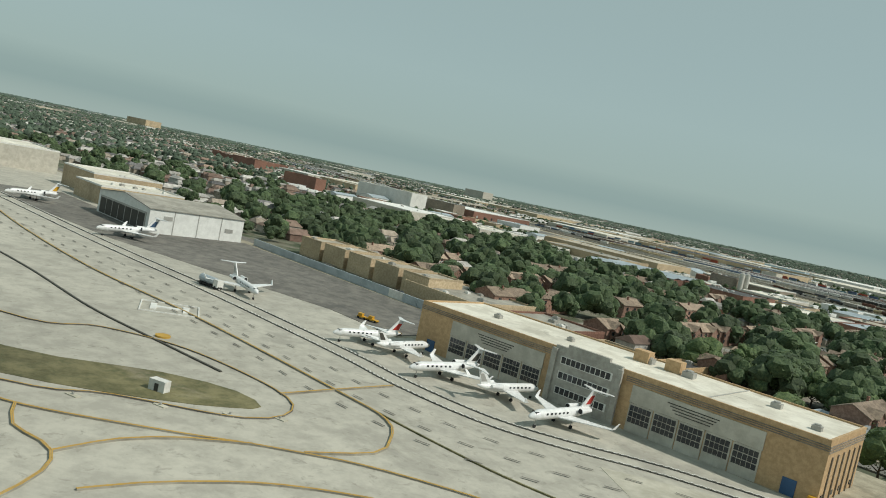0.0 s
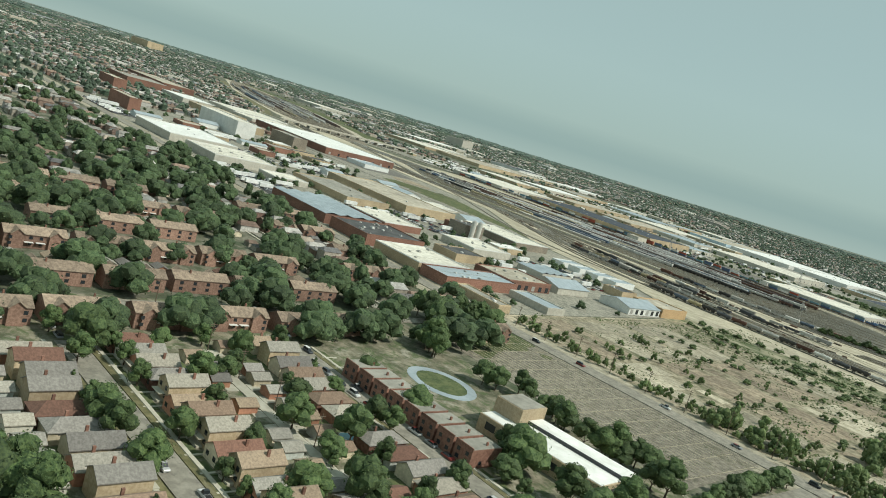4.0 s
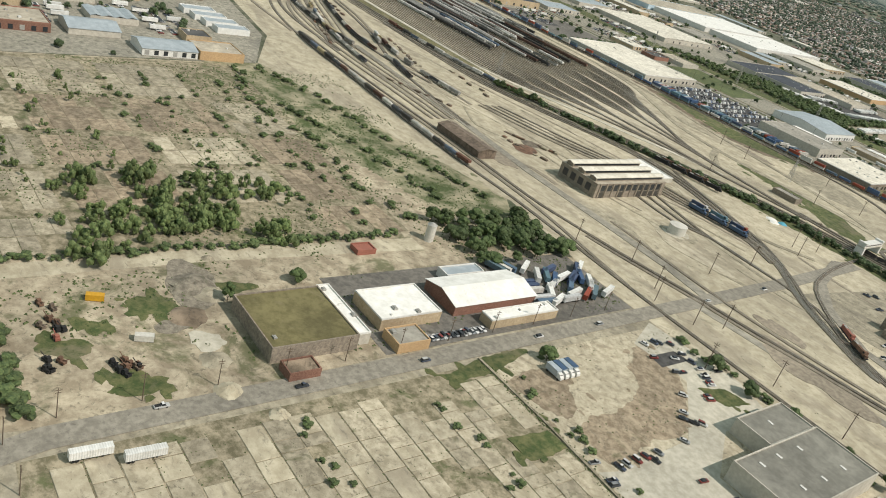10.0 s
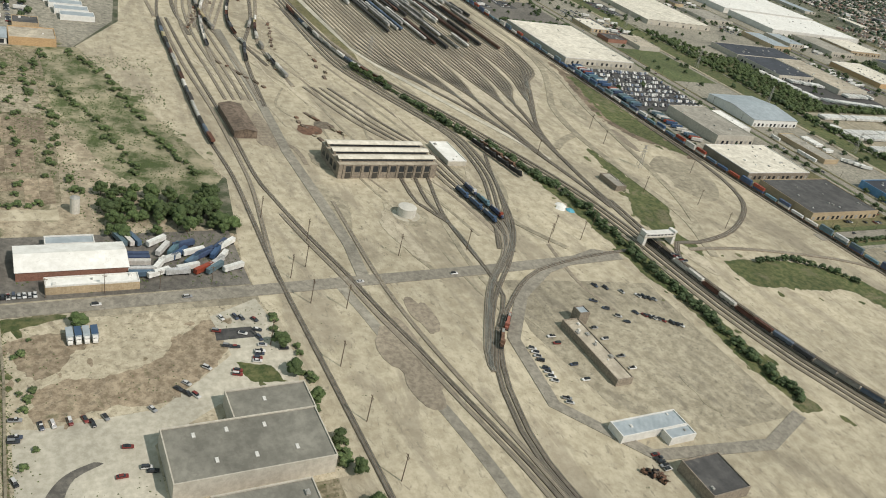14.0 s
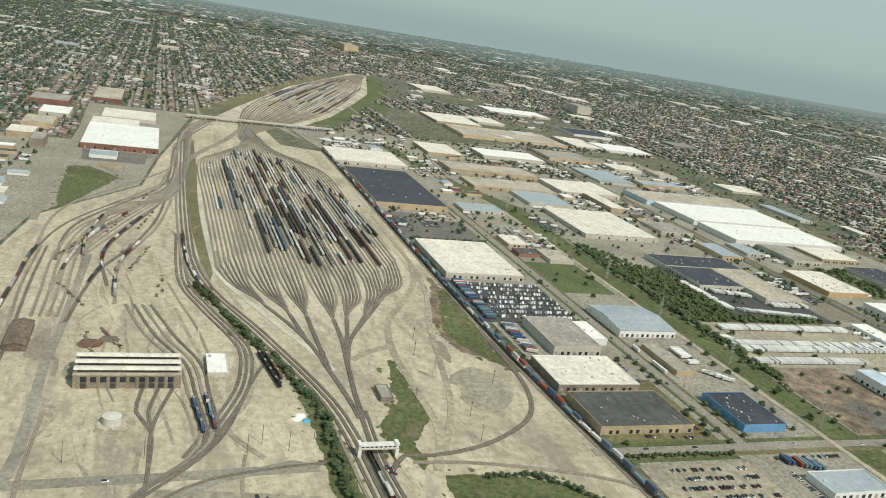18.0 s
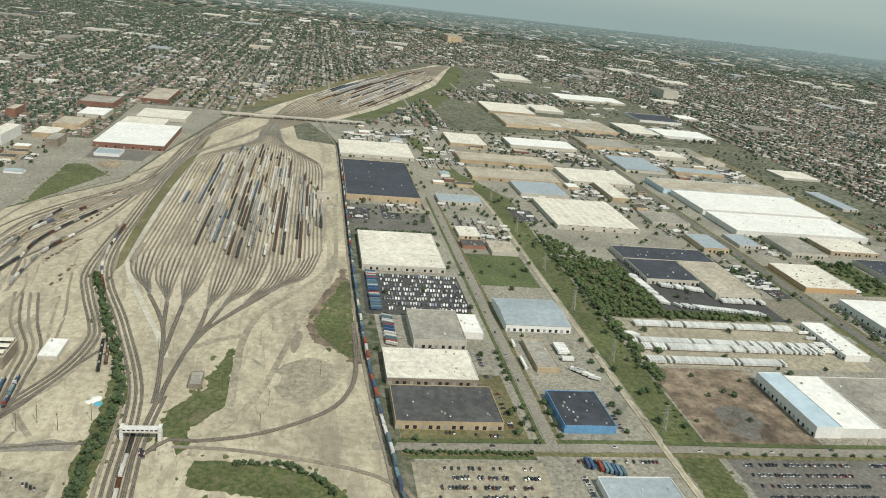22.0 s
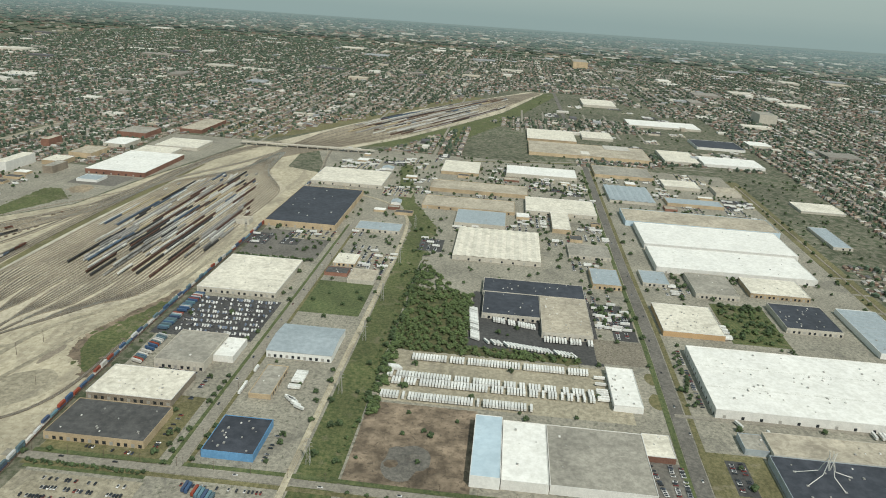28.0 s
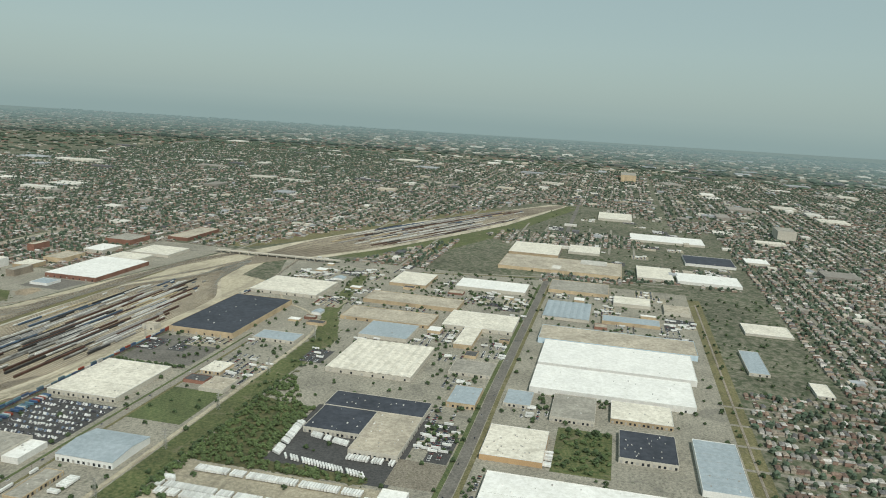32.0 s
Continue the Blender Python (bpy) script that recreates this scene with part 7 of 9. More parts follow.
def crown_mesh(name, seed, r0, height, base, lobes, leaves, size, mat, cone=False, fine=2):
    """A crown of uneven foliage clumps in several lobes, fringed by small leaf sprays, with gaps and an uneven outline."""
    r = random.Random(seed)
    s = Shape()
    cs = []
    for i in range(lobes):
        a, t = i * 2.4 + r.uniform(-0.5, 0.5), (i + 0.5) / lobes
        z = base + height * (0.2 + 0.62 * t)
        reach = r0 * 0.1 if cone else r0 * 0.62 * math.sin(math.pi * min(0.95, 0.3 + 0.68 * t))
        cs.append((reach * math.cos(a), reach * math.sin(a), z, r0 * (1.05 - t) if cone else r0 * r.uniform(0.42, 0.6)))
    for cx, cy, cz, cr in cs:
        q = lump(r, cx, cy, cz, cr * 0.92, cr * (0.8 if not cone else 0.6), fine)
        s.add(q.v, q.f)
    for k in range(leaves):
        cx, cy, cz, cr = cs[k % lobes]
        d = Vector((r.gauss(0, 1), r.gauss(0, 1), r.gauss(0, 0.9)))
        d = d.normalized() if d.length > 0.01 else Vector((0, 0, 1))
        p = Vector((cx, cy, cz)) + Vector((d.x, d.y, d.z * 0.85)) * cr * r.uniform(0.85, 1.12)
        if p.z < base * 0.8:
            continue
        n = (d + Vector((r.uniform(-0.5, 0.5), r.uniform(-0.5, 0.5), r.uniform(-0.2, 0.6)))).normalized()
        u = n.orthogonal().normalized()
        w = n.cross(u)
        q = size * r.uniform(0.5, 1.1)
        a = r.uniform(0, 6.283)
        u, w = u * math.cos(a) + w * math.sin(a), w * math.cos(a) - u * math.sin(a)
        s.add([tuple(p + u * q), tuple(p + w * q * 0.7), tuple(p - u * q), tuple(p - w * q * 0.7), tuple(p + n * q * 0.4)],
              [(0, 1, 4), (1, 2, 4), (2, 3, 4), (3, 0, 4)][k % 2::2])
    me = s.mesh(name)
    me.materials.append(MATS[mat])
    return me


def trunk_mesh(name, h, r0, spread):
    s = Shape().tube((0, 0, -0.1), (0.04, 0.02, h), r0, 7, r0 * 0.6)
    for i in range(4):
        a = i * 1.57 + 0.4
        s.tube((0.03, 0.02, h * (0.75 + 0.06 * i)), (spread * math.cos(a), spread * math.sin(a), h * (1.35 + 0.08 * i)), r0 * 0.5, 5, r0 * 0.15)
    me = s.mesh(name)
    me.materials.append(MATS["bark"])
    return me


TREES = [(crown_mesh("crown", 20 + i, r0, h, b, lb, 420, 0.22, "leaves"), trunk_mesh("trunk", b * 1.1, 0.13, r0 * 0.5))
         for i, (r0, h, b, lb) in enumerate(((2.1, 3.6, 1.0, 8), (1.8, 3.9, 1.1, 7), (2.4, 3.4, 0.9, 9), (1.6, 3.0, 0.8, 6)))]
FIR = (crown_mesh("crown", 40, 1.1, 4.0, 0.3, 9, 260, 0.16, "leaves", True), trunk_mesh("trunk", 0.6, 0.1, 0.2))
SHRUBS = [crown_mesh("shrub", 50 + i, r0, h, 0.05, 5, 90, 0.15, "shrub_leaves", fine=1) for i, (r0, h) in enumerate(((0.85, 1.3), (0.65, 1.9), (1.1, 1.2)))]
tr = random.Random(5)


TREE_FAR = []
TREE_NUM = [0]


def tree(x, y, size=1.0, kind=None, label="full leafy green street tree", z=0.05):
    TREE_NUM[0] += 1
    if TREE_NUM[0] > 300:
        s = size * tr.uniform(0.85, 1.15)
        TREE_FAR.append((x, y, z, tr.uniform(0, 6.28), s * 1.05, s * 1.05, s * 1.05))
        return None
    crown, trunk = FIR if kind == "fir" else TREES[tr.randrange(4)]
    t = new("tree")
    t.matrix_basis = pose(x, y, z, 0, 0, tr.uniform(0, 360)) @ Matrix.Diagonal((size * tr.uniform(0.85, 1.15), size * tr.uniform(0.85, 1.15), size * tr.uniform(0.85, 1.15), 1))
    tagged(t, label if kind != "fir" else "dark narrow conifer beside the houses", "tree", "trees among the houses")
    for n, me in (("trunk", trunk), ("crown", crown)):
        o = new(n, me)
        o.parent = t
    return t


SHRUB_NUM = [0]
SHRUB_FAR = []


def shrub(x, y, size=1.0, label="bushy green shrub on cracked concrete"):
    SHRUB_NUM[0] += 1
    if SHRUB_NUM[0] > 300:
        SHRUB_FAR.append((x, y, 0.05, tr.uniform(0, 6.28), size * 0.5, size * 0.5, size * 0.4))
        return None
    o = new("shrub", SHRUBS[tr.randrange(3)])
    o.matrix_basis = pose(x, y, 0.06, 0, 0, tr.uniform(0, 360)) @ Matrix.Diagonal((size * tr.uniform(0.8, 1.2), size * tr.uniform(0.75, 1.1), size * tr.uniform(1.0, 1.7), 1))
    return tagged(o, label, "shrub", "shrubs on the cleared lot")


def house_proto(w, d, h, rise, roof, porch, wallmat, detail=True, name="house", label=""):
    """A small house: walls, roof, chimney, porch, windows and door."""
    b = thing(name, 0, 0, -500, 0, label, "house", "houses in rows")
    a, c = w / 2, d / 2
    wall = part("wall", Shape().box(-a, -c, 0, a, c, h), wallmat, b)
    if roof == "hip":
        part("roof", Shape().hip(-a, -c, a, c, h + 0.01, rise), "shingles", b)
    elif roof == "flat":
        part("roof", Shape().box(-a + 0.12, -c + 0.12, h + 0.004, a - 0.12, c - 0.12, h + 0.06), "grey_roof", b)
        part("parapet", Shape().box(-a, -c, h + 0.004, a, -c + 0.12, h + 0.3), wallmat, b)
    else:
        al = "y" if roof == "gable_y" else "x"
        part("roof", Shape().gable(-a, -c, a, c, h + 0.01, rise, al, 0.15), "shingles", b)
        wall.data = Shape().box(-a, -c, 0, a, c, h).gable_wall(-a, -c, a, c, h, rise - 0.1, al).mesh("wall")
        wall.data.materials.append(MATS[wallmat])
    if name == "house":
        part("chimney", Shape().box(a * 0.35, c * 0.2, h * 0.9, a * 0.35 + 0.22, c * 0.2 + 0.28, h + rise + 0.3), "red_brick", b)
    if porch:
        part("porch", Shape().box(-a * 0.8, -c - 0.7, 0, a * 0.5, -c - 0.003, 0.25).box(-a * 0.85, -c - 0.75, 1.0, a * 0.55, -c - 0.003, 1.1), "sidewalk", b)
    if detail:
        for s in (-1, 1):
            part("front_window", Shape().box(s * a * 0.5 - 0.28, -c - 0.03, 0.5, s * a * 0.5 + 0.28, -c - 0.002, 1.0), "window_glass", b)
            if h > 1.8:
                part("upper_window", Shape().box(s * a * 0.5 - 0.25, -c - 0.03, 1.45, s * a * 0.5 + 0.25, -c - 0.002, 1.95), "window_glass", b)
            if s > 0:
                part("side_window", Shape().box(min(s * (a + 0.002), s * (a + 0.03)), -c * 0.4, 0.5, max(s * (a + 0.002), s * (a + 0.03)), -c * 0.4 + 0.5, 0.95), "window_glass", b)
    return b


HOUSES = [house_proto(2.9, 5.4, 1.3, 0.8, "hip", True, "siding", label="small bungalow with a hipped shingle roof"),
          house_proto(2.8, 5.0, 1.45, 1.0, "gable_y", True, "siding", label="gabled frame house with a front porch"),
          house_proto(3.0, 5.6, 1.3, 0.85, "hip", False, "red_brick", label="brick bungalow with a hipped roof"),
          house_proto(2.8, 4.8, 2.2, 0.9, "gable_y", True, "buff_brick", label="two storey brick house with a gable roof"),
          house_proto(2.9, 5.2, 1.4, 0.9, "gable_y", False, "siding", label="pale low house with a wide shingle roof")]
FLAT = house_proto(3.0, 5.2, 2.4, 0.2, "flat", False, "red_brick", label="two storey red brick flat with flat roof")
ROWHOUSE = house_proto(9.5, 3.8, 2.3, 0.95, "gable_x", False, "row_brick", False, label="brick row of terraced houses with brown roof")
for sx in (-2.9, 2.9):
    part("front_gable", Shape().box(sx - 1.0, -2.35, 0, sx + 1.0, -1.902, 2.3).gable_wall(sx - 1.0, -2.35, sx + 1.0, -1.902, 2.3, 0.8, "y"), "row_brick", ROWHOUSE)
    part("gable_roof", Shape().gable(sx - 1.0, -2.4, sx + 1.0, -0.6, 2.34, 0.85, "y", 0.12), "row_roof", ROWHOUSE)
    part("awning", Shape().box(sx - 0.9 + 2.0 * (1 if sx < 0 else -1), -2.5, 1.05, sx + 0.5 + 2.0 * (1 if sx < 0 else -1), -1.9, 1.12), "frame_white", ROWHOUSE)
for i in (0, 2, 3, 5):
    x = -3.9 + 1.56 * i
    for z in (0.55, 1.5):
        part("window", Shape().box(x - 0.26, -2.38 if i in (0, 1, 4, 5) else -1.93, z, x + 0.26, -2.352 if i in (0, 1, 4, 5) else -1.902, z + 0.5), "window_glass", ROWHOUSE)
for x in (-3.4, -1.1, 1.2, 3.5):
    part("back_window", Shape().box(x - 0.3, 1.902, 1.4, x + 0.3, 1.94, 1.95).box(x - 0.3, 1.902, 0.5, x + 0.3, 1.94, 1.0), "window_glass", ROWHOUSE)
for o in ROWHOUSE.children:
    if o.name.startswith("roof"):
        o.data.materials.clear()
        o.data.materials.append(MATS["row_roof"])
GARAGE = house_proto(2.3, 2.4, 0.95, 0.55, "gable_y", False, "siding", False, "garage", "small frame garage by the alley")
for p in [*HOUSES, FLAT, ROWHOUSE, GARAGE]:
    for o in p.children:
        o["label"] = ""
hr = random.Random(3)


def put(proto, x, y, turn, z=0.05):
    return copy_thing(proto, pose(x, y, z, 0, 0, turn))


def house_row(x0, x1, y, turn, step=3.55, protos=None, gap=0.06):
    x = x0
    while x < x1:
        if hr.random() > gap:
            put(protos or HOUSES[hr.randrange(5)], x + hr.uniform(-0.15, 0.15), y + hr.uniform(-0.4, 0.4), turn + hr.choice((0, 0, 0)))
        x += step


def garage_row(x0, x1, y, turn):
    x = x0
    while x < x1:
        if hr.random() > 0.22:
            put(GARAGE, x + hr.uniform(-0.5, 0.5), y + hr.uniform(-0.3, 0.3), turn)
        x += 3.55


# blocks between the streets: house rows face the street, garages the alley
house_row(-65, -14, 98.6, 180)
garage_row(-65, -14, 93.2, 180)
garage_row(-65, -14, 86.6, 0)
house_row(-65, -14, 77.2, 0)
house_row(-65, -20, 63.6, 180)
garage_row(-65, -20, 58.9, 180)
garage_row(-65, -20, 53.6, 0)
house_row(-65, -22, 47.4, 0)
house_row(-122, -30, 33.8, 180)
garage_row(-122, -30, 27.6, 180)
garage_row(-122, -30, 21.6, 0)
house_row(-122, -34, 15.0, 0)
house_row(-118, -50, 1.4, 180)
garage_row(-120, -50, -3.4, 180)
house_row(-102, -62, -12.4, 0)
garage_row(-102, -64, -8.6, 0)
x = -112.5
while x < -86:
    put(FLAT, x, 44.9, 0)
    x += 3.4
for i, x in enumerate((-131, -147.5, -164.5, -181.5, -198.5, -215.5)):
    y = -11.0 + (i % 3) * 1.5
    while y < 94:
        if abs(y - 72.5) > 7 and hr.random() > 0.1:
            put(ROWHOUSE, x + hr.uniform(-0.6, 0.6), y, 90 if i % 2 == 0 else -90)
        y += 11.2
for x, y0, y1 in ((-156, -14, 66), (-190, -14, 92), (-224, -14, 92)):
    y = y0
    while y < y1:
        if hr.random() < 0.7:
            put(GARAGE, x + hr.uniform(-0.4, 0.4), y, 90)
        y += 2.9
for p in [*HOUSES, FLAT, ROWHOUSE, GARAGE]:
    for o in list(p.children):
        bpy.data.objects.remove(o)
    bpy.data.objects.remove(p)

# lawns, pools and fences between the houses
gr = random.Random(41)
LAWN = Shape().box(-1, -1, 0, 1, 1, 1)
plots = []
for y, x0 in ((95.9, -65), (83.4, -65), (60.9, -65), (51, -65), (30.6, -121), (18.6, -121)):
    x = x0
    while x < -18:
        if gr.random() < 0.9:
            plots.append((x + gr.uniform(-0.2, 0.2), y + gr.uniform(-0.5, 0.5), 0.0, 0, gr.uniform(1.3, 1.7), gr.uniform(1.3, 2.1), 0.1))
        x += 3.55
for y, x0 in ((73.9, -65), (67.2, -65), (43.9, -121), (37.3, -121), (11.2, -121), (4.8, -121)):
    x = x0
    while x < -18:
        plots.append((x, y, 0.0, 0, gr.uniform(1.3, 1.6), 0.75, 0.1))
        x += 3.55
walks = []
for y, x0 in ((74.2, -65), (66.9, -65), (44.2, -121), (37.0, -121), (11.6, -121), (4.4, -121)):
    x = x0
    while x < -18:
        walks.append((x + 0.9, y, 0.0, 0, 0.13, 1.3, 0.17))
        x += 3.55
for y, x0 in ((91.6, -65), (88.0, -65), (57.4, -65), (26.2, -121), (22.9, -121)):
    x = x0
    while x < -18:
        if gr.random() < 0.8:
            walks.append((x, y, 0.0, 0, 0.9, 0.8, 0.12))
        x += 3.55
many("front_walks", LAWN, walks, "sidewalk", "pale concrete walks and driveways of the houses", "paths")
joints = []
for i in range(20):
    joints.append((-106 + gr.uniform(-1.5, 1.5), 78 + i * 1.22, 0.0, 0.006, 28 * gr.uniform(0.85, 1), 0.05 * gr.uniform(0.7, 1.6), 0.085))
for i in range(14):
    joints.append((-133 + i * 4.2, 89.6 + gr.uniform(-1, 1), 0.0, gr.uniform(-0.01, 0.01), 0.05, 11.5, 0.085))
many("field_joints", LAWN, joints, "floor_pale", "pale joint lines across the bare field", "joints")
many("garden_lawns", LAWN, plots, "lawn", "small mown lawns in front of and behind houses", "lawns")
for y, x0 in ((73.0, -67), (68.2, -67), (42.75, -122), (38.45, -122), (10.15, -122), (5.85, -122)):
    ground_piece("parkway_grass", Shape().ribbon([(x0, y), (-16, y)], 0.8, -0.2, layer(0.05)), "dry_grass", "narrow strip of dry grass by the street")
for k in range(5):
    ground_piece("crosswalk_bar", Shape().box(-70.9 + 0.45 * k, 73.0, 0.0, -70.65 + 0.45 * k, 74.2, 0.26), "white_paint", "white bar of a painted crosswalk")
    ground_piece("crosswalk_bar", Shape().box(-67.2, 68.9 + 0.75 * k, 0.0, -66.0, 69.2 + 0.75 * k, 0.26), "white_paint", "white bar of a painted crosswalk")
    ground_piece("crosswalk_bar", Shape().box(-70.9 + 0.45 * k, 67.0, 0.0, -70.65 + 0.45 * k, 68.2, 0.26), "white_paint", "white bar of a painted crosswalk")
for x, y in ((-64.6, 49.6), (-57, 49.2), (-52, 60.2), (-55, 60.4), (-41, 95.6), (-96, 30.5)):
    t = thing("garden_pool", x, y, 0.05, 0, "round blue garden pool with white rim", "pool", "garden pools")
    part("rim", Shape().cyl(0, 0, 0, 0.5, 1.0, 20), "frame_white", t)
    part("water", Shape().cyl(0, 0, 0.5, 0.52, 0.9, 20), "pool_blue", t)

# trees among the houses
for x0, x1, y, n in ((-60, -20, 74.4, 3), (-60, -20, 66.6, 3), (-62, -20, 91, 5), (-124, -40, 44.6, 10), (-124, -40, 36.6, 14), (-124, -40, 24.6, 20), (-124, -45, 12.2, 16), (-124, -45, 4.0, 14), (-122, -60, 18, 9), (-122, -60, 30, 9), (-62, -20, 55, 4)):
    for _ in range(n):
        tree(tr.uniform(x0, x1), y + tr.uniform(-1.2, 1.2), tr.uniform(0.6, 1.05), "fir" if tr.random() < 0.1 else None)
for x, y, n, s, sp in ((-106, 71, 2, 1.0, 2), (-98, 69.8, 3, 0.95, 1.8), (-92, 69, 3, 0.95, 1.8), (-86, 68.8, 3, 1.0, 1.8), (-81, 71, 3, 1.0, 1.6), (-76.4, 67, 2, 1.05, 1), (-110, 68.4, 2, 1.0, 2), (-123, 69, 8, 1.2, 4), (-139, 82, 5, 1.2, 3), (-140, 95, 5, 1.1, 3), (-73.4, 55.6, 2, 1.0, 1.0), (-68.6, 61.6, 2, 1.1, 0.8), (-87, 49.4, 2, 1.1, 1.2), (-78, 49.4, 2, 1.05, 1.2), (-70, 46.6, 2, 1.0, 1.2), (-49.6, 51, 2, 1.2, 0.5), (-134, -2, 4, 1.0, 3), (-120, 9, 4, 1.0, 4), (-140, -9, 4, 1.0, 4), (-100, -9, 4, 1.1, 3), (-86, -6, 4, 1.1, 4), (-76, -14, 3, 1.0, 3)):
    for _ in range(n):
        tree(x + tr.gauss(0, sp), y + tr.gauss(0, sp * 0.5), s * tr.uniform(0.8, 1.2))
tree(-63, 52, 0.95, "fir")
for i in range(14):
    tree(-72.6 + tr.uniform(-0.6, 0.6), 75.5 + i * 1.75, tr.uniform(0.6, 0.85), label="dense round tree in the hedge row")
for _ in range(310):
    x, y = tr.uniform(-300, -124), tr.uniform(-14, 98)
    s = tr.uniform(0.9, 1.6)
    TREE_FAR.append((x, y, 0.05, tr.uniform(0, 6.28), s, s, s * 0.95))
for x, y in ((-124, -31), (-131.6, -31.8), (-84, -8), (-92, -6), (-146, -9), (-150, -11)):
    tree(x, y, 1.0)
for x, y in ((-30.5, 165), (-27, 150), (3, 200), (15.6, 236.5), (24, 236.8), (33, 238.4), (44, 239), (52, 240), (60, 240)):
    tree(x, y, 0.75, label="small green tree on open ground")
for _ in range(74):
    tree(tr.uniform(-50, -29), tr.uniform(209, 239), tr.uniform(0.6, 0.95), label="dense green tree beside the railway")
for x, y in [q for q in curve([(-154, 315.5), (-115, 328.5), (-86, 338), (-60, 346.5), (-40, 350.6), (-14, 351), (20, 351), (56, 351)], 1.25)]:
    tree(x + tr.uniform(-1, 1), y + tr.uniform(-1.6, 1.6) * min(1, (x + 170) / 60), tr.uniform(0.42, 0.72), label="dense bush-like tree along the cutting")
for x, y in [(-14 - 4 * i, 495 + (i % 2) * 9) for i in range(8)] + [(-60 - 6 * i, 494.6) for i in range(5)] + [(-26, 492), (-20, 489), (-36, 491), (-54, 540 - 1), (-70, 537), (-78, 535), (-12, 444), (-15, 452)]:
    tree(x, y, 0.62, label="street tree beside the warehouse road")
for i in range(24):
    tree(-9 + tr.uniform(-1.5, 1.5) * 0.6 + 1.8, 448 + i * 1.85, 0.42, label="clipped hedge tree along the car park")
for i in range(20):
    tree(-248 + tr.uniform(-2, 2), 443 + i * 2.5, 0.7, label="tree in the belt between warehouses")
for i in range(26):
    tree(-252 + tr.uniform(-3, 3) + i * 7.2, 559 + tr.uniform(-2, 2), 0.8, label="leafy tree along the green corridor")
for i in range(14):
    tree(-286 + tr.uniform(-0.6, 0.6), 716 + i * 7.2, 0.6, label="round tree in the row before the warehouse")
for i in range(18):
    tree(-100 - 3.3 * i, 701 + tr.uniform(-2, 2), 0.55, label="small tree beside the trunk road")
for i in range(12):
    tree(-8 + tr.uniform(-0.4, 0.4), 563 + i * 7, 0.4, label="young tree along the car park")
for _ in range(22):
    tree(tr.uniform(-236, -180), tr.uniform(740, 766), tr.uniform(0.6, 0.9), label="bushy tree on the scrub lot")
for x, y in curve([(0.4, 394), (0.6, 407), (5, 416), (10, 421), (16, 424)], 1.8):
    tree(x + tr.uniform(-0.5, 0.5), y + tr.uniform(-0.5, 0.5), tr.uniform(0.4, 0.6), label="bushy tree inside the loop")
# shrubs on the cleared lot
for i in range(62):
    shrub(-142 + i * 1.62 + tr.uniform(-0.6, 0.6), 110.6 + tr.uniform(-0.6, 1.6), tr.uniform(0.8, 1.4))
for cx, cy, n, sp in ((-54, 142, 26, 3.2), (-55, 156, 26, 3.4), (-62, 150, 16, 4), (-67, 162, 14, 3.5), (-73, 150, 12, 3), (-69, 137, 9, 2.6), (-45, 134, 9, 2), (-48, 168, 10, 2.4), (-63, 173, 8, 3)):
    for _ in range(n):
        shrub(cx + tr.gauss(0, sp), cy + tr.gauss(0, sp), tr.uniform(1.2, 2.1))
for _ in range(46):
    shrub(tr.uniform(-92, -60), 114 + tr.gauss(0, 1.9), tr.uniform(1.0, 2.0))
for yy in (127, 137, 147, 158, 169, 181, 192):
    for _ in range(20):
        shrub(tr.uniform(-140, -50), yy + tr.uniform(-1.2, 1.2), tr.uniform(0.5, 1.1))
for line in ([(-150, 203), (-120, 196), (-90, 203), (-69, 200), (-50, 206)], [(-150, 211), (-135, 219), (-110, 224), (-80, 229), (-58, 236)], [(-120, 205), (-90, 214), (-60, 220)]):
    for x, y in curve(line, 1.6):
        if tr.random() < 0.75:
            shrub(x + tr.uniform(-2, 2), y + tr.uniform(-1.4, 1.4), tr.uniform(0.6, 1.3))
for xx in (-121, -98, -80, -60):
    for _ in range(12):
        shrub(xx + tr.uniform(-0.8, 0.8), tr.uniform(116, 200), tr.uniform(0.5, 1.0))
for i in range(40):
    shrub(-44.6 + tr.uniform(-0.8, 0.8), 114 + i * 2.1, tr.uniform(0.7, 1.3))
for i in range(30):
    shrub(-40 + i * 1.15, 113.2 + tr.uniform(-0.8, 1.8), tr.uniform(0.9, 1.6), "bushy hedge along the avenue")
for i in range(36):
    shrub(8 + tr.uniform(-3, 70), 239 + tr.uniform(-2.4, 1.2), tr.uniform(0.6, 1.1), "green shrub beside the railway fence")
for _ in range(34):
    shrub(tr.uniform(4, 40), tr.choice((148, 172, 190)) + tr.uniform(-1.4, 1.4), tr.uniform(0.4, 0.9), "weedy shrub in a slab joint")

# the wood, and small weeds that nobody could count
LEAFY = Shape()
_me = crown_mesh("leafy", 77, 2.2, 3.0, 0.2, 6, 60, 0.34, "wood_leaves", fine=1)
LEAFY.v = [tuple(v.co) for v in _me.vertices]
LEAFY.f = [tuple(p.vertices) for p in _me.polygons]
bpy.data.meshes.remove(_me)
pl = []
for _ in range(2300):
    x, y = tr.uniform(-272, -64), tr.uniform(559, 656)
    top = 560 + 4 if x > -130 else (596 if x > -215 else 588 - (-215 - x) * 0.5)
    if x > -140 and x < -131:
        top = 652
    if y < top:
        s = tr.uniform(0.5, 0.85)
        pl.append((x, y, 0, tr.uniform(0, 6.28), s, s, s * tr.uniform(0.8, 1.15)))
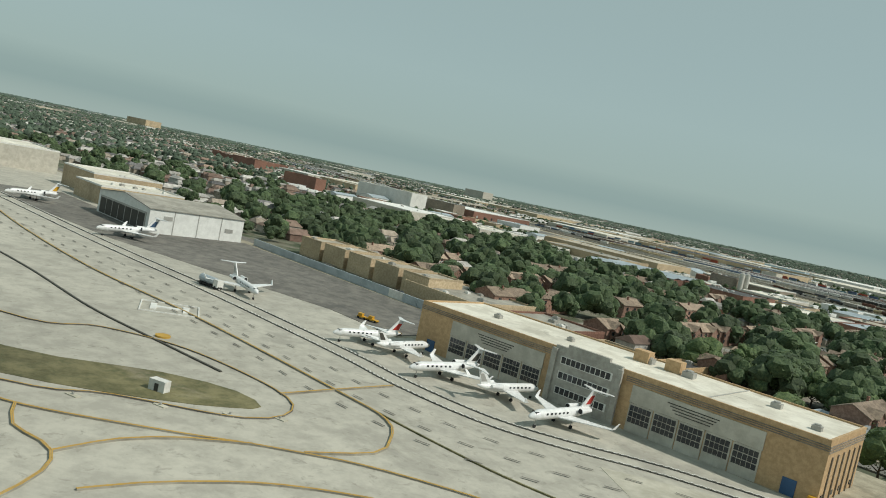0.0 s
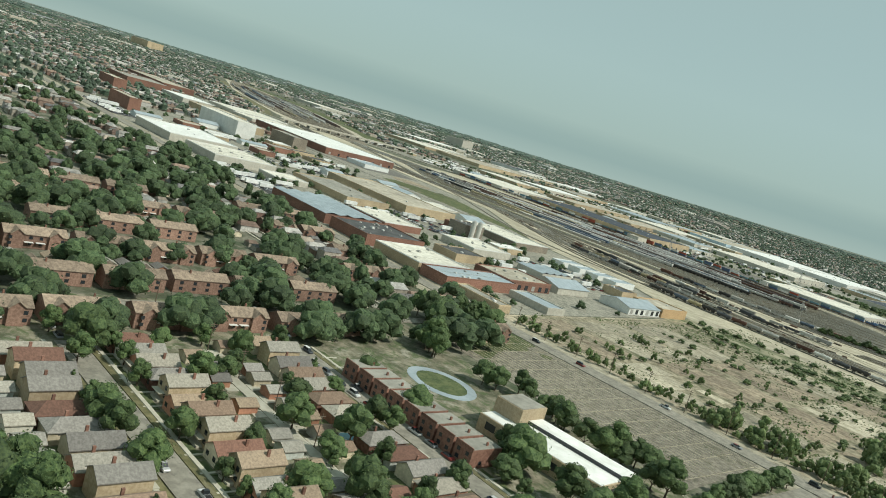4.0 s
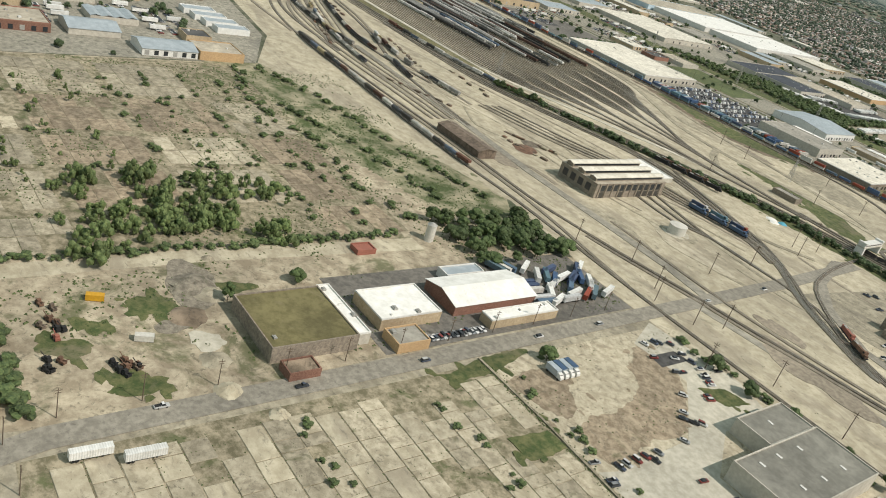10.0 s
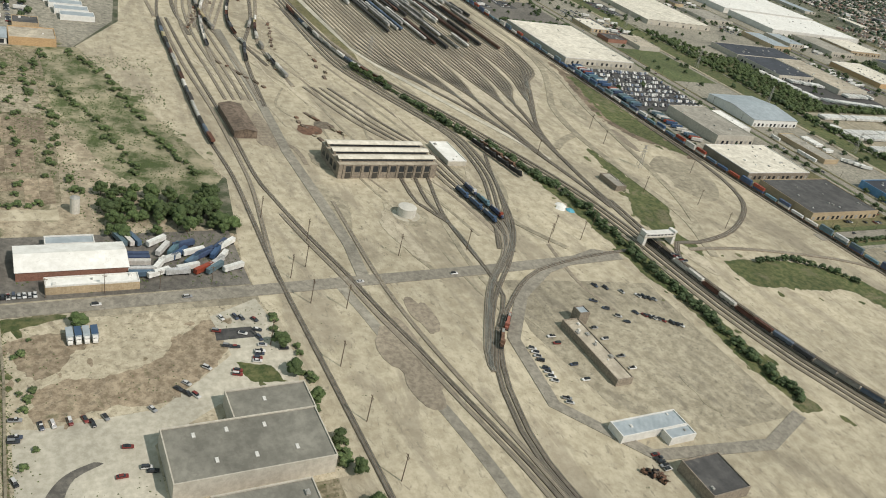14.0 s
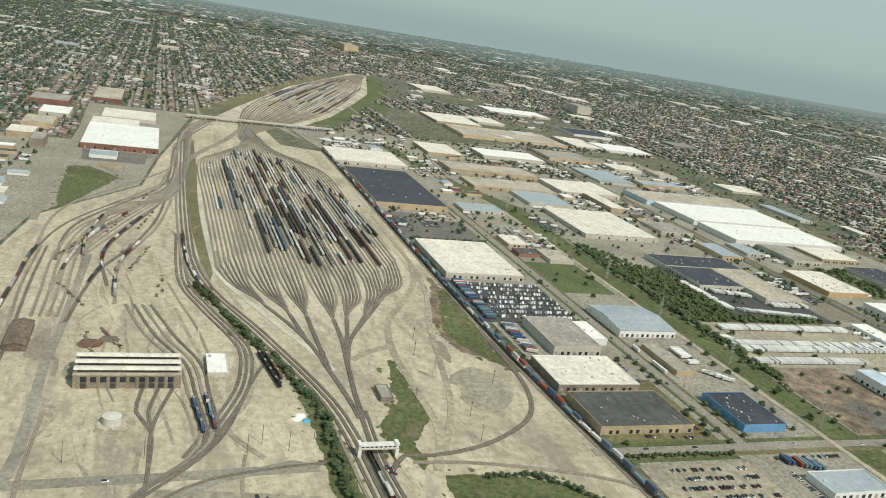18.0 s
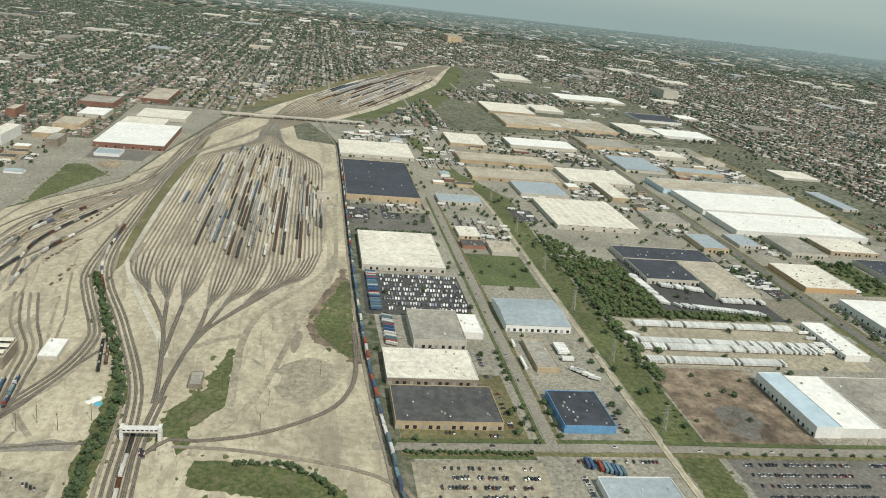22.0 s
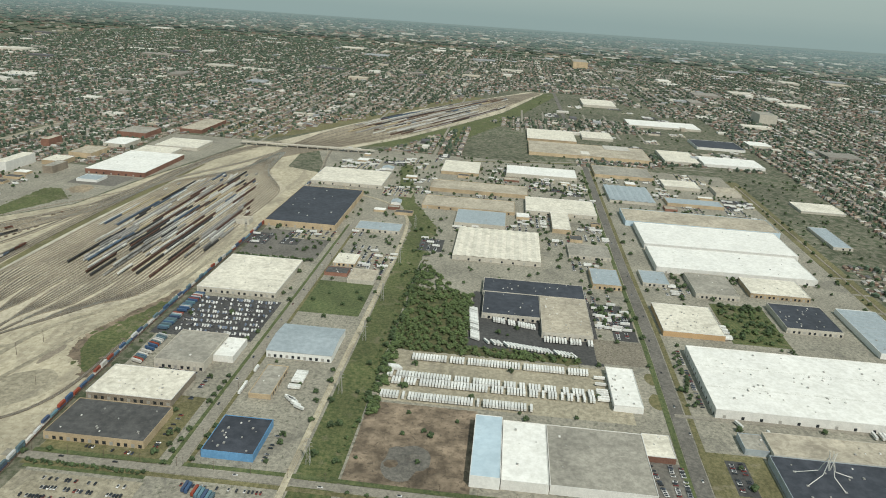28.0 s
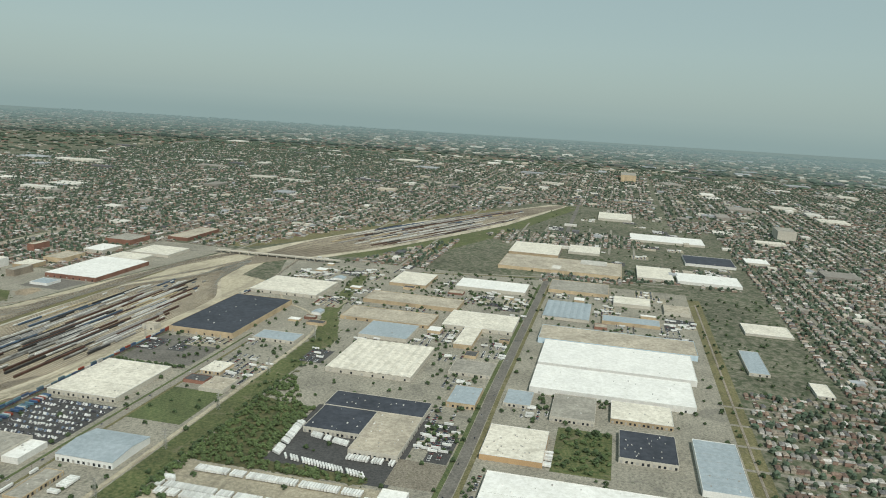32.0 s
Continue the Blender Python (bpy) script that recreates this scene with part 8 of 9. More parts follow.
for _ in range(90):
    s = tr.uniform(0.35, 0.6)
    pl.append((tr.uniform(-232, -60), 560.5 + tr.uniform(-2, 2.5), 0, tr.uniform(0, 6.28), s, s, s))
for _ in range(70):
    s = tr.uniform(0.5, 0.8)
    pl.append((tr.uniform(-237, -179), tr.uniform(738, 767), 0, tr.uniform(0, 6.28), s, s, s * 0.85))
for _ in range(60):
    s = tr.uniform(0.25, 0.5)
    pl.append((tr.uniform(-330, -20), tr.uniform(553, 558), 0, tr.uniform(0, 6.28), s, s, s))
FULL = Shape()
_me = crown_mesh("full", 78, 2.2, 3.3, 0.5, 8, 240, 0.26, "wood_leaves")
FULL.v = [tuple(v.co) for v in _me.vertices]
FULL.f = [tuple(p.vertices) for p in _me.polygons]
bpy.data.meshes.remove(_me)
many("leafy_trees", FULL, [t for t in TREE_FAR if t[1] < 112], "wood_leaves", "full leafy trees among the brick houses", "trees")
TREE_FAR = [t for t in TREE_FAR if t[1] >= 112]
many("tree_clumps", LEAFY, TREE_FAR, "wood_leaves", "leafy trees along roads and railways", "trees")
many("shrub_clumps", LEAFY, SHRUB_FAR, "grove_leaves", "green shrubs in rows", "shrubs")
many("woodland", LEAFY, pl, "grove_leaves", "small dense wood of green trees", "wood")
TUFT = Shape().add([(0.5, 0, 0), (-0.25, 0.43, 0), (-0.25, -0.43, 0), (0.1, 0.05, 0.55), (-0.1, -0.1, 0.4)], [(0, 1, 3), (1, 2, 4), (2, 0, 3), (3, 4, 2), (3, 1, 4)])
pl = []
for _ in range(15000):
    x, y = tr.uniform(-150, -8), tr.uniform(112, 236)
    g = noise.noise(Vector((x * 0.05, y * 0.05, 3))) + 0.5 * noise.noise(Vector((x * 0.2, y * 0.2, 7)))
    if g > 0.1 - (0.3 if y > 205 - (-x - 40) * 0.25 else 0):
        s = tr.uniform(0.2, 0.75)
        pl.append((x, y, 0.05, tr.uniform(0, 6.28), s, s, s * 0.8))
for _ in range(3500):
    x, y = tr.uniform(1, 90), tr.uniform(114, 238)
    if noise.noise(Vector((x * 0.07, y * 0.07, 9))) > 0.18:
        s = tr.uniform(0.15, 0.5)
        pl.append((x, y, 0.05, tr.uniform(0, 6.28), s, s, s * 0.7))
for _ in range(2500):
    x, y = tr.uniform(-134, -77), tr.uniform(77, 101)
    y = 77 + round((y - 77) / 1.1) * 1.1 + tr.uniform(-0.12, 0.12)
    s = tr.uniform(0.08, 0.2)
    pl.append((x, y, 0.05, tr.uniform(0, 6.28), s, s, s * 0.6))
for _ in range(5200):
    x, y = tr.uniform(-260, 70), tr.uniform(246, 432)
    if noise.noise(Vector((x * 0.03, y * 0.09, 12))) + 0.4 * noise.noise(Vector((x * 0.3, y * 0.3, 2))) > 0.3:
        s = tr.uniform(0.12, 0.42)
        pl.append((x, y, 0.05, tr.uniform(0, 6.28), s, s, s * 0.6))
for _ in range(900):
    x = tr.uniform(-1, 60)
    s = tr.uniform(0.15, 0.5)
    pl.append((x, 186.6 + tr.gauss(0, 0.7), 0.05, tr.uniform(0, 6.28), s, s, s * 0.8))
for _ in range(1500):
    x, y = 3 + 2.8 * tr.randint(0, 20) + tr.gauss(0, 0.15), tr.uniform(115, 186)
    if tr.random() < 0.5:
        x, y = tr.uniform(3, 60), 115 + 3.95 * tr.randint(0, 18) + tr.gauss(0, 0.15)
    s = tr.uniform(0.12, 0.4)
    pl.append((x, y, 0.1, tr.uniform(0, 6.28), s, s, s * 0.6))
many("weed_tufts", TUFT, pl, "shrub_leaves", "low weeds growing through gravel and slabs", "weeds")

# slabs of the demolished plant, each a little uneven
sr = random.Random(8)
lot = bpy.data.objects["south_lot"]
ONE = Shape().add([(-1, -1, 0), (1, -1, 0), (1, 1, 0), (-1, 1, 0), (-0.97, -0.97, 1), (0.97, -0.97, 1), (0.97, 0.97, 1), (-0.97, 0.97, 1)], [(4, 5, 6, 7), (0, 1, 5, 4), (1, 2, 6, 5), (2, 3, 7, 6), (3, 0, 4, 7)]).mesh("concrete_slab")
ONE.materials.append(MATS["pale_gravel"])
SLABS = [ONE]
for tone in ("floor_pale", "floor_pale", "floor_grey"):
    me = ONE.copy()
    me.materials.clear()
    me.materials.append(MATS[tone])
    SLABS.append(me)
for i in range(18):
    y0 = 115 + i * 3.95
    x = 3.0 + sr.uniform(0, 1.5)
    while x < 60:
        w = sr.choice((2.4, 4.2, 4.2, 6.6))
        if sr.random() < 0.93 and not (17.5 < x + w / 2 < 23.5 and y0 > 174) and not (x < 7 and 160 < y0 < 178):
            o = new("concrete_slab", sr.choice(SLABS))
            o.parent = lot
            o.matrix_basis = pose(x + w / 2, y0 + 1.97, 0.085, 0, 0, sr.uniform(-0.5, 0.5)) @ Matrix.Diagonal(((w - 0.12) / 2, 1.91 * sr.uniform(0.96, 1), 0.05 * sr.uniform(0.8, 1.5), 1))
        x += w

# floor slabs of the cleared factory, bay by bay, with weeds in the joints
lot = bpy.data.objects["vacant_lot"]
bays = []
for i, (x0, x1) in enumerate(((-146, -122), (-120, -99), (-96, -81), (-78, -62), (-59, -46))):
    for j, (y0, y1) in enumerate(((116, 132), (135, 156), (159, 180), (183, 200))):
        if (i, j) in ((4, 1), (4, 2), (0, 3)):
            continue
        bays.append((x0, x1, y0, y1))
for x0, x1, y0, y1 in bays:
    tone = sr.choice(("floor_brown", "floor_pale", "floor_grey", "floor_pale", "floor_brown"))
    me = ONE.copy()
    me.materials.clear()
    me.materials.append(MATS[tone])
    nx, ny = max(2, int((x1 - x0) / 6.5)), 5
    for a in range(nx):
        for c in range(ny):
            if sr.random() < 0.88:
                o = new("floor_slab", me)
                o.parent = lot
                o.matrix_basis = pose(x0 + (x1 - x0) * (a + 0.5) / nx, y0 + (y1 - y0) * (c + 0.5) / ny, 0.085, 0, 0, sr.uniform(-0.6, 0.6)) @ Matrix.Diagonal(((x1 - x0) / nx / 2 * sr.uniform(0.93, 1), (y1 - y0) / ny / 2 * sr.uniform(0.93, 1), 0.03 * sr.uniform(0.9, 1.6), 1))

# ---- vehicles, poles and yards ----


def loft(sections):
    """A closed skin over cross sections with the same number of corners."""
    s, n = Shape(), len(sections[0])
    s.v = [p for sec in sections for p in sec]
    for j in range(len(sections) - 1):
        s.f += [(j * n + i, j * n + (i + 1) % n, (j + 1) * n + (i + 1) % n, (j + 1) * n + i) for i in range(n)]
    s.f += [tuple(range(n - 1, -1, -1)), tuple(range(len(s.v) - n, len(s.v)))]
    return s


def car_meshes(long, high, kind):
    L, W = long / 2, 0.38
    sec = lambda x, h, w: [(x, -w, 0.14), (x, w, 0.14), (x, w * 1.02, h * 0.75), (x, w * 0.9, h), (x, -w * 0.9, h), (x, -w * 1.02, h * 0.75)]
    body = loft([sec(-L, 0.34, W * 0.85), sec(-L * 0.92, 0.4, W), sec(-L * 0.45, 0.42, W), sec(L * 0.6, 0.4, W), sec(L * 0.93, 0.36, W * 0.97), sec(L, 0.28, W * 0.8)])
    ends = {"car": (-0.8, -0.55, 0.18, 0.5), "suv": (-0.95, -0.88, 0.22, 0.5), "pickup": (-0.1, -0.05, 0.3, 0.5)}[kind]
    cs = lambda x, h, w: [(x, -w, 0.41), (x, w, 0.41), (x, w * 0.8, h), (x, -w * 0.8, h)]
    top = high
    glass = loft([cs(ends[0] * L, 0.42, W * 0.9), cs(ends[1] * L, top - 0.02, W * 0.9), cs(ends[2] * L, top - 0.02, W * 0.9), cs(ends[3] * L, 0.42, W * 0.9)])
    roof = Shape().box(ends[1] * L, -W * 0.7, top - 0.019, ends[2] * L, W * 0.7, top + 0.01)
    wheel = Shape()
    wheel.tube((0, -0.04, 0.13), (0, 0.05, 0.13), 0.13, 9)
    out = {"body": body.mesh("body"), "glazing": glass.mesh("glazing"), "roof_panel": roof.mesh("roof_panel"), "wheel": wheel.mesh("wheel")}
    for k, m in (("body", "car_paint"), ("glazing", "window_glass"), ("roof_panel", "car_paint"), ("wheel", "tyre")):
        out[k].materials.append(MATS[m])
    if kind == "pickup":
        out["bed"] = Shape().box(-L * 0.9, -W * 0.8, 0.421, -L * 0.15, W * 0.8, 0.43).mesh("bed")
        out["bed"].materials.append(MATS["tyre"])
    return out


CARS = {"car": car_meshes(1.9, 0.6, "car"), "suv": car_meshes(1.95, 0.72, "suv"), "pickup": car_meshes(2.2, 0.74, "pickup")}
CAR_WORDS = {"car": "small parked saloon car", "suv": "boxy parked estate car", "pickup": "parked pickup truck with open bed"}
vr = random.Random(21)


CAR_FAR, CAB_ROWS = [], []
CAR_NUM = [0]


def car(x, y, turn, near=False, z=0.14):
    CAR_NUM[0] += 1
    if not near and CAR_NUM[0] > 300:
        CAR_FAR.append((x, y, z, radians(turn), 1, 1, 1))
        return None
    kind = vr.choice(("car", "car", "suv", "suv", "pickup"))
    ob = new("car" if kind != "pickup" else "pickup_truck")
    ob.matrix_basis = pose(x, y, z, 0, 0, turn)
    tagged(ob, CAR_WORDS[kind], "car", "parked cars")
    for n, me in CARS[kind].items():
        if n == "wheel":
            if near and 60 < y < 150:
                for wx in (-0.58, 0.6):
                    for wy in (-0.36, 0.36):
                        o = new("wheel", me)
                        o.parent, o.location = ob, (wx, wy, 0)
        elif n != "roof_panel" or near:
            o = new(n, me)
            o.parent = ob
    return ob


def car_row(x0, y0, x1, y1, step, turn, fill=0.75, near=False):
    d = math.hypot(x1 - x0, y1 - y0)
    for i in range(int(d / step) + 1):
        if vr.random() < fill:
            t = i * step / d
            car(x0 + (x1 - x0) * t, y0 + (y1 - y0) * t, turn + vr.choice((0, 180)) + vr.uniform(-2, 2), near)


# streets
car_row(-64, 70.4, -22, 70.4, 3.6, 0, 0.45, True)
car_row(-64, 72.3, -22, 72.3, 3.3, 0, 0.6, True)
car_row(-138, 39.8, -60, 39.8, 3.4, 0, 0.4, True)
car_row(-138, 41.5, -60, 41.5, 3.2, 0, 0.5, True)
car_row(-138, 7.2, -60, 7.2, 3.2, 0, 0.45, True)
car_row(-138, 8.9, -60, 8.9, 3.6, 0, 0.4, True)
for x, l in ((-130, 0), (-118, 0), (-99, 1), (-84, 0), (-71, 1), (-58, 1), (-43, 0), (-33, 1), (-24, 0), (-19, 1), (-14, 0)):
    car(x, 103.6 + (x + 138) * 0.02 + 1.3 * l, 2, True)
car_row(-10, 102, -6, 102, 2, 0, 1, True)
car_row(-3, 66, -1.6, 100, 2.2, 90, 0.6, True)
for y in (131, 152, 176, 204, 222, 262, 288):
    car(-2.6 - (y - 116) * 0.02 - (0.9 if y % 2 else -0.9), y, 91, True)
# lots by the shops at the airport road
car_row(-130.6, -14, -122, -14, 1.0, 90, 0.8, True)
car_row(-130.6, -19, -122, -19, 1.0, 90, 0.6, True)
car_row(-120, -11, -120, -21, 1.0, 0, 0.9, True)
car_row(-115, -11, -115, -22, 1.0, 0, 0.9, True)
car_row(-146, -16, -139, -16, 1.0, 85, 0.8, True)
car_row(-146, -21, -139, -21, 1.0, 85, 0.7, True)
car_row(-173, -24, -161, -24, 1.2, 80, 0.7)
car_row(-195, -27.9, -70, -27.9, 9, 0, 0.6)
# yard, crew building and works
car_row(-8.3, 179, -8.3, 194, 0.95, 0, 0.9, True)
for x, y, a in ((29.5, 192, 10), (29.5, 193.8, 12), (29.4, 196.4, 8), (29.3, 198.7, 15), (30.5, 199.7, 15), (29.5, 201.9, 20), (29.1, 209.6, 30), (37.2, 204.4, 80), (43.5, 202.7, 90), (42.4, 206.6, 80), (43.4, 207.4, 80), (27.1, 217.5, 30), (26.2, 216, 35),
                (24.7, 214.8, 40), (23.5, 216.5, 40), (19.8, 221, 45), (13.9, 226.2, 70), (12.5, 233.1, 20), (14.8, 233.1, 75), (16.6, 232.1, 75), (17.4, 231.8, 75), (18.6, 231.1, 75), (19.5, 230.8, 75), (16.6, 237.1, 80), (14.5, 227.7, 80), (21.6, 226.4, 70), (22.7, 226.1, 70), (4.6, 227.1, 20),
                (4.8, 230, 20), (5.2, 231.2, 20), (6.2, 233.7, 30), (8.8, 225.2, 70), (10.4, 230.2, 60), (9.7, 233.4, 60), (27.3, 188.3, 80), (31.3, 188.2, 80), (32.2, 187.9, 80), (41.1, 187.7, 20)):
    car(x, y, a, True)
car_row(20.5, 300, 40, 299, 2.6, 85, 0.55)
car_row(22, 313.6, 40, 313.6, 2.2, 88, 0.5)
car_row(25, 292.5, 47, 290.5, 1.4, 60, 0.55)
car_row(9, 320, 22, 325, 1.3, 60, 0.6)
car_row(18, 330, 26, 341, 1.2, 20, 0.8)
car_row(5, 326, 14, 341, 1.5, 15, 0.7)
car_row(62, 300, 66, 300, 1.0, 90, 0.9)
car_row(-8, 364.6, -2, 366, 1.1, 90, 0.8)
# warehouse car parks
for k in range(5):
    car_row(1.5 + 5.2 * k, 456, 2.0 + 5.2 * k, 490, 1.15, 0, 0.45)
for k in range(6):
    car_row(-2 + 6.2 * k, 566, -2 + 6.2 * k, 606, 1.2, 0, 0.72)
for k in range(4):
    car_row(-2 + 6.2 * k, 615, -2 + 6.2 * k, 650, 1.2, 0, 0.5)
for k in range(8):
    for i in range(30):
        if vr.random() < 0.72:
            CAB_ROWS.append((-172 + 6.2 * k + vr.uniform(-0.3, 0.3), 451 + 1.35 * i, 0.12, 1.57 * vr.choice((0, 2)), 1, 1, 1))
car_row(-86, 461, -84.5, 480, 1.1, 0, 0.8)
car_row(-85, 486, -56, 486, 1.3, 90, 0.5)
car_row(-20, 462, -18, 483, 1.3, 0, 0.5)
car_row(-48, 487.5, -24, 487.5, 1.5, 90, 0.5)
car_row(-40, 529, -20, 529, 2.2, 80, 0.5)
car_row(-47, 673, -20, 677, 1.15, 90, 0.75)
car_row(-47, 684.5, -20, 684.5, 1.15, 90, 0.6)
car_row(-160, 704, -100, 704, 1.2, 90, 0.7)
car_row(-55, 705, -35, 705, 1.2, 90, 0.7)
car_row(-55, 709, -35, 709, 1.2, 90, 0.6)
car_row(-48, 680.5, -28, 680.5, 1.15, 90, 0.7)
car_row(-3, 506, -3, 534, 1.4, 0, 0.7)
car_row(5, 505, 24, 505, 1.4, 90, 0.6)
car_row(-245, 666, -180, 666, 1.4, 90, 0.5)
car_row(-240, 676, -190, 676, 1.5, 90, 0.5)
for x in (-40, -75, -98, -132, -170, -205, -240, -275, -310, -350, -400, -450):
    car(x, 691.2 + (2.2 if x % 2 else 0), 0)
for y in (458, 478, 522, 553, 581, 606, 632, 660):
    car(-11 + (0.9 if y % 2 else -0.9), y, 90)
car_row(-60, 498.6, -340, 498.6, 23, 0, 0.8)

# semi trailers
TRAILER = {"box": Shape().box(-2.6, -0.52, 0.5, 2.6, 0.52, 1.66), "chassis": Shape().box(-2.5, -0.4, 0.38, 2.5, 0.4, 0.496).box(1.3, -0.3, 0.0, 1.45, -0.2, 0.38).box(1.3, 0.2, 0.0, 1.45, 0.3, 0.38),
           "wheels": Shape()}
for x in (-2.1, -1.6):
    for y in (-0.42, 0.3):
        TRAILER["wheels"].tube((x, y, 0.2), (x, y + 0.12, 0.2), 0.2, 9)
TM = {k: s.mesh(k) for k, s in TRAILER.items()}
for k, m in (("box", "trailer_white"), ("chassis", "tyre"), ("wheels", "tyre")):
    TM[k].materials.append(MATS[m])
TB = TM["box"].copy()
TB.materials.clear()
TB.materials.append(MATS["container_paint"])


TRAILER_FAR = []
TRAILER_NUM = [0]


def trailer(x, y, turn, coloured=False, z=0.14):
    TRAILER_NUM[0] += 1
    if not coloured and 70 < TRAILER_NUM[0] and y > 400:
        TRAILER_FAR.append((x, y, z, radians(turn), 1, 1, 1))
        return None
    ob = new("semi_trailer")
    ob.matrix_basis = pose(x, y, z, 0, 0, turn)
    tagged(ob, "coloured box container on a parked trailer" if coloured else "white box semi trailer parked in a row", "trailer", "parked trailers")
    for n in ("box", "chassis", "wheels"):
        o = new("axle_group" if n == "wheels" else n, TB if coloured and n == "box" else TM[n])
        o.parent = ob
    return ob


def trailer_row(x0, y0, x1, y1, step, turn, fill=0.85, coloured=False):
    d = math.hypot(x1 - x0, y1 - y0)
    for i in range(int(d / step) + 1):
        if vr.random() < fill:
            t = i * step / d
            trailer(x0 + (x1 - x0) * t, y0 + (y1 - y0) * t, turn + vr.uniform(-1, 1), coloured)


trailer_row(-82, 563, -82, 628, 1.35, 0, 0.88)
trailer_row(-102, 563, -101, 656, 1.4, 0, 0.86)
trailer_row(-95.6, 566, -95.6, 656, 1.4, 0, 0.8)
trailer_row(-122, 572, -122, 655, 1.4, 0, 0.85)
trailer_row(-110, 564, -107, 566, 1.2, 90, 1)
trailer_row(-118, 660, -94, 660, 2.2, 90, 0.6)
trailer_row(-192, 597, -150, 600, 1.5, 60, 0.85)
trailer_row(-178, 609, -172, 631, 1.4, 5, 0.85)
trailer_row(-157.5, 636, -157.5, 660, 1.5, 0, 0.85)
trailer_row(-148, 606, -140, 650, 1.7, 30, 0.8)
trailer_row(-176, 446, -124, 446, 1.6, 88, 0.75, True)
trailer_row(-118, 450, -88, 450, 1.7, 70, 0.75, True)
trailer_row(-94, 525, -78, 525, 1.5, 90, 0.85)
trailer_row(-72, 524, -62, 532, 1.5, 60, 0.8)
trailer_row(-104, 504, -70, 504, 5.4, 0, 0.4)
trailer_row(-3, 504, 4, 520, 1.5, 0, 0.7, True)
for k in range(22):
    trailer(vr.uniform(-26, -12), 217.5 + 0.82 * k, -55 + vr.gauss(0, 16), vr.random() < 0.4)
trailer_row(-20, 214, -12, 214, 1.5, 85, 0.8, True)
trailer_row(-27, 210, -27, 216, 1.5, 20, 0.8, True)
trailer_row(-88, 770, -88, 815, 1.5, 0, 0.5)
trailer_row(-200, 734.8, -182, 734.8, 1.5, 90, 0.6)
for x, y, a in ((5.0, 126, 88), (2.8, 120, 88), (-3.4, 683, 90), (-80, 727, 0), (-86, 716, 20)):
    trailer(x, y, a)
for k in range(4):
    t = thing("box_truck", 7.0, 198.2 + 1.45 * k, 0.1, 0, "white truck with a faded blue box", "truck", "trucks in the cleared yard")
    part("box", Shape().box(-1.9, -0.6, 0.45, 1.0, 0.6, 1.65), "metal_roof", t, "faded blue box")
    part("box_roof", Shape().box(-1.92, -0.62, 1.652, 1.02, 0.62, 1.7), "loco_blue" if k % 2 else "metal_roof", t)
    part("cab", loft([[(1.04, -0.5, 0.35), (1.04, 0.5, 0.35), (1.04, 0.45, 1.35), (1.04, -0.45, 1.35)], [(1.7, -0.5, 0.35), (1.7, 0.5, 0.35), (1.55, 0.45, 1.3), (1.55, -0.45, 1.3)], [(2.1, -0.48, 0.35), (2.1, 0.48, 0.35), (2.05, 0.42, 0.8), (2.05, -0.42, 0.8)]]), "frame_white", t)
    part("windscreen", Shape().box(1.66, -0.4, 0.85, 1.74, 0.4, 1.2), "window_glass", t)
    for wx in (-1.3, 1.5):
        for q in (-1, 1):
            part("wheel", Shape().tube((wx, q * 0.42, 0.22), (wx, q * 0.56, 0.22), 0.22, 9), "tyre", t)
t = thing("school_bus", -9.2, 110.1, 0.3, 2, "yellow school bus waiting at the crossing", "bus")
part("body", Shape().box(-2.3, -0.5, 0.3, 1.8, 0.5, 1.3).box(1.8, -0.42, 0.3, 2.5, 0.42, 0.8), "bus_yellow", t)
part("windows", Shape().box(-2.1, -0.51, 0.85, 1.6, 0.51, 1.1), "window_glass", t)
for x in (-1.5, 1.9):
    for s in (-1, 1):
        part("wheel", Shape().tube((x, s * 0.36, 0.2), (x, s * 0.5, 0.2), 0.2, 9), "tyre", t)



def clear(x, y, m=1.5):
    """Whether a place is free of buildings and roads."""
    for x0, y0, x1, y1 in FOOT:
        if x0 - m < x < x1 + m and y0 - m < y < y1 + m:
            return False
    for pts, w in ROADS:
        for (ax, ay), (bx, by) in zip(pts, pts[1:]):
            dx, dy = bx - ax, by - ay
            t = max(0.0, min(1.0, ((x - ax) * dx + (y - ay) * dy) / (dx * dx + dy * dy)))
            if math.hypot(x - ax - t * dx, y - ay - t * dy) < w / 2 + m * 0.7:
                return False
    return True


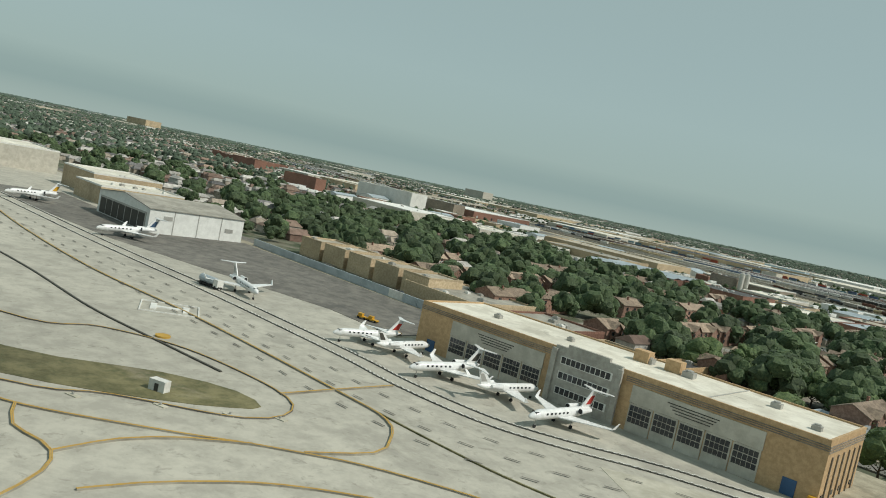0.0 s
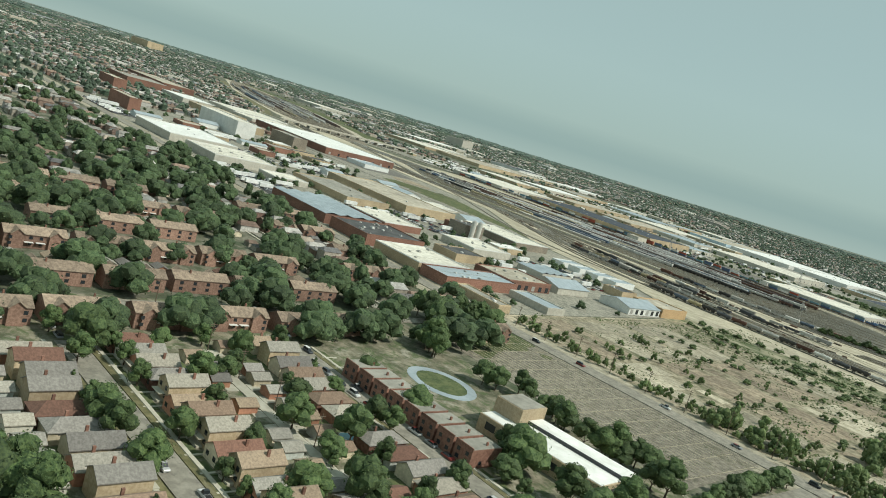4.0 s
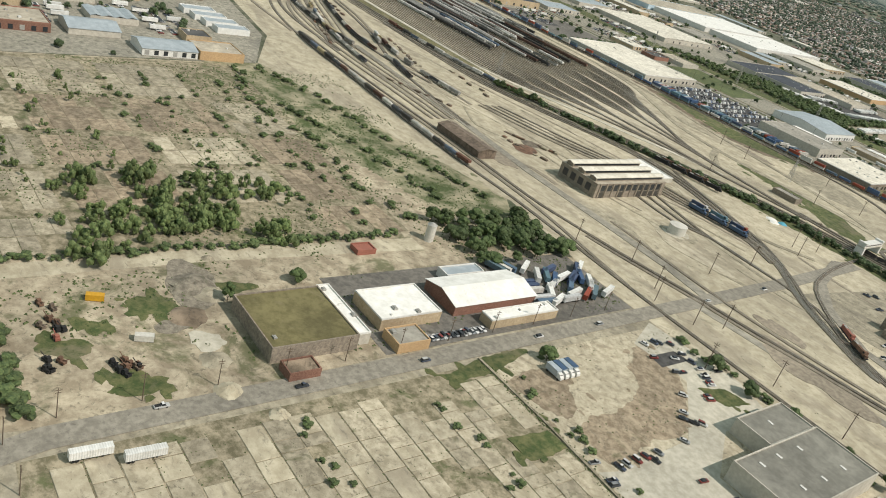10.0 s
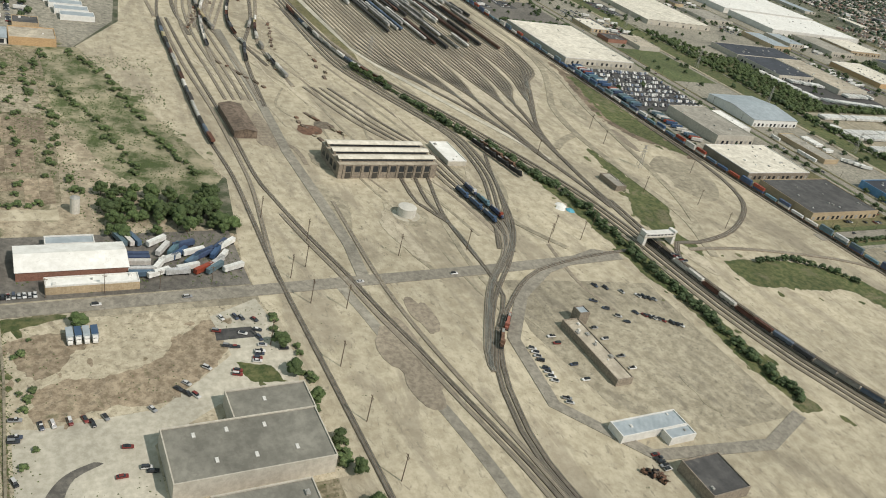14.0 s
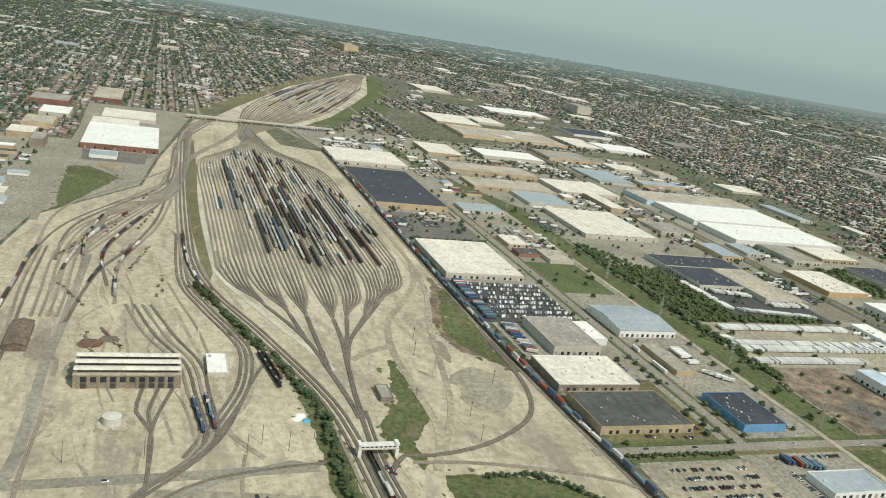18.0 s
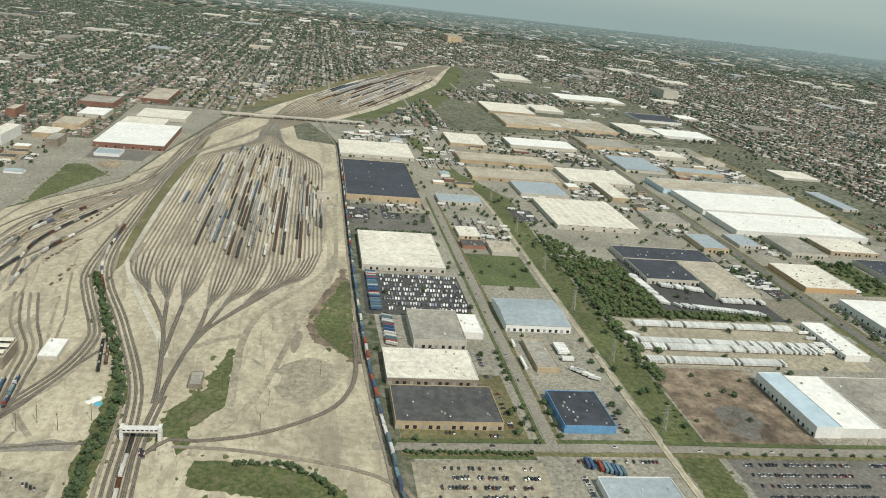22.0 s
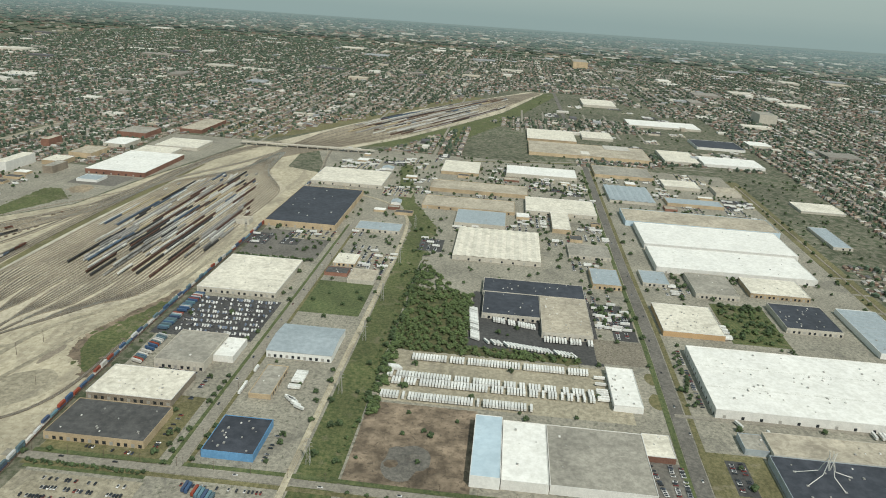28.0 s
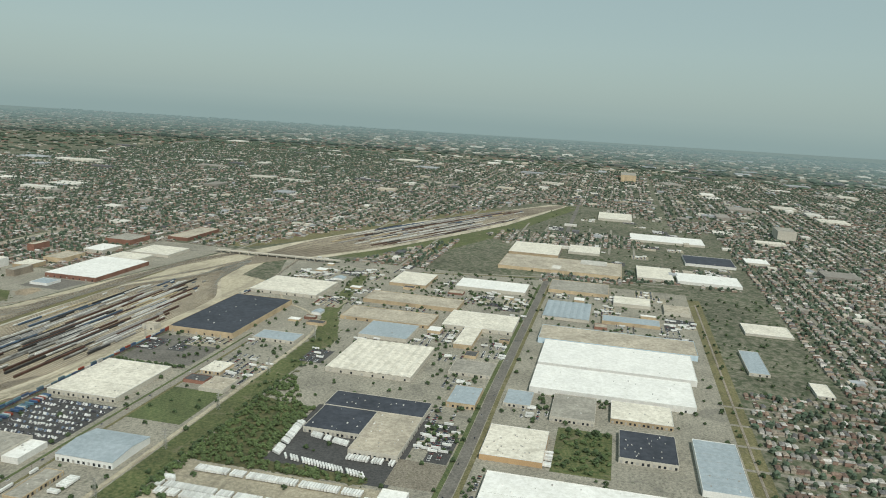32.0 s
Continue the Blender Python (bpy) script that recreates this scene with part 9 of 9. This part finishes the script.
# small workshops between the larger halls
wr = random.Random(71)
KINDS = (("white_roof", "concrete_wall"), ("metal_roof", "white_siding"), ("grey_roof", "red_brick"), ("bright_roof", "buff_brick"), ("tan_roof", "red_brick"), ("dark_roof", "buff_brick"))
for x0, y0, x1, y1, n in ((-340, 112, -152, 228, 34), (-450, 112, -345, 226, 14), (-600, 560, -290, 688, 20), (-640, 505, -360, 545, 6), (-620, 700, -460, 834, 8), (-640, 445, -525, 500, 5)):
    for _ in range(n):
        lx, ly = wr.uniform(2.5, 6.5), wr.uniform(3, 7.5)
        x, y = wr.uniform(x0 + lx, x1 - lx), wr.uniform(y0 + ly, y1 - ly)
        roof, wall = wr.choice(KINDS)
        if (y < 210 + (x + 160) * -0.12 or y > 400) and all(clear(x + p * lx, y + q * ly, 1.4) for p in (-1, 0, 1) for q in (-1, 0, 1)):
            warehouse(x - lx, y - ly, x + lx, y + ly, wr.uniform(1.4, 2.4), wall, roof, "workshop", "small workshop with a low " + {"white_roof": "white", "metal_roof": "grey metal", "grey_roof": "grey", "bright_roof": "bright white", "tan_roof": "tan", "dark_roof": "black"}[roof] + " roof", units=2, shape="gable" if roof == "metal_roof" else "flat")
BUSY = [(-600, 560, -280, 690, 60), (-620, 696, -460, 836, 26), (-345, 503, -240, 538, 8), (-250, 660, -180, 690, 8), (-290, 722, -245, 765, 8), (-330, 110, -150, 172, 30), (-440, 112, -330, 225, 24), (-260, 170, -180, 204, 10),
        (-315, 442, -255, 492, 4), (-640, 500, -450, 545, 10), (-1250, 640, -660, 900, 40), (-640, 440, -520, 500, 10)]
patches = []
for x0, y0, x1, y1, n in BUSY:
    for _ in range(n):
        x, y = vr.uniform(x0, x1), vr.uniform(y0, y1)
        lx, ly = vr.uniform(6, 18), vr.uniform(5, 14)
        if not clear(x, y, 4):
            continue
        patches.append((x, y, 0.05, 0, lx, ly, 0.02))
        for k in range(int(ly / 2.4)):
            yy = y - ly + 2.4 + 4.8 * k
            if yy > y + ly:
                break
            for i in range(int(lx * 1.7)):
                xx = x - lx + 1 + i * 1.15
                if vr.random() < 0.6 and clear(xx, yy, 0.8):
                    if vr.random() < 0.88:
                        CAR_FAR.append((xx, yy, 0.1, 1.57, 1, 1, 1))
                    elif vr.random() < 0.6:
                        TRAILER_FAR.append((xx, yy, 0.1, 1.57, 1, 1, 1))
flat = Shape().add([(-1, -1, 0), (1, -1, 0), (1, 1, 0), (-1, 1, 0), (-1, -1, 1), (1, -1, 1), (1, 1, 1), (-1, 1, 1)], [(4, 5, 6, 7), (0, 1, 5, 4), (1, 2, 6, 5), (2, 3, 7, 6), (3, 0, 4, 7)])
keep = []
for i, q in enumerate(patches):
    if all(clear(q[0] + a * q[4], q[1] + b * q[5], 0.3) for a in (-1, 0, 1) for b in (-1, 0, 1)):
        keep.append(q[:2] + (0.05 + 0.0007 * i,) + q[3:])
many("asphalt_yards", flat, keep[::2], "dark_asphalt", "dark asphalt yards between the halls", "yards")
many("paler_yards", flat, keep[1::2], "gravel", "pale concrete yards between the halls", "yards")
yard_trees = []
for x0, y0, x1, y1, n in BUSY + [(-600, 440, -20, 838, 150), (-640, 838, -20, 940, 60), (-640, 560, -500, 690, 40)]:
    for _ in range(n * 4):
        x, y = vr.uniform(x0, x1), vr.uniform(y0, y1)
        if clear(x, y, 1.2):
            s = vr.uniform(0.4, 0.8)
            yard_trees.append((x, y, 0.05, vr.uniform(0, 6.28), s, s, s * 1.1))
cab = Shape().box(-1.0, -0.3, 0.18, 1.2, 0.3, 0.34)
cab.add([(0.05, -0.42, 0.34), (1.2, -0.42, 0.34), (1.2, 0.42, 0.34), (0.05, 0.42, 0.34), (0.05, -0.4, 1.3), (0.7, -0.4, 1.2), (0.7, 0.4, 1.2), (0.05, 0.4, 1.3)], [(4, 5, 6, 7), (0, 1, 5, 4), (1, 2, 6, 5), (2, 3, 7, 6), (3, 0, 4, 7)])
many("truck_cab_rows", cab, CAB_ROWS, "cab_paint", "rows of parked white and red truck cabs", "trucks")
many("yard_trees", LEAFY, yard_trees, "wood_leaves", "small green trees between the warehouses", "trees")
for name, key, m in (("car_rows", "body", "car_stuff"), ("car_glazing", "glazing", "window_glass")):
    sh = Shape()
    sh.v, sh.f = [tuple(v.co) for v in CARS["car"][key].vertices], [tuple(p.vertices) for p in CARS["car"][key].polygons]
    many(name, sh, CAR_FAR, m, "rows of small parked cars", "cars")
for name, key, m in (("trailer_rows", "box", "trailer_stuff"), ("trailer_undersides", "wheels", "tyre")):
    many(name, TRAILER[key], TRAILER_FAR, m, "rows of parked white semi trailers", "trailers")

# machines and heaps on the plant lot
for i in range(34):
    x, y = vr.choice(((-29.3, 121.8), (-25.1, 122.2), (-15.0, 119.4), (-12.9, 129.1), (66, 296)))
    t = thing("scrap_machine", x + vr.gauss(0, 1.3), y + vr.gauss(0, 1.3), 0.06, vr.choice((20, 24, 200)) + vr.gauss(0, 6), "rusty lifting machine parked on rubble", "machine", "rusty machines")
    m = vr.choice(("rust", "faded_red", "tyre", "rust", "brown_metal", "tyre", "rust"))
    part("body", Shape().box(-0.7, -0.35, 0.2, 0.7, 0.35, 0.6).box(-0.5, -0.3, 0.6, 0.0, 0.3, 1.0), m, t)
    part("boom", Shape().tube((0.2, 0, 0.6), (1.2, 0.1, 1.2), 0.07, 6), m, t)
    for wx in (-0.45, 0.45):
        for s in (-1, 1):
            part("wheel", Shape().tube((wx, s * 0.3, 0.18), (wx, s * 0.42, 0.18), 0.18, 8), "tyre", t)


for x, y, paint, words in ((-31.4, 129.6, "bus_yellow", "orange site container on the cleared lot"), (-19.3, 133.5, "tank_pale", "pale yellow site box on the cleared lot")):
    t = thing("site_container", x, y, 0.05, 70, words, "container")
    part("body", Shape().box(-1.4, -0.55, 0.08, 1.4, 0.55, 1.1), paint, t)
    part("door", Shape().box(1.402, -0.5, 0.14, 1.44, 0.5, 1.04), "equipment_grey", t)
    for q in (-1, 1):
        part("skid", Shape().box(-1.4, q * 0.4 - 0.08, 0, 1.4, q * 0.4 + 0.08, 0.078), "rust", t)


def heap(x, y, r0, h, mat, label, seed):
    rr = random.Random(seed)
    s, n = Shape(), 16
    rings = [(1.0, 0.0), (0.75, 0.35), (0.45, 0.75), (0.15, 1.0)]
    for k, z in rings:
        s.v += [(r0 * k * (1 + rr.uniform(-0.15, 0.15)) * math.cos(6.283 * i / n), r0 * k * (1 + rr.uniform(-0.15, 0.15)) * math.sin(6.283 * i / n), h * z * rr.uniform(0.85, 1.1)) for i in range(n)]
    for j in range(3):
        s.f += [(j * n + i, j * n + (i + 1) % n, (j + 1) * n + (i + 1) % n, (j + 1) * n + i) for i in range(n)]
    s.f.append(tuple(range(3 * n, 4 * n)))
    o = part("spoil_mound", s, mat)
    o.location = (x, y, 0.05)
    tagged(o, label, "mound")


# blue and white mounds stand for tarps, rust and oily ones for scrap
for i, (x, y, r0, h, m) in enumerate(((-4.5, 141, 2.2, 0.8, "pale_gravel"), (2.2, 146, 1.6, 0.6, "pale_gravel"), (-24, 142, 3.2, 0.5, "dirt"), (-12, 142, 2.4, 0.5, "gravel"), (-36, 582, 3.2, 1.2, "old_asphalt"),
                                      (-28, 590, 2.2, 0.6, "dirt"), (-30, 575, 3, 0.5, "dirt"), (-92, 278, 4.5, 0.6, "rust"), (-96, 284, 3.4, 0.6, "oily_ballast"), (-35, 345.4, 1.6, 0.7, "pool_blue"), (-38.4, 344, 2.0, 0.5, "bright_roof"), (-36.4, 342.6, 1.7, 0.5, "bright_roof"), (-33, 146, 4.2, 0.9, "grey_field"), (-29.5, 148, 3, 0.7, "gravel"), (-41, 152, 1.2, 0.6, "floor_grey"), (-66, 609, 1.6, 0.6, "pale_gravel"))):
    heap(x, y, r0, h, m, "loose mound of piled material", i)

STACK_ROWS = (((-188, 258), (-222, 268), 9), ((-200, 262), (-240, 276), 8), ((-228, 276), (-262, 285), 7), ((-262, 283), (-320, 296), 9), ((-160, 282), (-148, 282), 4), ((-170, 288), (-205, 296), 10), ((-150, 262), (-128, 272), 7), ((-104, 281), (-88, 289), 9), ((-100, 276), (-84, 279), 7), ((-140, 300), (-165, 302), 5), ((-236, 290), (-268, 297), 6))
sp = random.Random(83)
for (ax, ay), (bx, by), n in STACK_ROWS:
    for i in range(n):
        t = i / max(1, n - 1)
        x, y = ax + (bx - ax) * t + sp.gauss(0, 0.5), ay + (by - ay) * t + sp.gauss(0, 0.5)
        o = thing("sleeper_stack", x, y, 0.05, math.degrees(math.atan2(by - ay, bx - ax)) + sp.gauss(0, 6), "stack of old dark railway sleepers on gravel", "timber stack", "sleeper stacks")
        wide, high = sp.uniform(0.6, 1.7), sp.choice((1, 2, 2))
        for q in range(high):
            part("layer", Shape().box(-wide * (1 - 0.08 * q), -0.55, 0.3 * q + 0.002, wide * (1 - 0.12 * q), 0.55, 0.3 * q + 0.28), sp.choice(("brown_metal", "rust", "bark", "brown_metal", "floor_grey")), o)

# poles and masts
POLE = {"post": Shape().tube((0, 0, -0.1), (0, 0, 6.6), 0.11, 7, 0.07), "crossarm": Shape().box(-0.7, -0.05, 6.0, 0.7, 0.05, 6.12).box(-0.5, -0.04, 5.5, 0.5, 0.04, 5.6)}
PM = {k: s.mesh(k) for k, s in POLE.items()}
for me in PM.values():
    me.materials.append(MATS["pole_wood"])


def pole(x, y, turn=0, size=1.0):
    ob = new("utility_pole")
    ob.matrix_basis = pose(x, y, 0, 0, 0, turn) @ Matrix.Diagonal((size, size, size, 1))
    tagged(ob, "tall brown wooden utility pole with crossarm", "pole", "utility poles")
    for n, me in PM.items():
        o = new(n, me)
        o.parent = ob


for x, y in ((-12.6, 251), (-15.1, 276.7), (-15.9, 297.3), (-17.2, 325.3), (-17.8, 337.4), (23.9, 246.7), (40.1, 246.1), (14.8, 234.8), (55.4, 246.6), (1.9, 247.6), (-8.4, 246.1), (70, 246), (86, 246), (-22, 330), (-24, 346), (5, 255), (-24, 255), (-36, 246.5)):
    pole(x, y, 0)
for i in range(11):
    pole(-5.6 - 0.02 * i * 12, 118 + 11 * i, 90, 0.75)
for i in range(26):
    pole(-140 + 8.6 * i, 108.2 + 0.022 * i * 8.6, 0, 0.7)
for y, x0, x1 in ((89.8, -64, -18), (56.5, -64, -18), (24.5, -140, -40)):
    x = x0
    while x < x1:
        pole(x, y + 0.9, 90, 0.62)
        x += 9
for i in range(14):
    pole(-14 - 20 * i, 502.2, 0, 0.6)
for i in range(18):
    pole(-13.6, 446 + 13.5 * i, 90, 0.62)
for x, y in ((-36, 402), (-46, 385), (-20, 400), (-60, 420), (-85, 396), (-100, 400), (-75, 358)):
    pole(x, y, 30, 0.95)


def pylon(x, y, h=10.5):
    b = thing("lattice_pylon", x, y, 0, 0, "grey steel lattice power pylon", "pylon", "power line pylons")
    w = 0.85
    for sx in (-1, 1):
        for sy in (-1, 1):
            part("leg", Shape().tube((sx * w, sy * w, -0.1), (sx * 0.18, sy * 0.18, h), 0.06, 5), "equipment_grey", b)
    turns = ((1, 1), (-1, 1), (-1, -1), (1, -1))
    for q in range(4):
        rings = []
        for k in range(7):
            a, z = w + (0.18 - w) * k / 6, h * k / 6
            sx, sy = turns[(q + k) % 4]
            rings.append([(sx * a + dx, sy * a + dy, z) for dx, dy in ((-0.035, -0.035), (0.035, -0.035), (0.035, 0.035), (-0.035, 0.035))])
        part("bracing", loft(rings), "equipment_grey", b)
    for z, s in ((h * 0.72, 1.7), (h * 0.86, 1.4), (h, 1.0)):
        part("crossarm", Shape().box(-0.06, -s, z - 0.06, 0.06, s, z + 0.06), "equipment_grey", b)


for x in (-24, -80, -137, -193, -262, -344):
    pylon(x, 545.2)
for x, y in ((-65, 398), (-170, 330), (-300, 431)):
    pylon(x, y, 9)

# ---- the town to the horizon ----
fr = random.Random(31)
FAR_WALL = Shape().add([(-1, -1, 0), (1, -1, 0), (1, 1, 0), (-1, 1, 0), (-1, -1, 1), (1, -1, 1), (1, 1, 1), (-1, 1, 1)], [(4, 5, 6, 7), (0, 1, 5, 4), (1, 2, 6, 5), (2, 3, 7, 6), (3, 0, 4, 7)])
FAR_ROOF = Shape().add([(-1.1, -1.1, 0), (1.1, -1.1, 0), (1.1, 1.1, 0), (-1.1, 1.1, 0), (0, -0.8, 1), (0, 0.8, 1)], [(0, 1, 4), (1, 2, 5, 4), (2, 3, 5), (3, 0, 4, 5)])
CLUMP = Shape()
_r = random.Random(4)
ringn = 6
for k, (rad, z) in enumerate(((0.9, 0.12), (0.8, 0.72))):
    CLUMP.v += [(rad * _r.uniform(0.7, 1.2) * math.cos(6.283 * (i + 0.5 * (k % 2)) / ringn), rad * _r.uniform(0.7, 1.2) * math.sin(6.283 * (i + 0.5 * (k % 2)) / ringn), z + _r.uniform(-0.09, 0.09)) for i in range(ringn)]
CLUMP.v.append((0.05, -0.05, 1.08))
for j in range(1):
    CLUMP.f += [(j * ringn + i, j * ringn + (i + 1) % ringn, (j + 1) * ringn + (i + 1) % ringn, (j + 1) * ringn + i) for i in range(ringn)]
CLUMP.f += [(ringn + i, ringn + (i + 1) % ringn, 2 * ringn) for i in range(ringn)]


def free(x, y):
    """Whether a place lies in the town, clear of the yards, works, airport and the streets built by hand."""
    if y < -24 and x > -520:
        return False
    if x > -146 and y < 840:
        return False
    if x > -204 and 0 < y < 70:
        return False
    if x > -640 and 98 < y < 838 and not (x < -458 and 110 < y < 236):
        return False
    if x > -900:
        for x0, y0, x1, y1 in FOOT:
            if x0 - 3 < x < x1 + 3 and y0 - 3 < y < y1 + 3:
                return False
    if -1360 < x < -600 and -78 < y - (400 + (-x - 640) * 0.4) < 72:
        return False
    if -1300 < x < -640 and 560 < y < 920 and noise.noise(Vector((x * 0.006, y * 0.006, 1))) > -0.12:
        return False
    if y > 838 and y < 852:
        return False
    if -640 < x < -340 and 852 < y < 925:
        return False
    return True


walls, roofs, trees_far, halls, lanes, shops = [], [], [], [], [], []
CELL_X, CELL_Y = 226.8, 162.0
for cx in range(11):
    for cy in range(16):
        ox, oy = 60.0 - CELL_X * (cx + 1), -620 + CELL_Y * cy
        across = fr.random() < 0.4 and not (cx < 2 and cy < 6)
        far = max(0.0, (-ox - 700) / 900)
        k = 1 + min(far, 1.1)
        span, depth = (CELL_Y, CELL_X) if across else (CELL_X, CELL_Y)
        wooded = 0.5 + 0.9 * noise.noise(Vector((ox * 0.0021, oy * 0.0021, 5)))
        for row in range(int(depth / 32.4)):
            v = 16.2 + 32.4 * row
            mx, my = (ox + v, oy + span / 2) if across else (ox + span / 2, oy + v)
            if free(mx, my) and (mx < -600 or my > 840):
                lanes.append((mx, my, 0, 0, 1.5 if across else span / 2, span / 2 if across else 1.5, 0.1))
            u = 3.0
            while u < span - 3:
                for side in (-1, 1):
                    du, dv = u + fr.uniform(-0.5, 0.5), v + side * (6.3 + fr.uniform(-0.8, 0.8))
                    px, py = (ox + dv, oy + du) if across else (ox + du, oy + dv)
                    if fr.random() < (0.9 if px > -1500 else 0.65) and free(px, py) and not (px > -148 and py < 838):
                        w, d, h = 1.35 * fr.uniform(0.85, 1.15) * k, 2.4 * fr.uniform(0.85, 1.15), fr.choice((1.3, 1.3, 1.5, 2.3))
                        turn = (1.5708 if across else 0.0) + (0 if fr.random() < 0.8 else 1.5708)
                        walls.append((px, py, 0, turn, w, d, h))
                        roofs.append((px, py, h, turn, w, d, fr.uniform(0.6, 1.1)))
                        if px > -1300 and fr.random() < 0.5:
                            e = v + side * 12.4
                            gx, gy = (ox + e, oy + du + fr.uniform(-1, 1)) if across else (ox + du + fr.uniform(-1, 1), oy + e)
                            walls.append((gx, gy, 0, 0, 1.1, 1.15, 0.95))
                            roofs.append((gx, gy, 0.95, 0, 1.1, 1.15, 0.5))
                u += 3.6 * k
        for _ in range(int((560 if oy > 90 else 720) * max(wooded, 0.8 if oy < 90 else 0.75 if oy > 760 and ox > -900 else 0.45) * (0.5 if ox > -430 and oy < 90 else 1) / (1 + 0.4 * min(far, 1)))):
            px, py = ox + fr.uniform(0, CELL_X), oy + fr.uniform(0, CELL_Y)
            if free(px, py) and not (px > -148 and py < 838):
                s = fr.uniform(1.2, 2.5) * (1 + 0.55 * min(far, 1)) * (1.25 if fr.random() < 0.15 else 1)
                trees_far.append((px, py, 0.1, fr.uniform(0, 6.28), s, s, fr.uniform(2.4, 4.6)))
        for _ in range(14):
            px, py = (ox + fr.uniform(0, CELL_X), oy + fr.uniform(-4, 4)) if fr.random() < 0.6 else (ox + fr.uniform(-4, 4), oy + fr.uniform(0, CELL_Y))
            if free(px, py) and px < -320 and not (px > -640 and -30 < py < 840):
                shops.append((px, py, 0, 0, fr.uniform(2, 7), fr.uniform(2, 6), fr.uniform(1.6, 3.2)))
many("town_streets", FAR_WALL, lanes, "road_grey", "straight grey streets between distant houses", "streets")
many("town_shops", FAR_WALL, shops, "town_hall", "flat roofed shops and flats along the main streets", "buildings")
many("town_walls", FAR_WALL, walls, "town_wall", "rows of small brick and frame houses", "houses")
many("town_roofs", FAR_ROOF, roofs, "town_roof", "rows of shingled house roofs", "roofs")
near_trees = [t for t in trees_far if t[0] > -420 and (t[1] < 98)]
rest = [t for t in trees_far if not (t[0] > -420 and t[1] < 98)]
many("street_trees", FULL, [(x, y, z, a, s * 0.5, s * 0.5, h * 0.27) for x, y, z, a, s, _, h in near_trees], "wood_leaves", "leafy trees among distant houses", "trees")
many("town_trees", CLUMP, rest, "hazed_leaves", "countless trees between distant houses", "trees")
# woods and large roofs beyond
pl = []
for _ in range(7000):
    x, y = fr.uniform(-4600, -2200), fr.uniform(-2600, 3600)
    s = fr.uniform(8, 20)
    pl.append((x, y, 0, fr.uniform(0, 6.28), s, s, fr.uniform(3, 6)))
for _ in range(4000):
    x, y = fr.uniform(-2300, 300), fr.choice((fr.uniform(1900, 4000), fr.uniform(-2400, -620)))
    s = fr.uniform(5, 14)
    pl.append((x, y, 0, fr.uniform(0, 6.28), s, s, fr.uniform(3, 6)))
specks = []
for _ in range(7500):
    x, y = fr.uniform(-4400, -2150), fr.uniform(-2400, 3400)
    specks.append((x, y, 0, fr.choice((0, 1.5708)), fr.uniform(2, 9), fr.uniform(2, 6), fr.uniform(1.5, 3.5)))
for _ in range(2600):
    x, y = fr.uniform(-2150, 200), fr.choice((fr.uniform(1950, 3400), fr.uniform(-2300, -640)))
    specks.append((x, y, 0, fr.choice((0, 1.5708)), fr.uniform(2, 7), fr.uniform(2, 5), fr.uniform(1.5, 3.2)))
many("far_roofs", FAR_WALL, specks, "town_wall", "countless pale roofs of the far town", "houses")
many("far_woods", CLUMP, pl, "hazed_leaves", "green woods toward the horizon, haze painted into their colour", "wood")
pl = []
for i in range(900):
    x, y = fr.uniform(-3800, -700), fr.uniform(-700, 2300)
    if x > -1400 and 330 < y < 690:
        continue
    if not free(x, y) and not (-1300 < x < -640 and 560 < y < 920):
        continue
    big = 1.0 if i < 240 else 0.35
    pl.append((x, y, 0, 0, fr.uniform(6, 30) * big, fr.uniform(8, 34) * big, fr.uniform(2.4, 6) * (0.5 + 0.5 * big)))
many("distant_halls", FAR_WALL, pl, "town_hall", "distant low halls with pale roofs", "buildings")
# a glowing see-through ring all round, added to imitate haze over the far land
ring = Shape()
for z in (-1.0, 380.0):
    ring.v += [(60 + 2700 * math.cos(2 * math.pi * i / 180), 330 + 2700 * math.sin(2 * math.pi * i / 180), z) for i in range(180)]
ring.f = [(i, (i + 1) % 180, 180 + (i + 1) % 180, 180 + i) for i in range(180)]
ground_piece("backdrop", ring, "haze_glow", "glowing see-through ring painted as blue-grey haze")
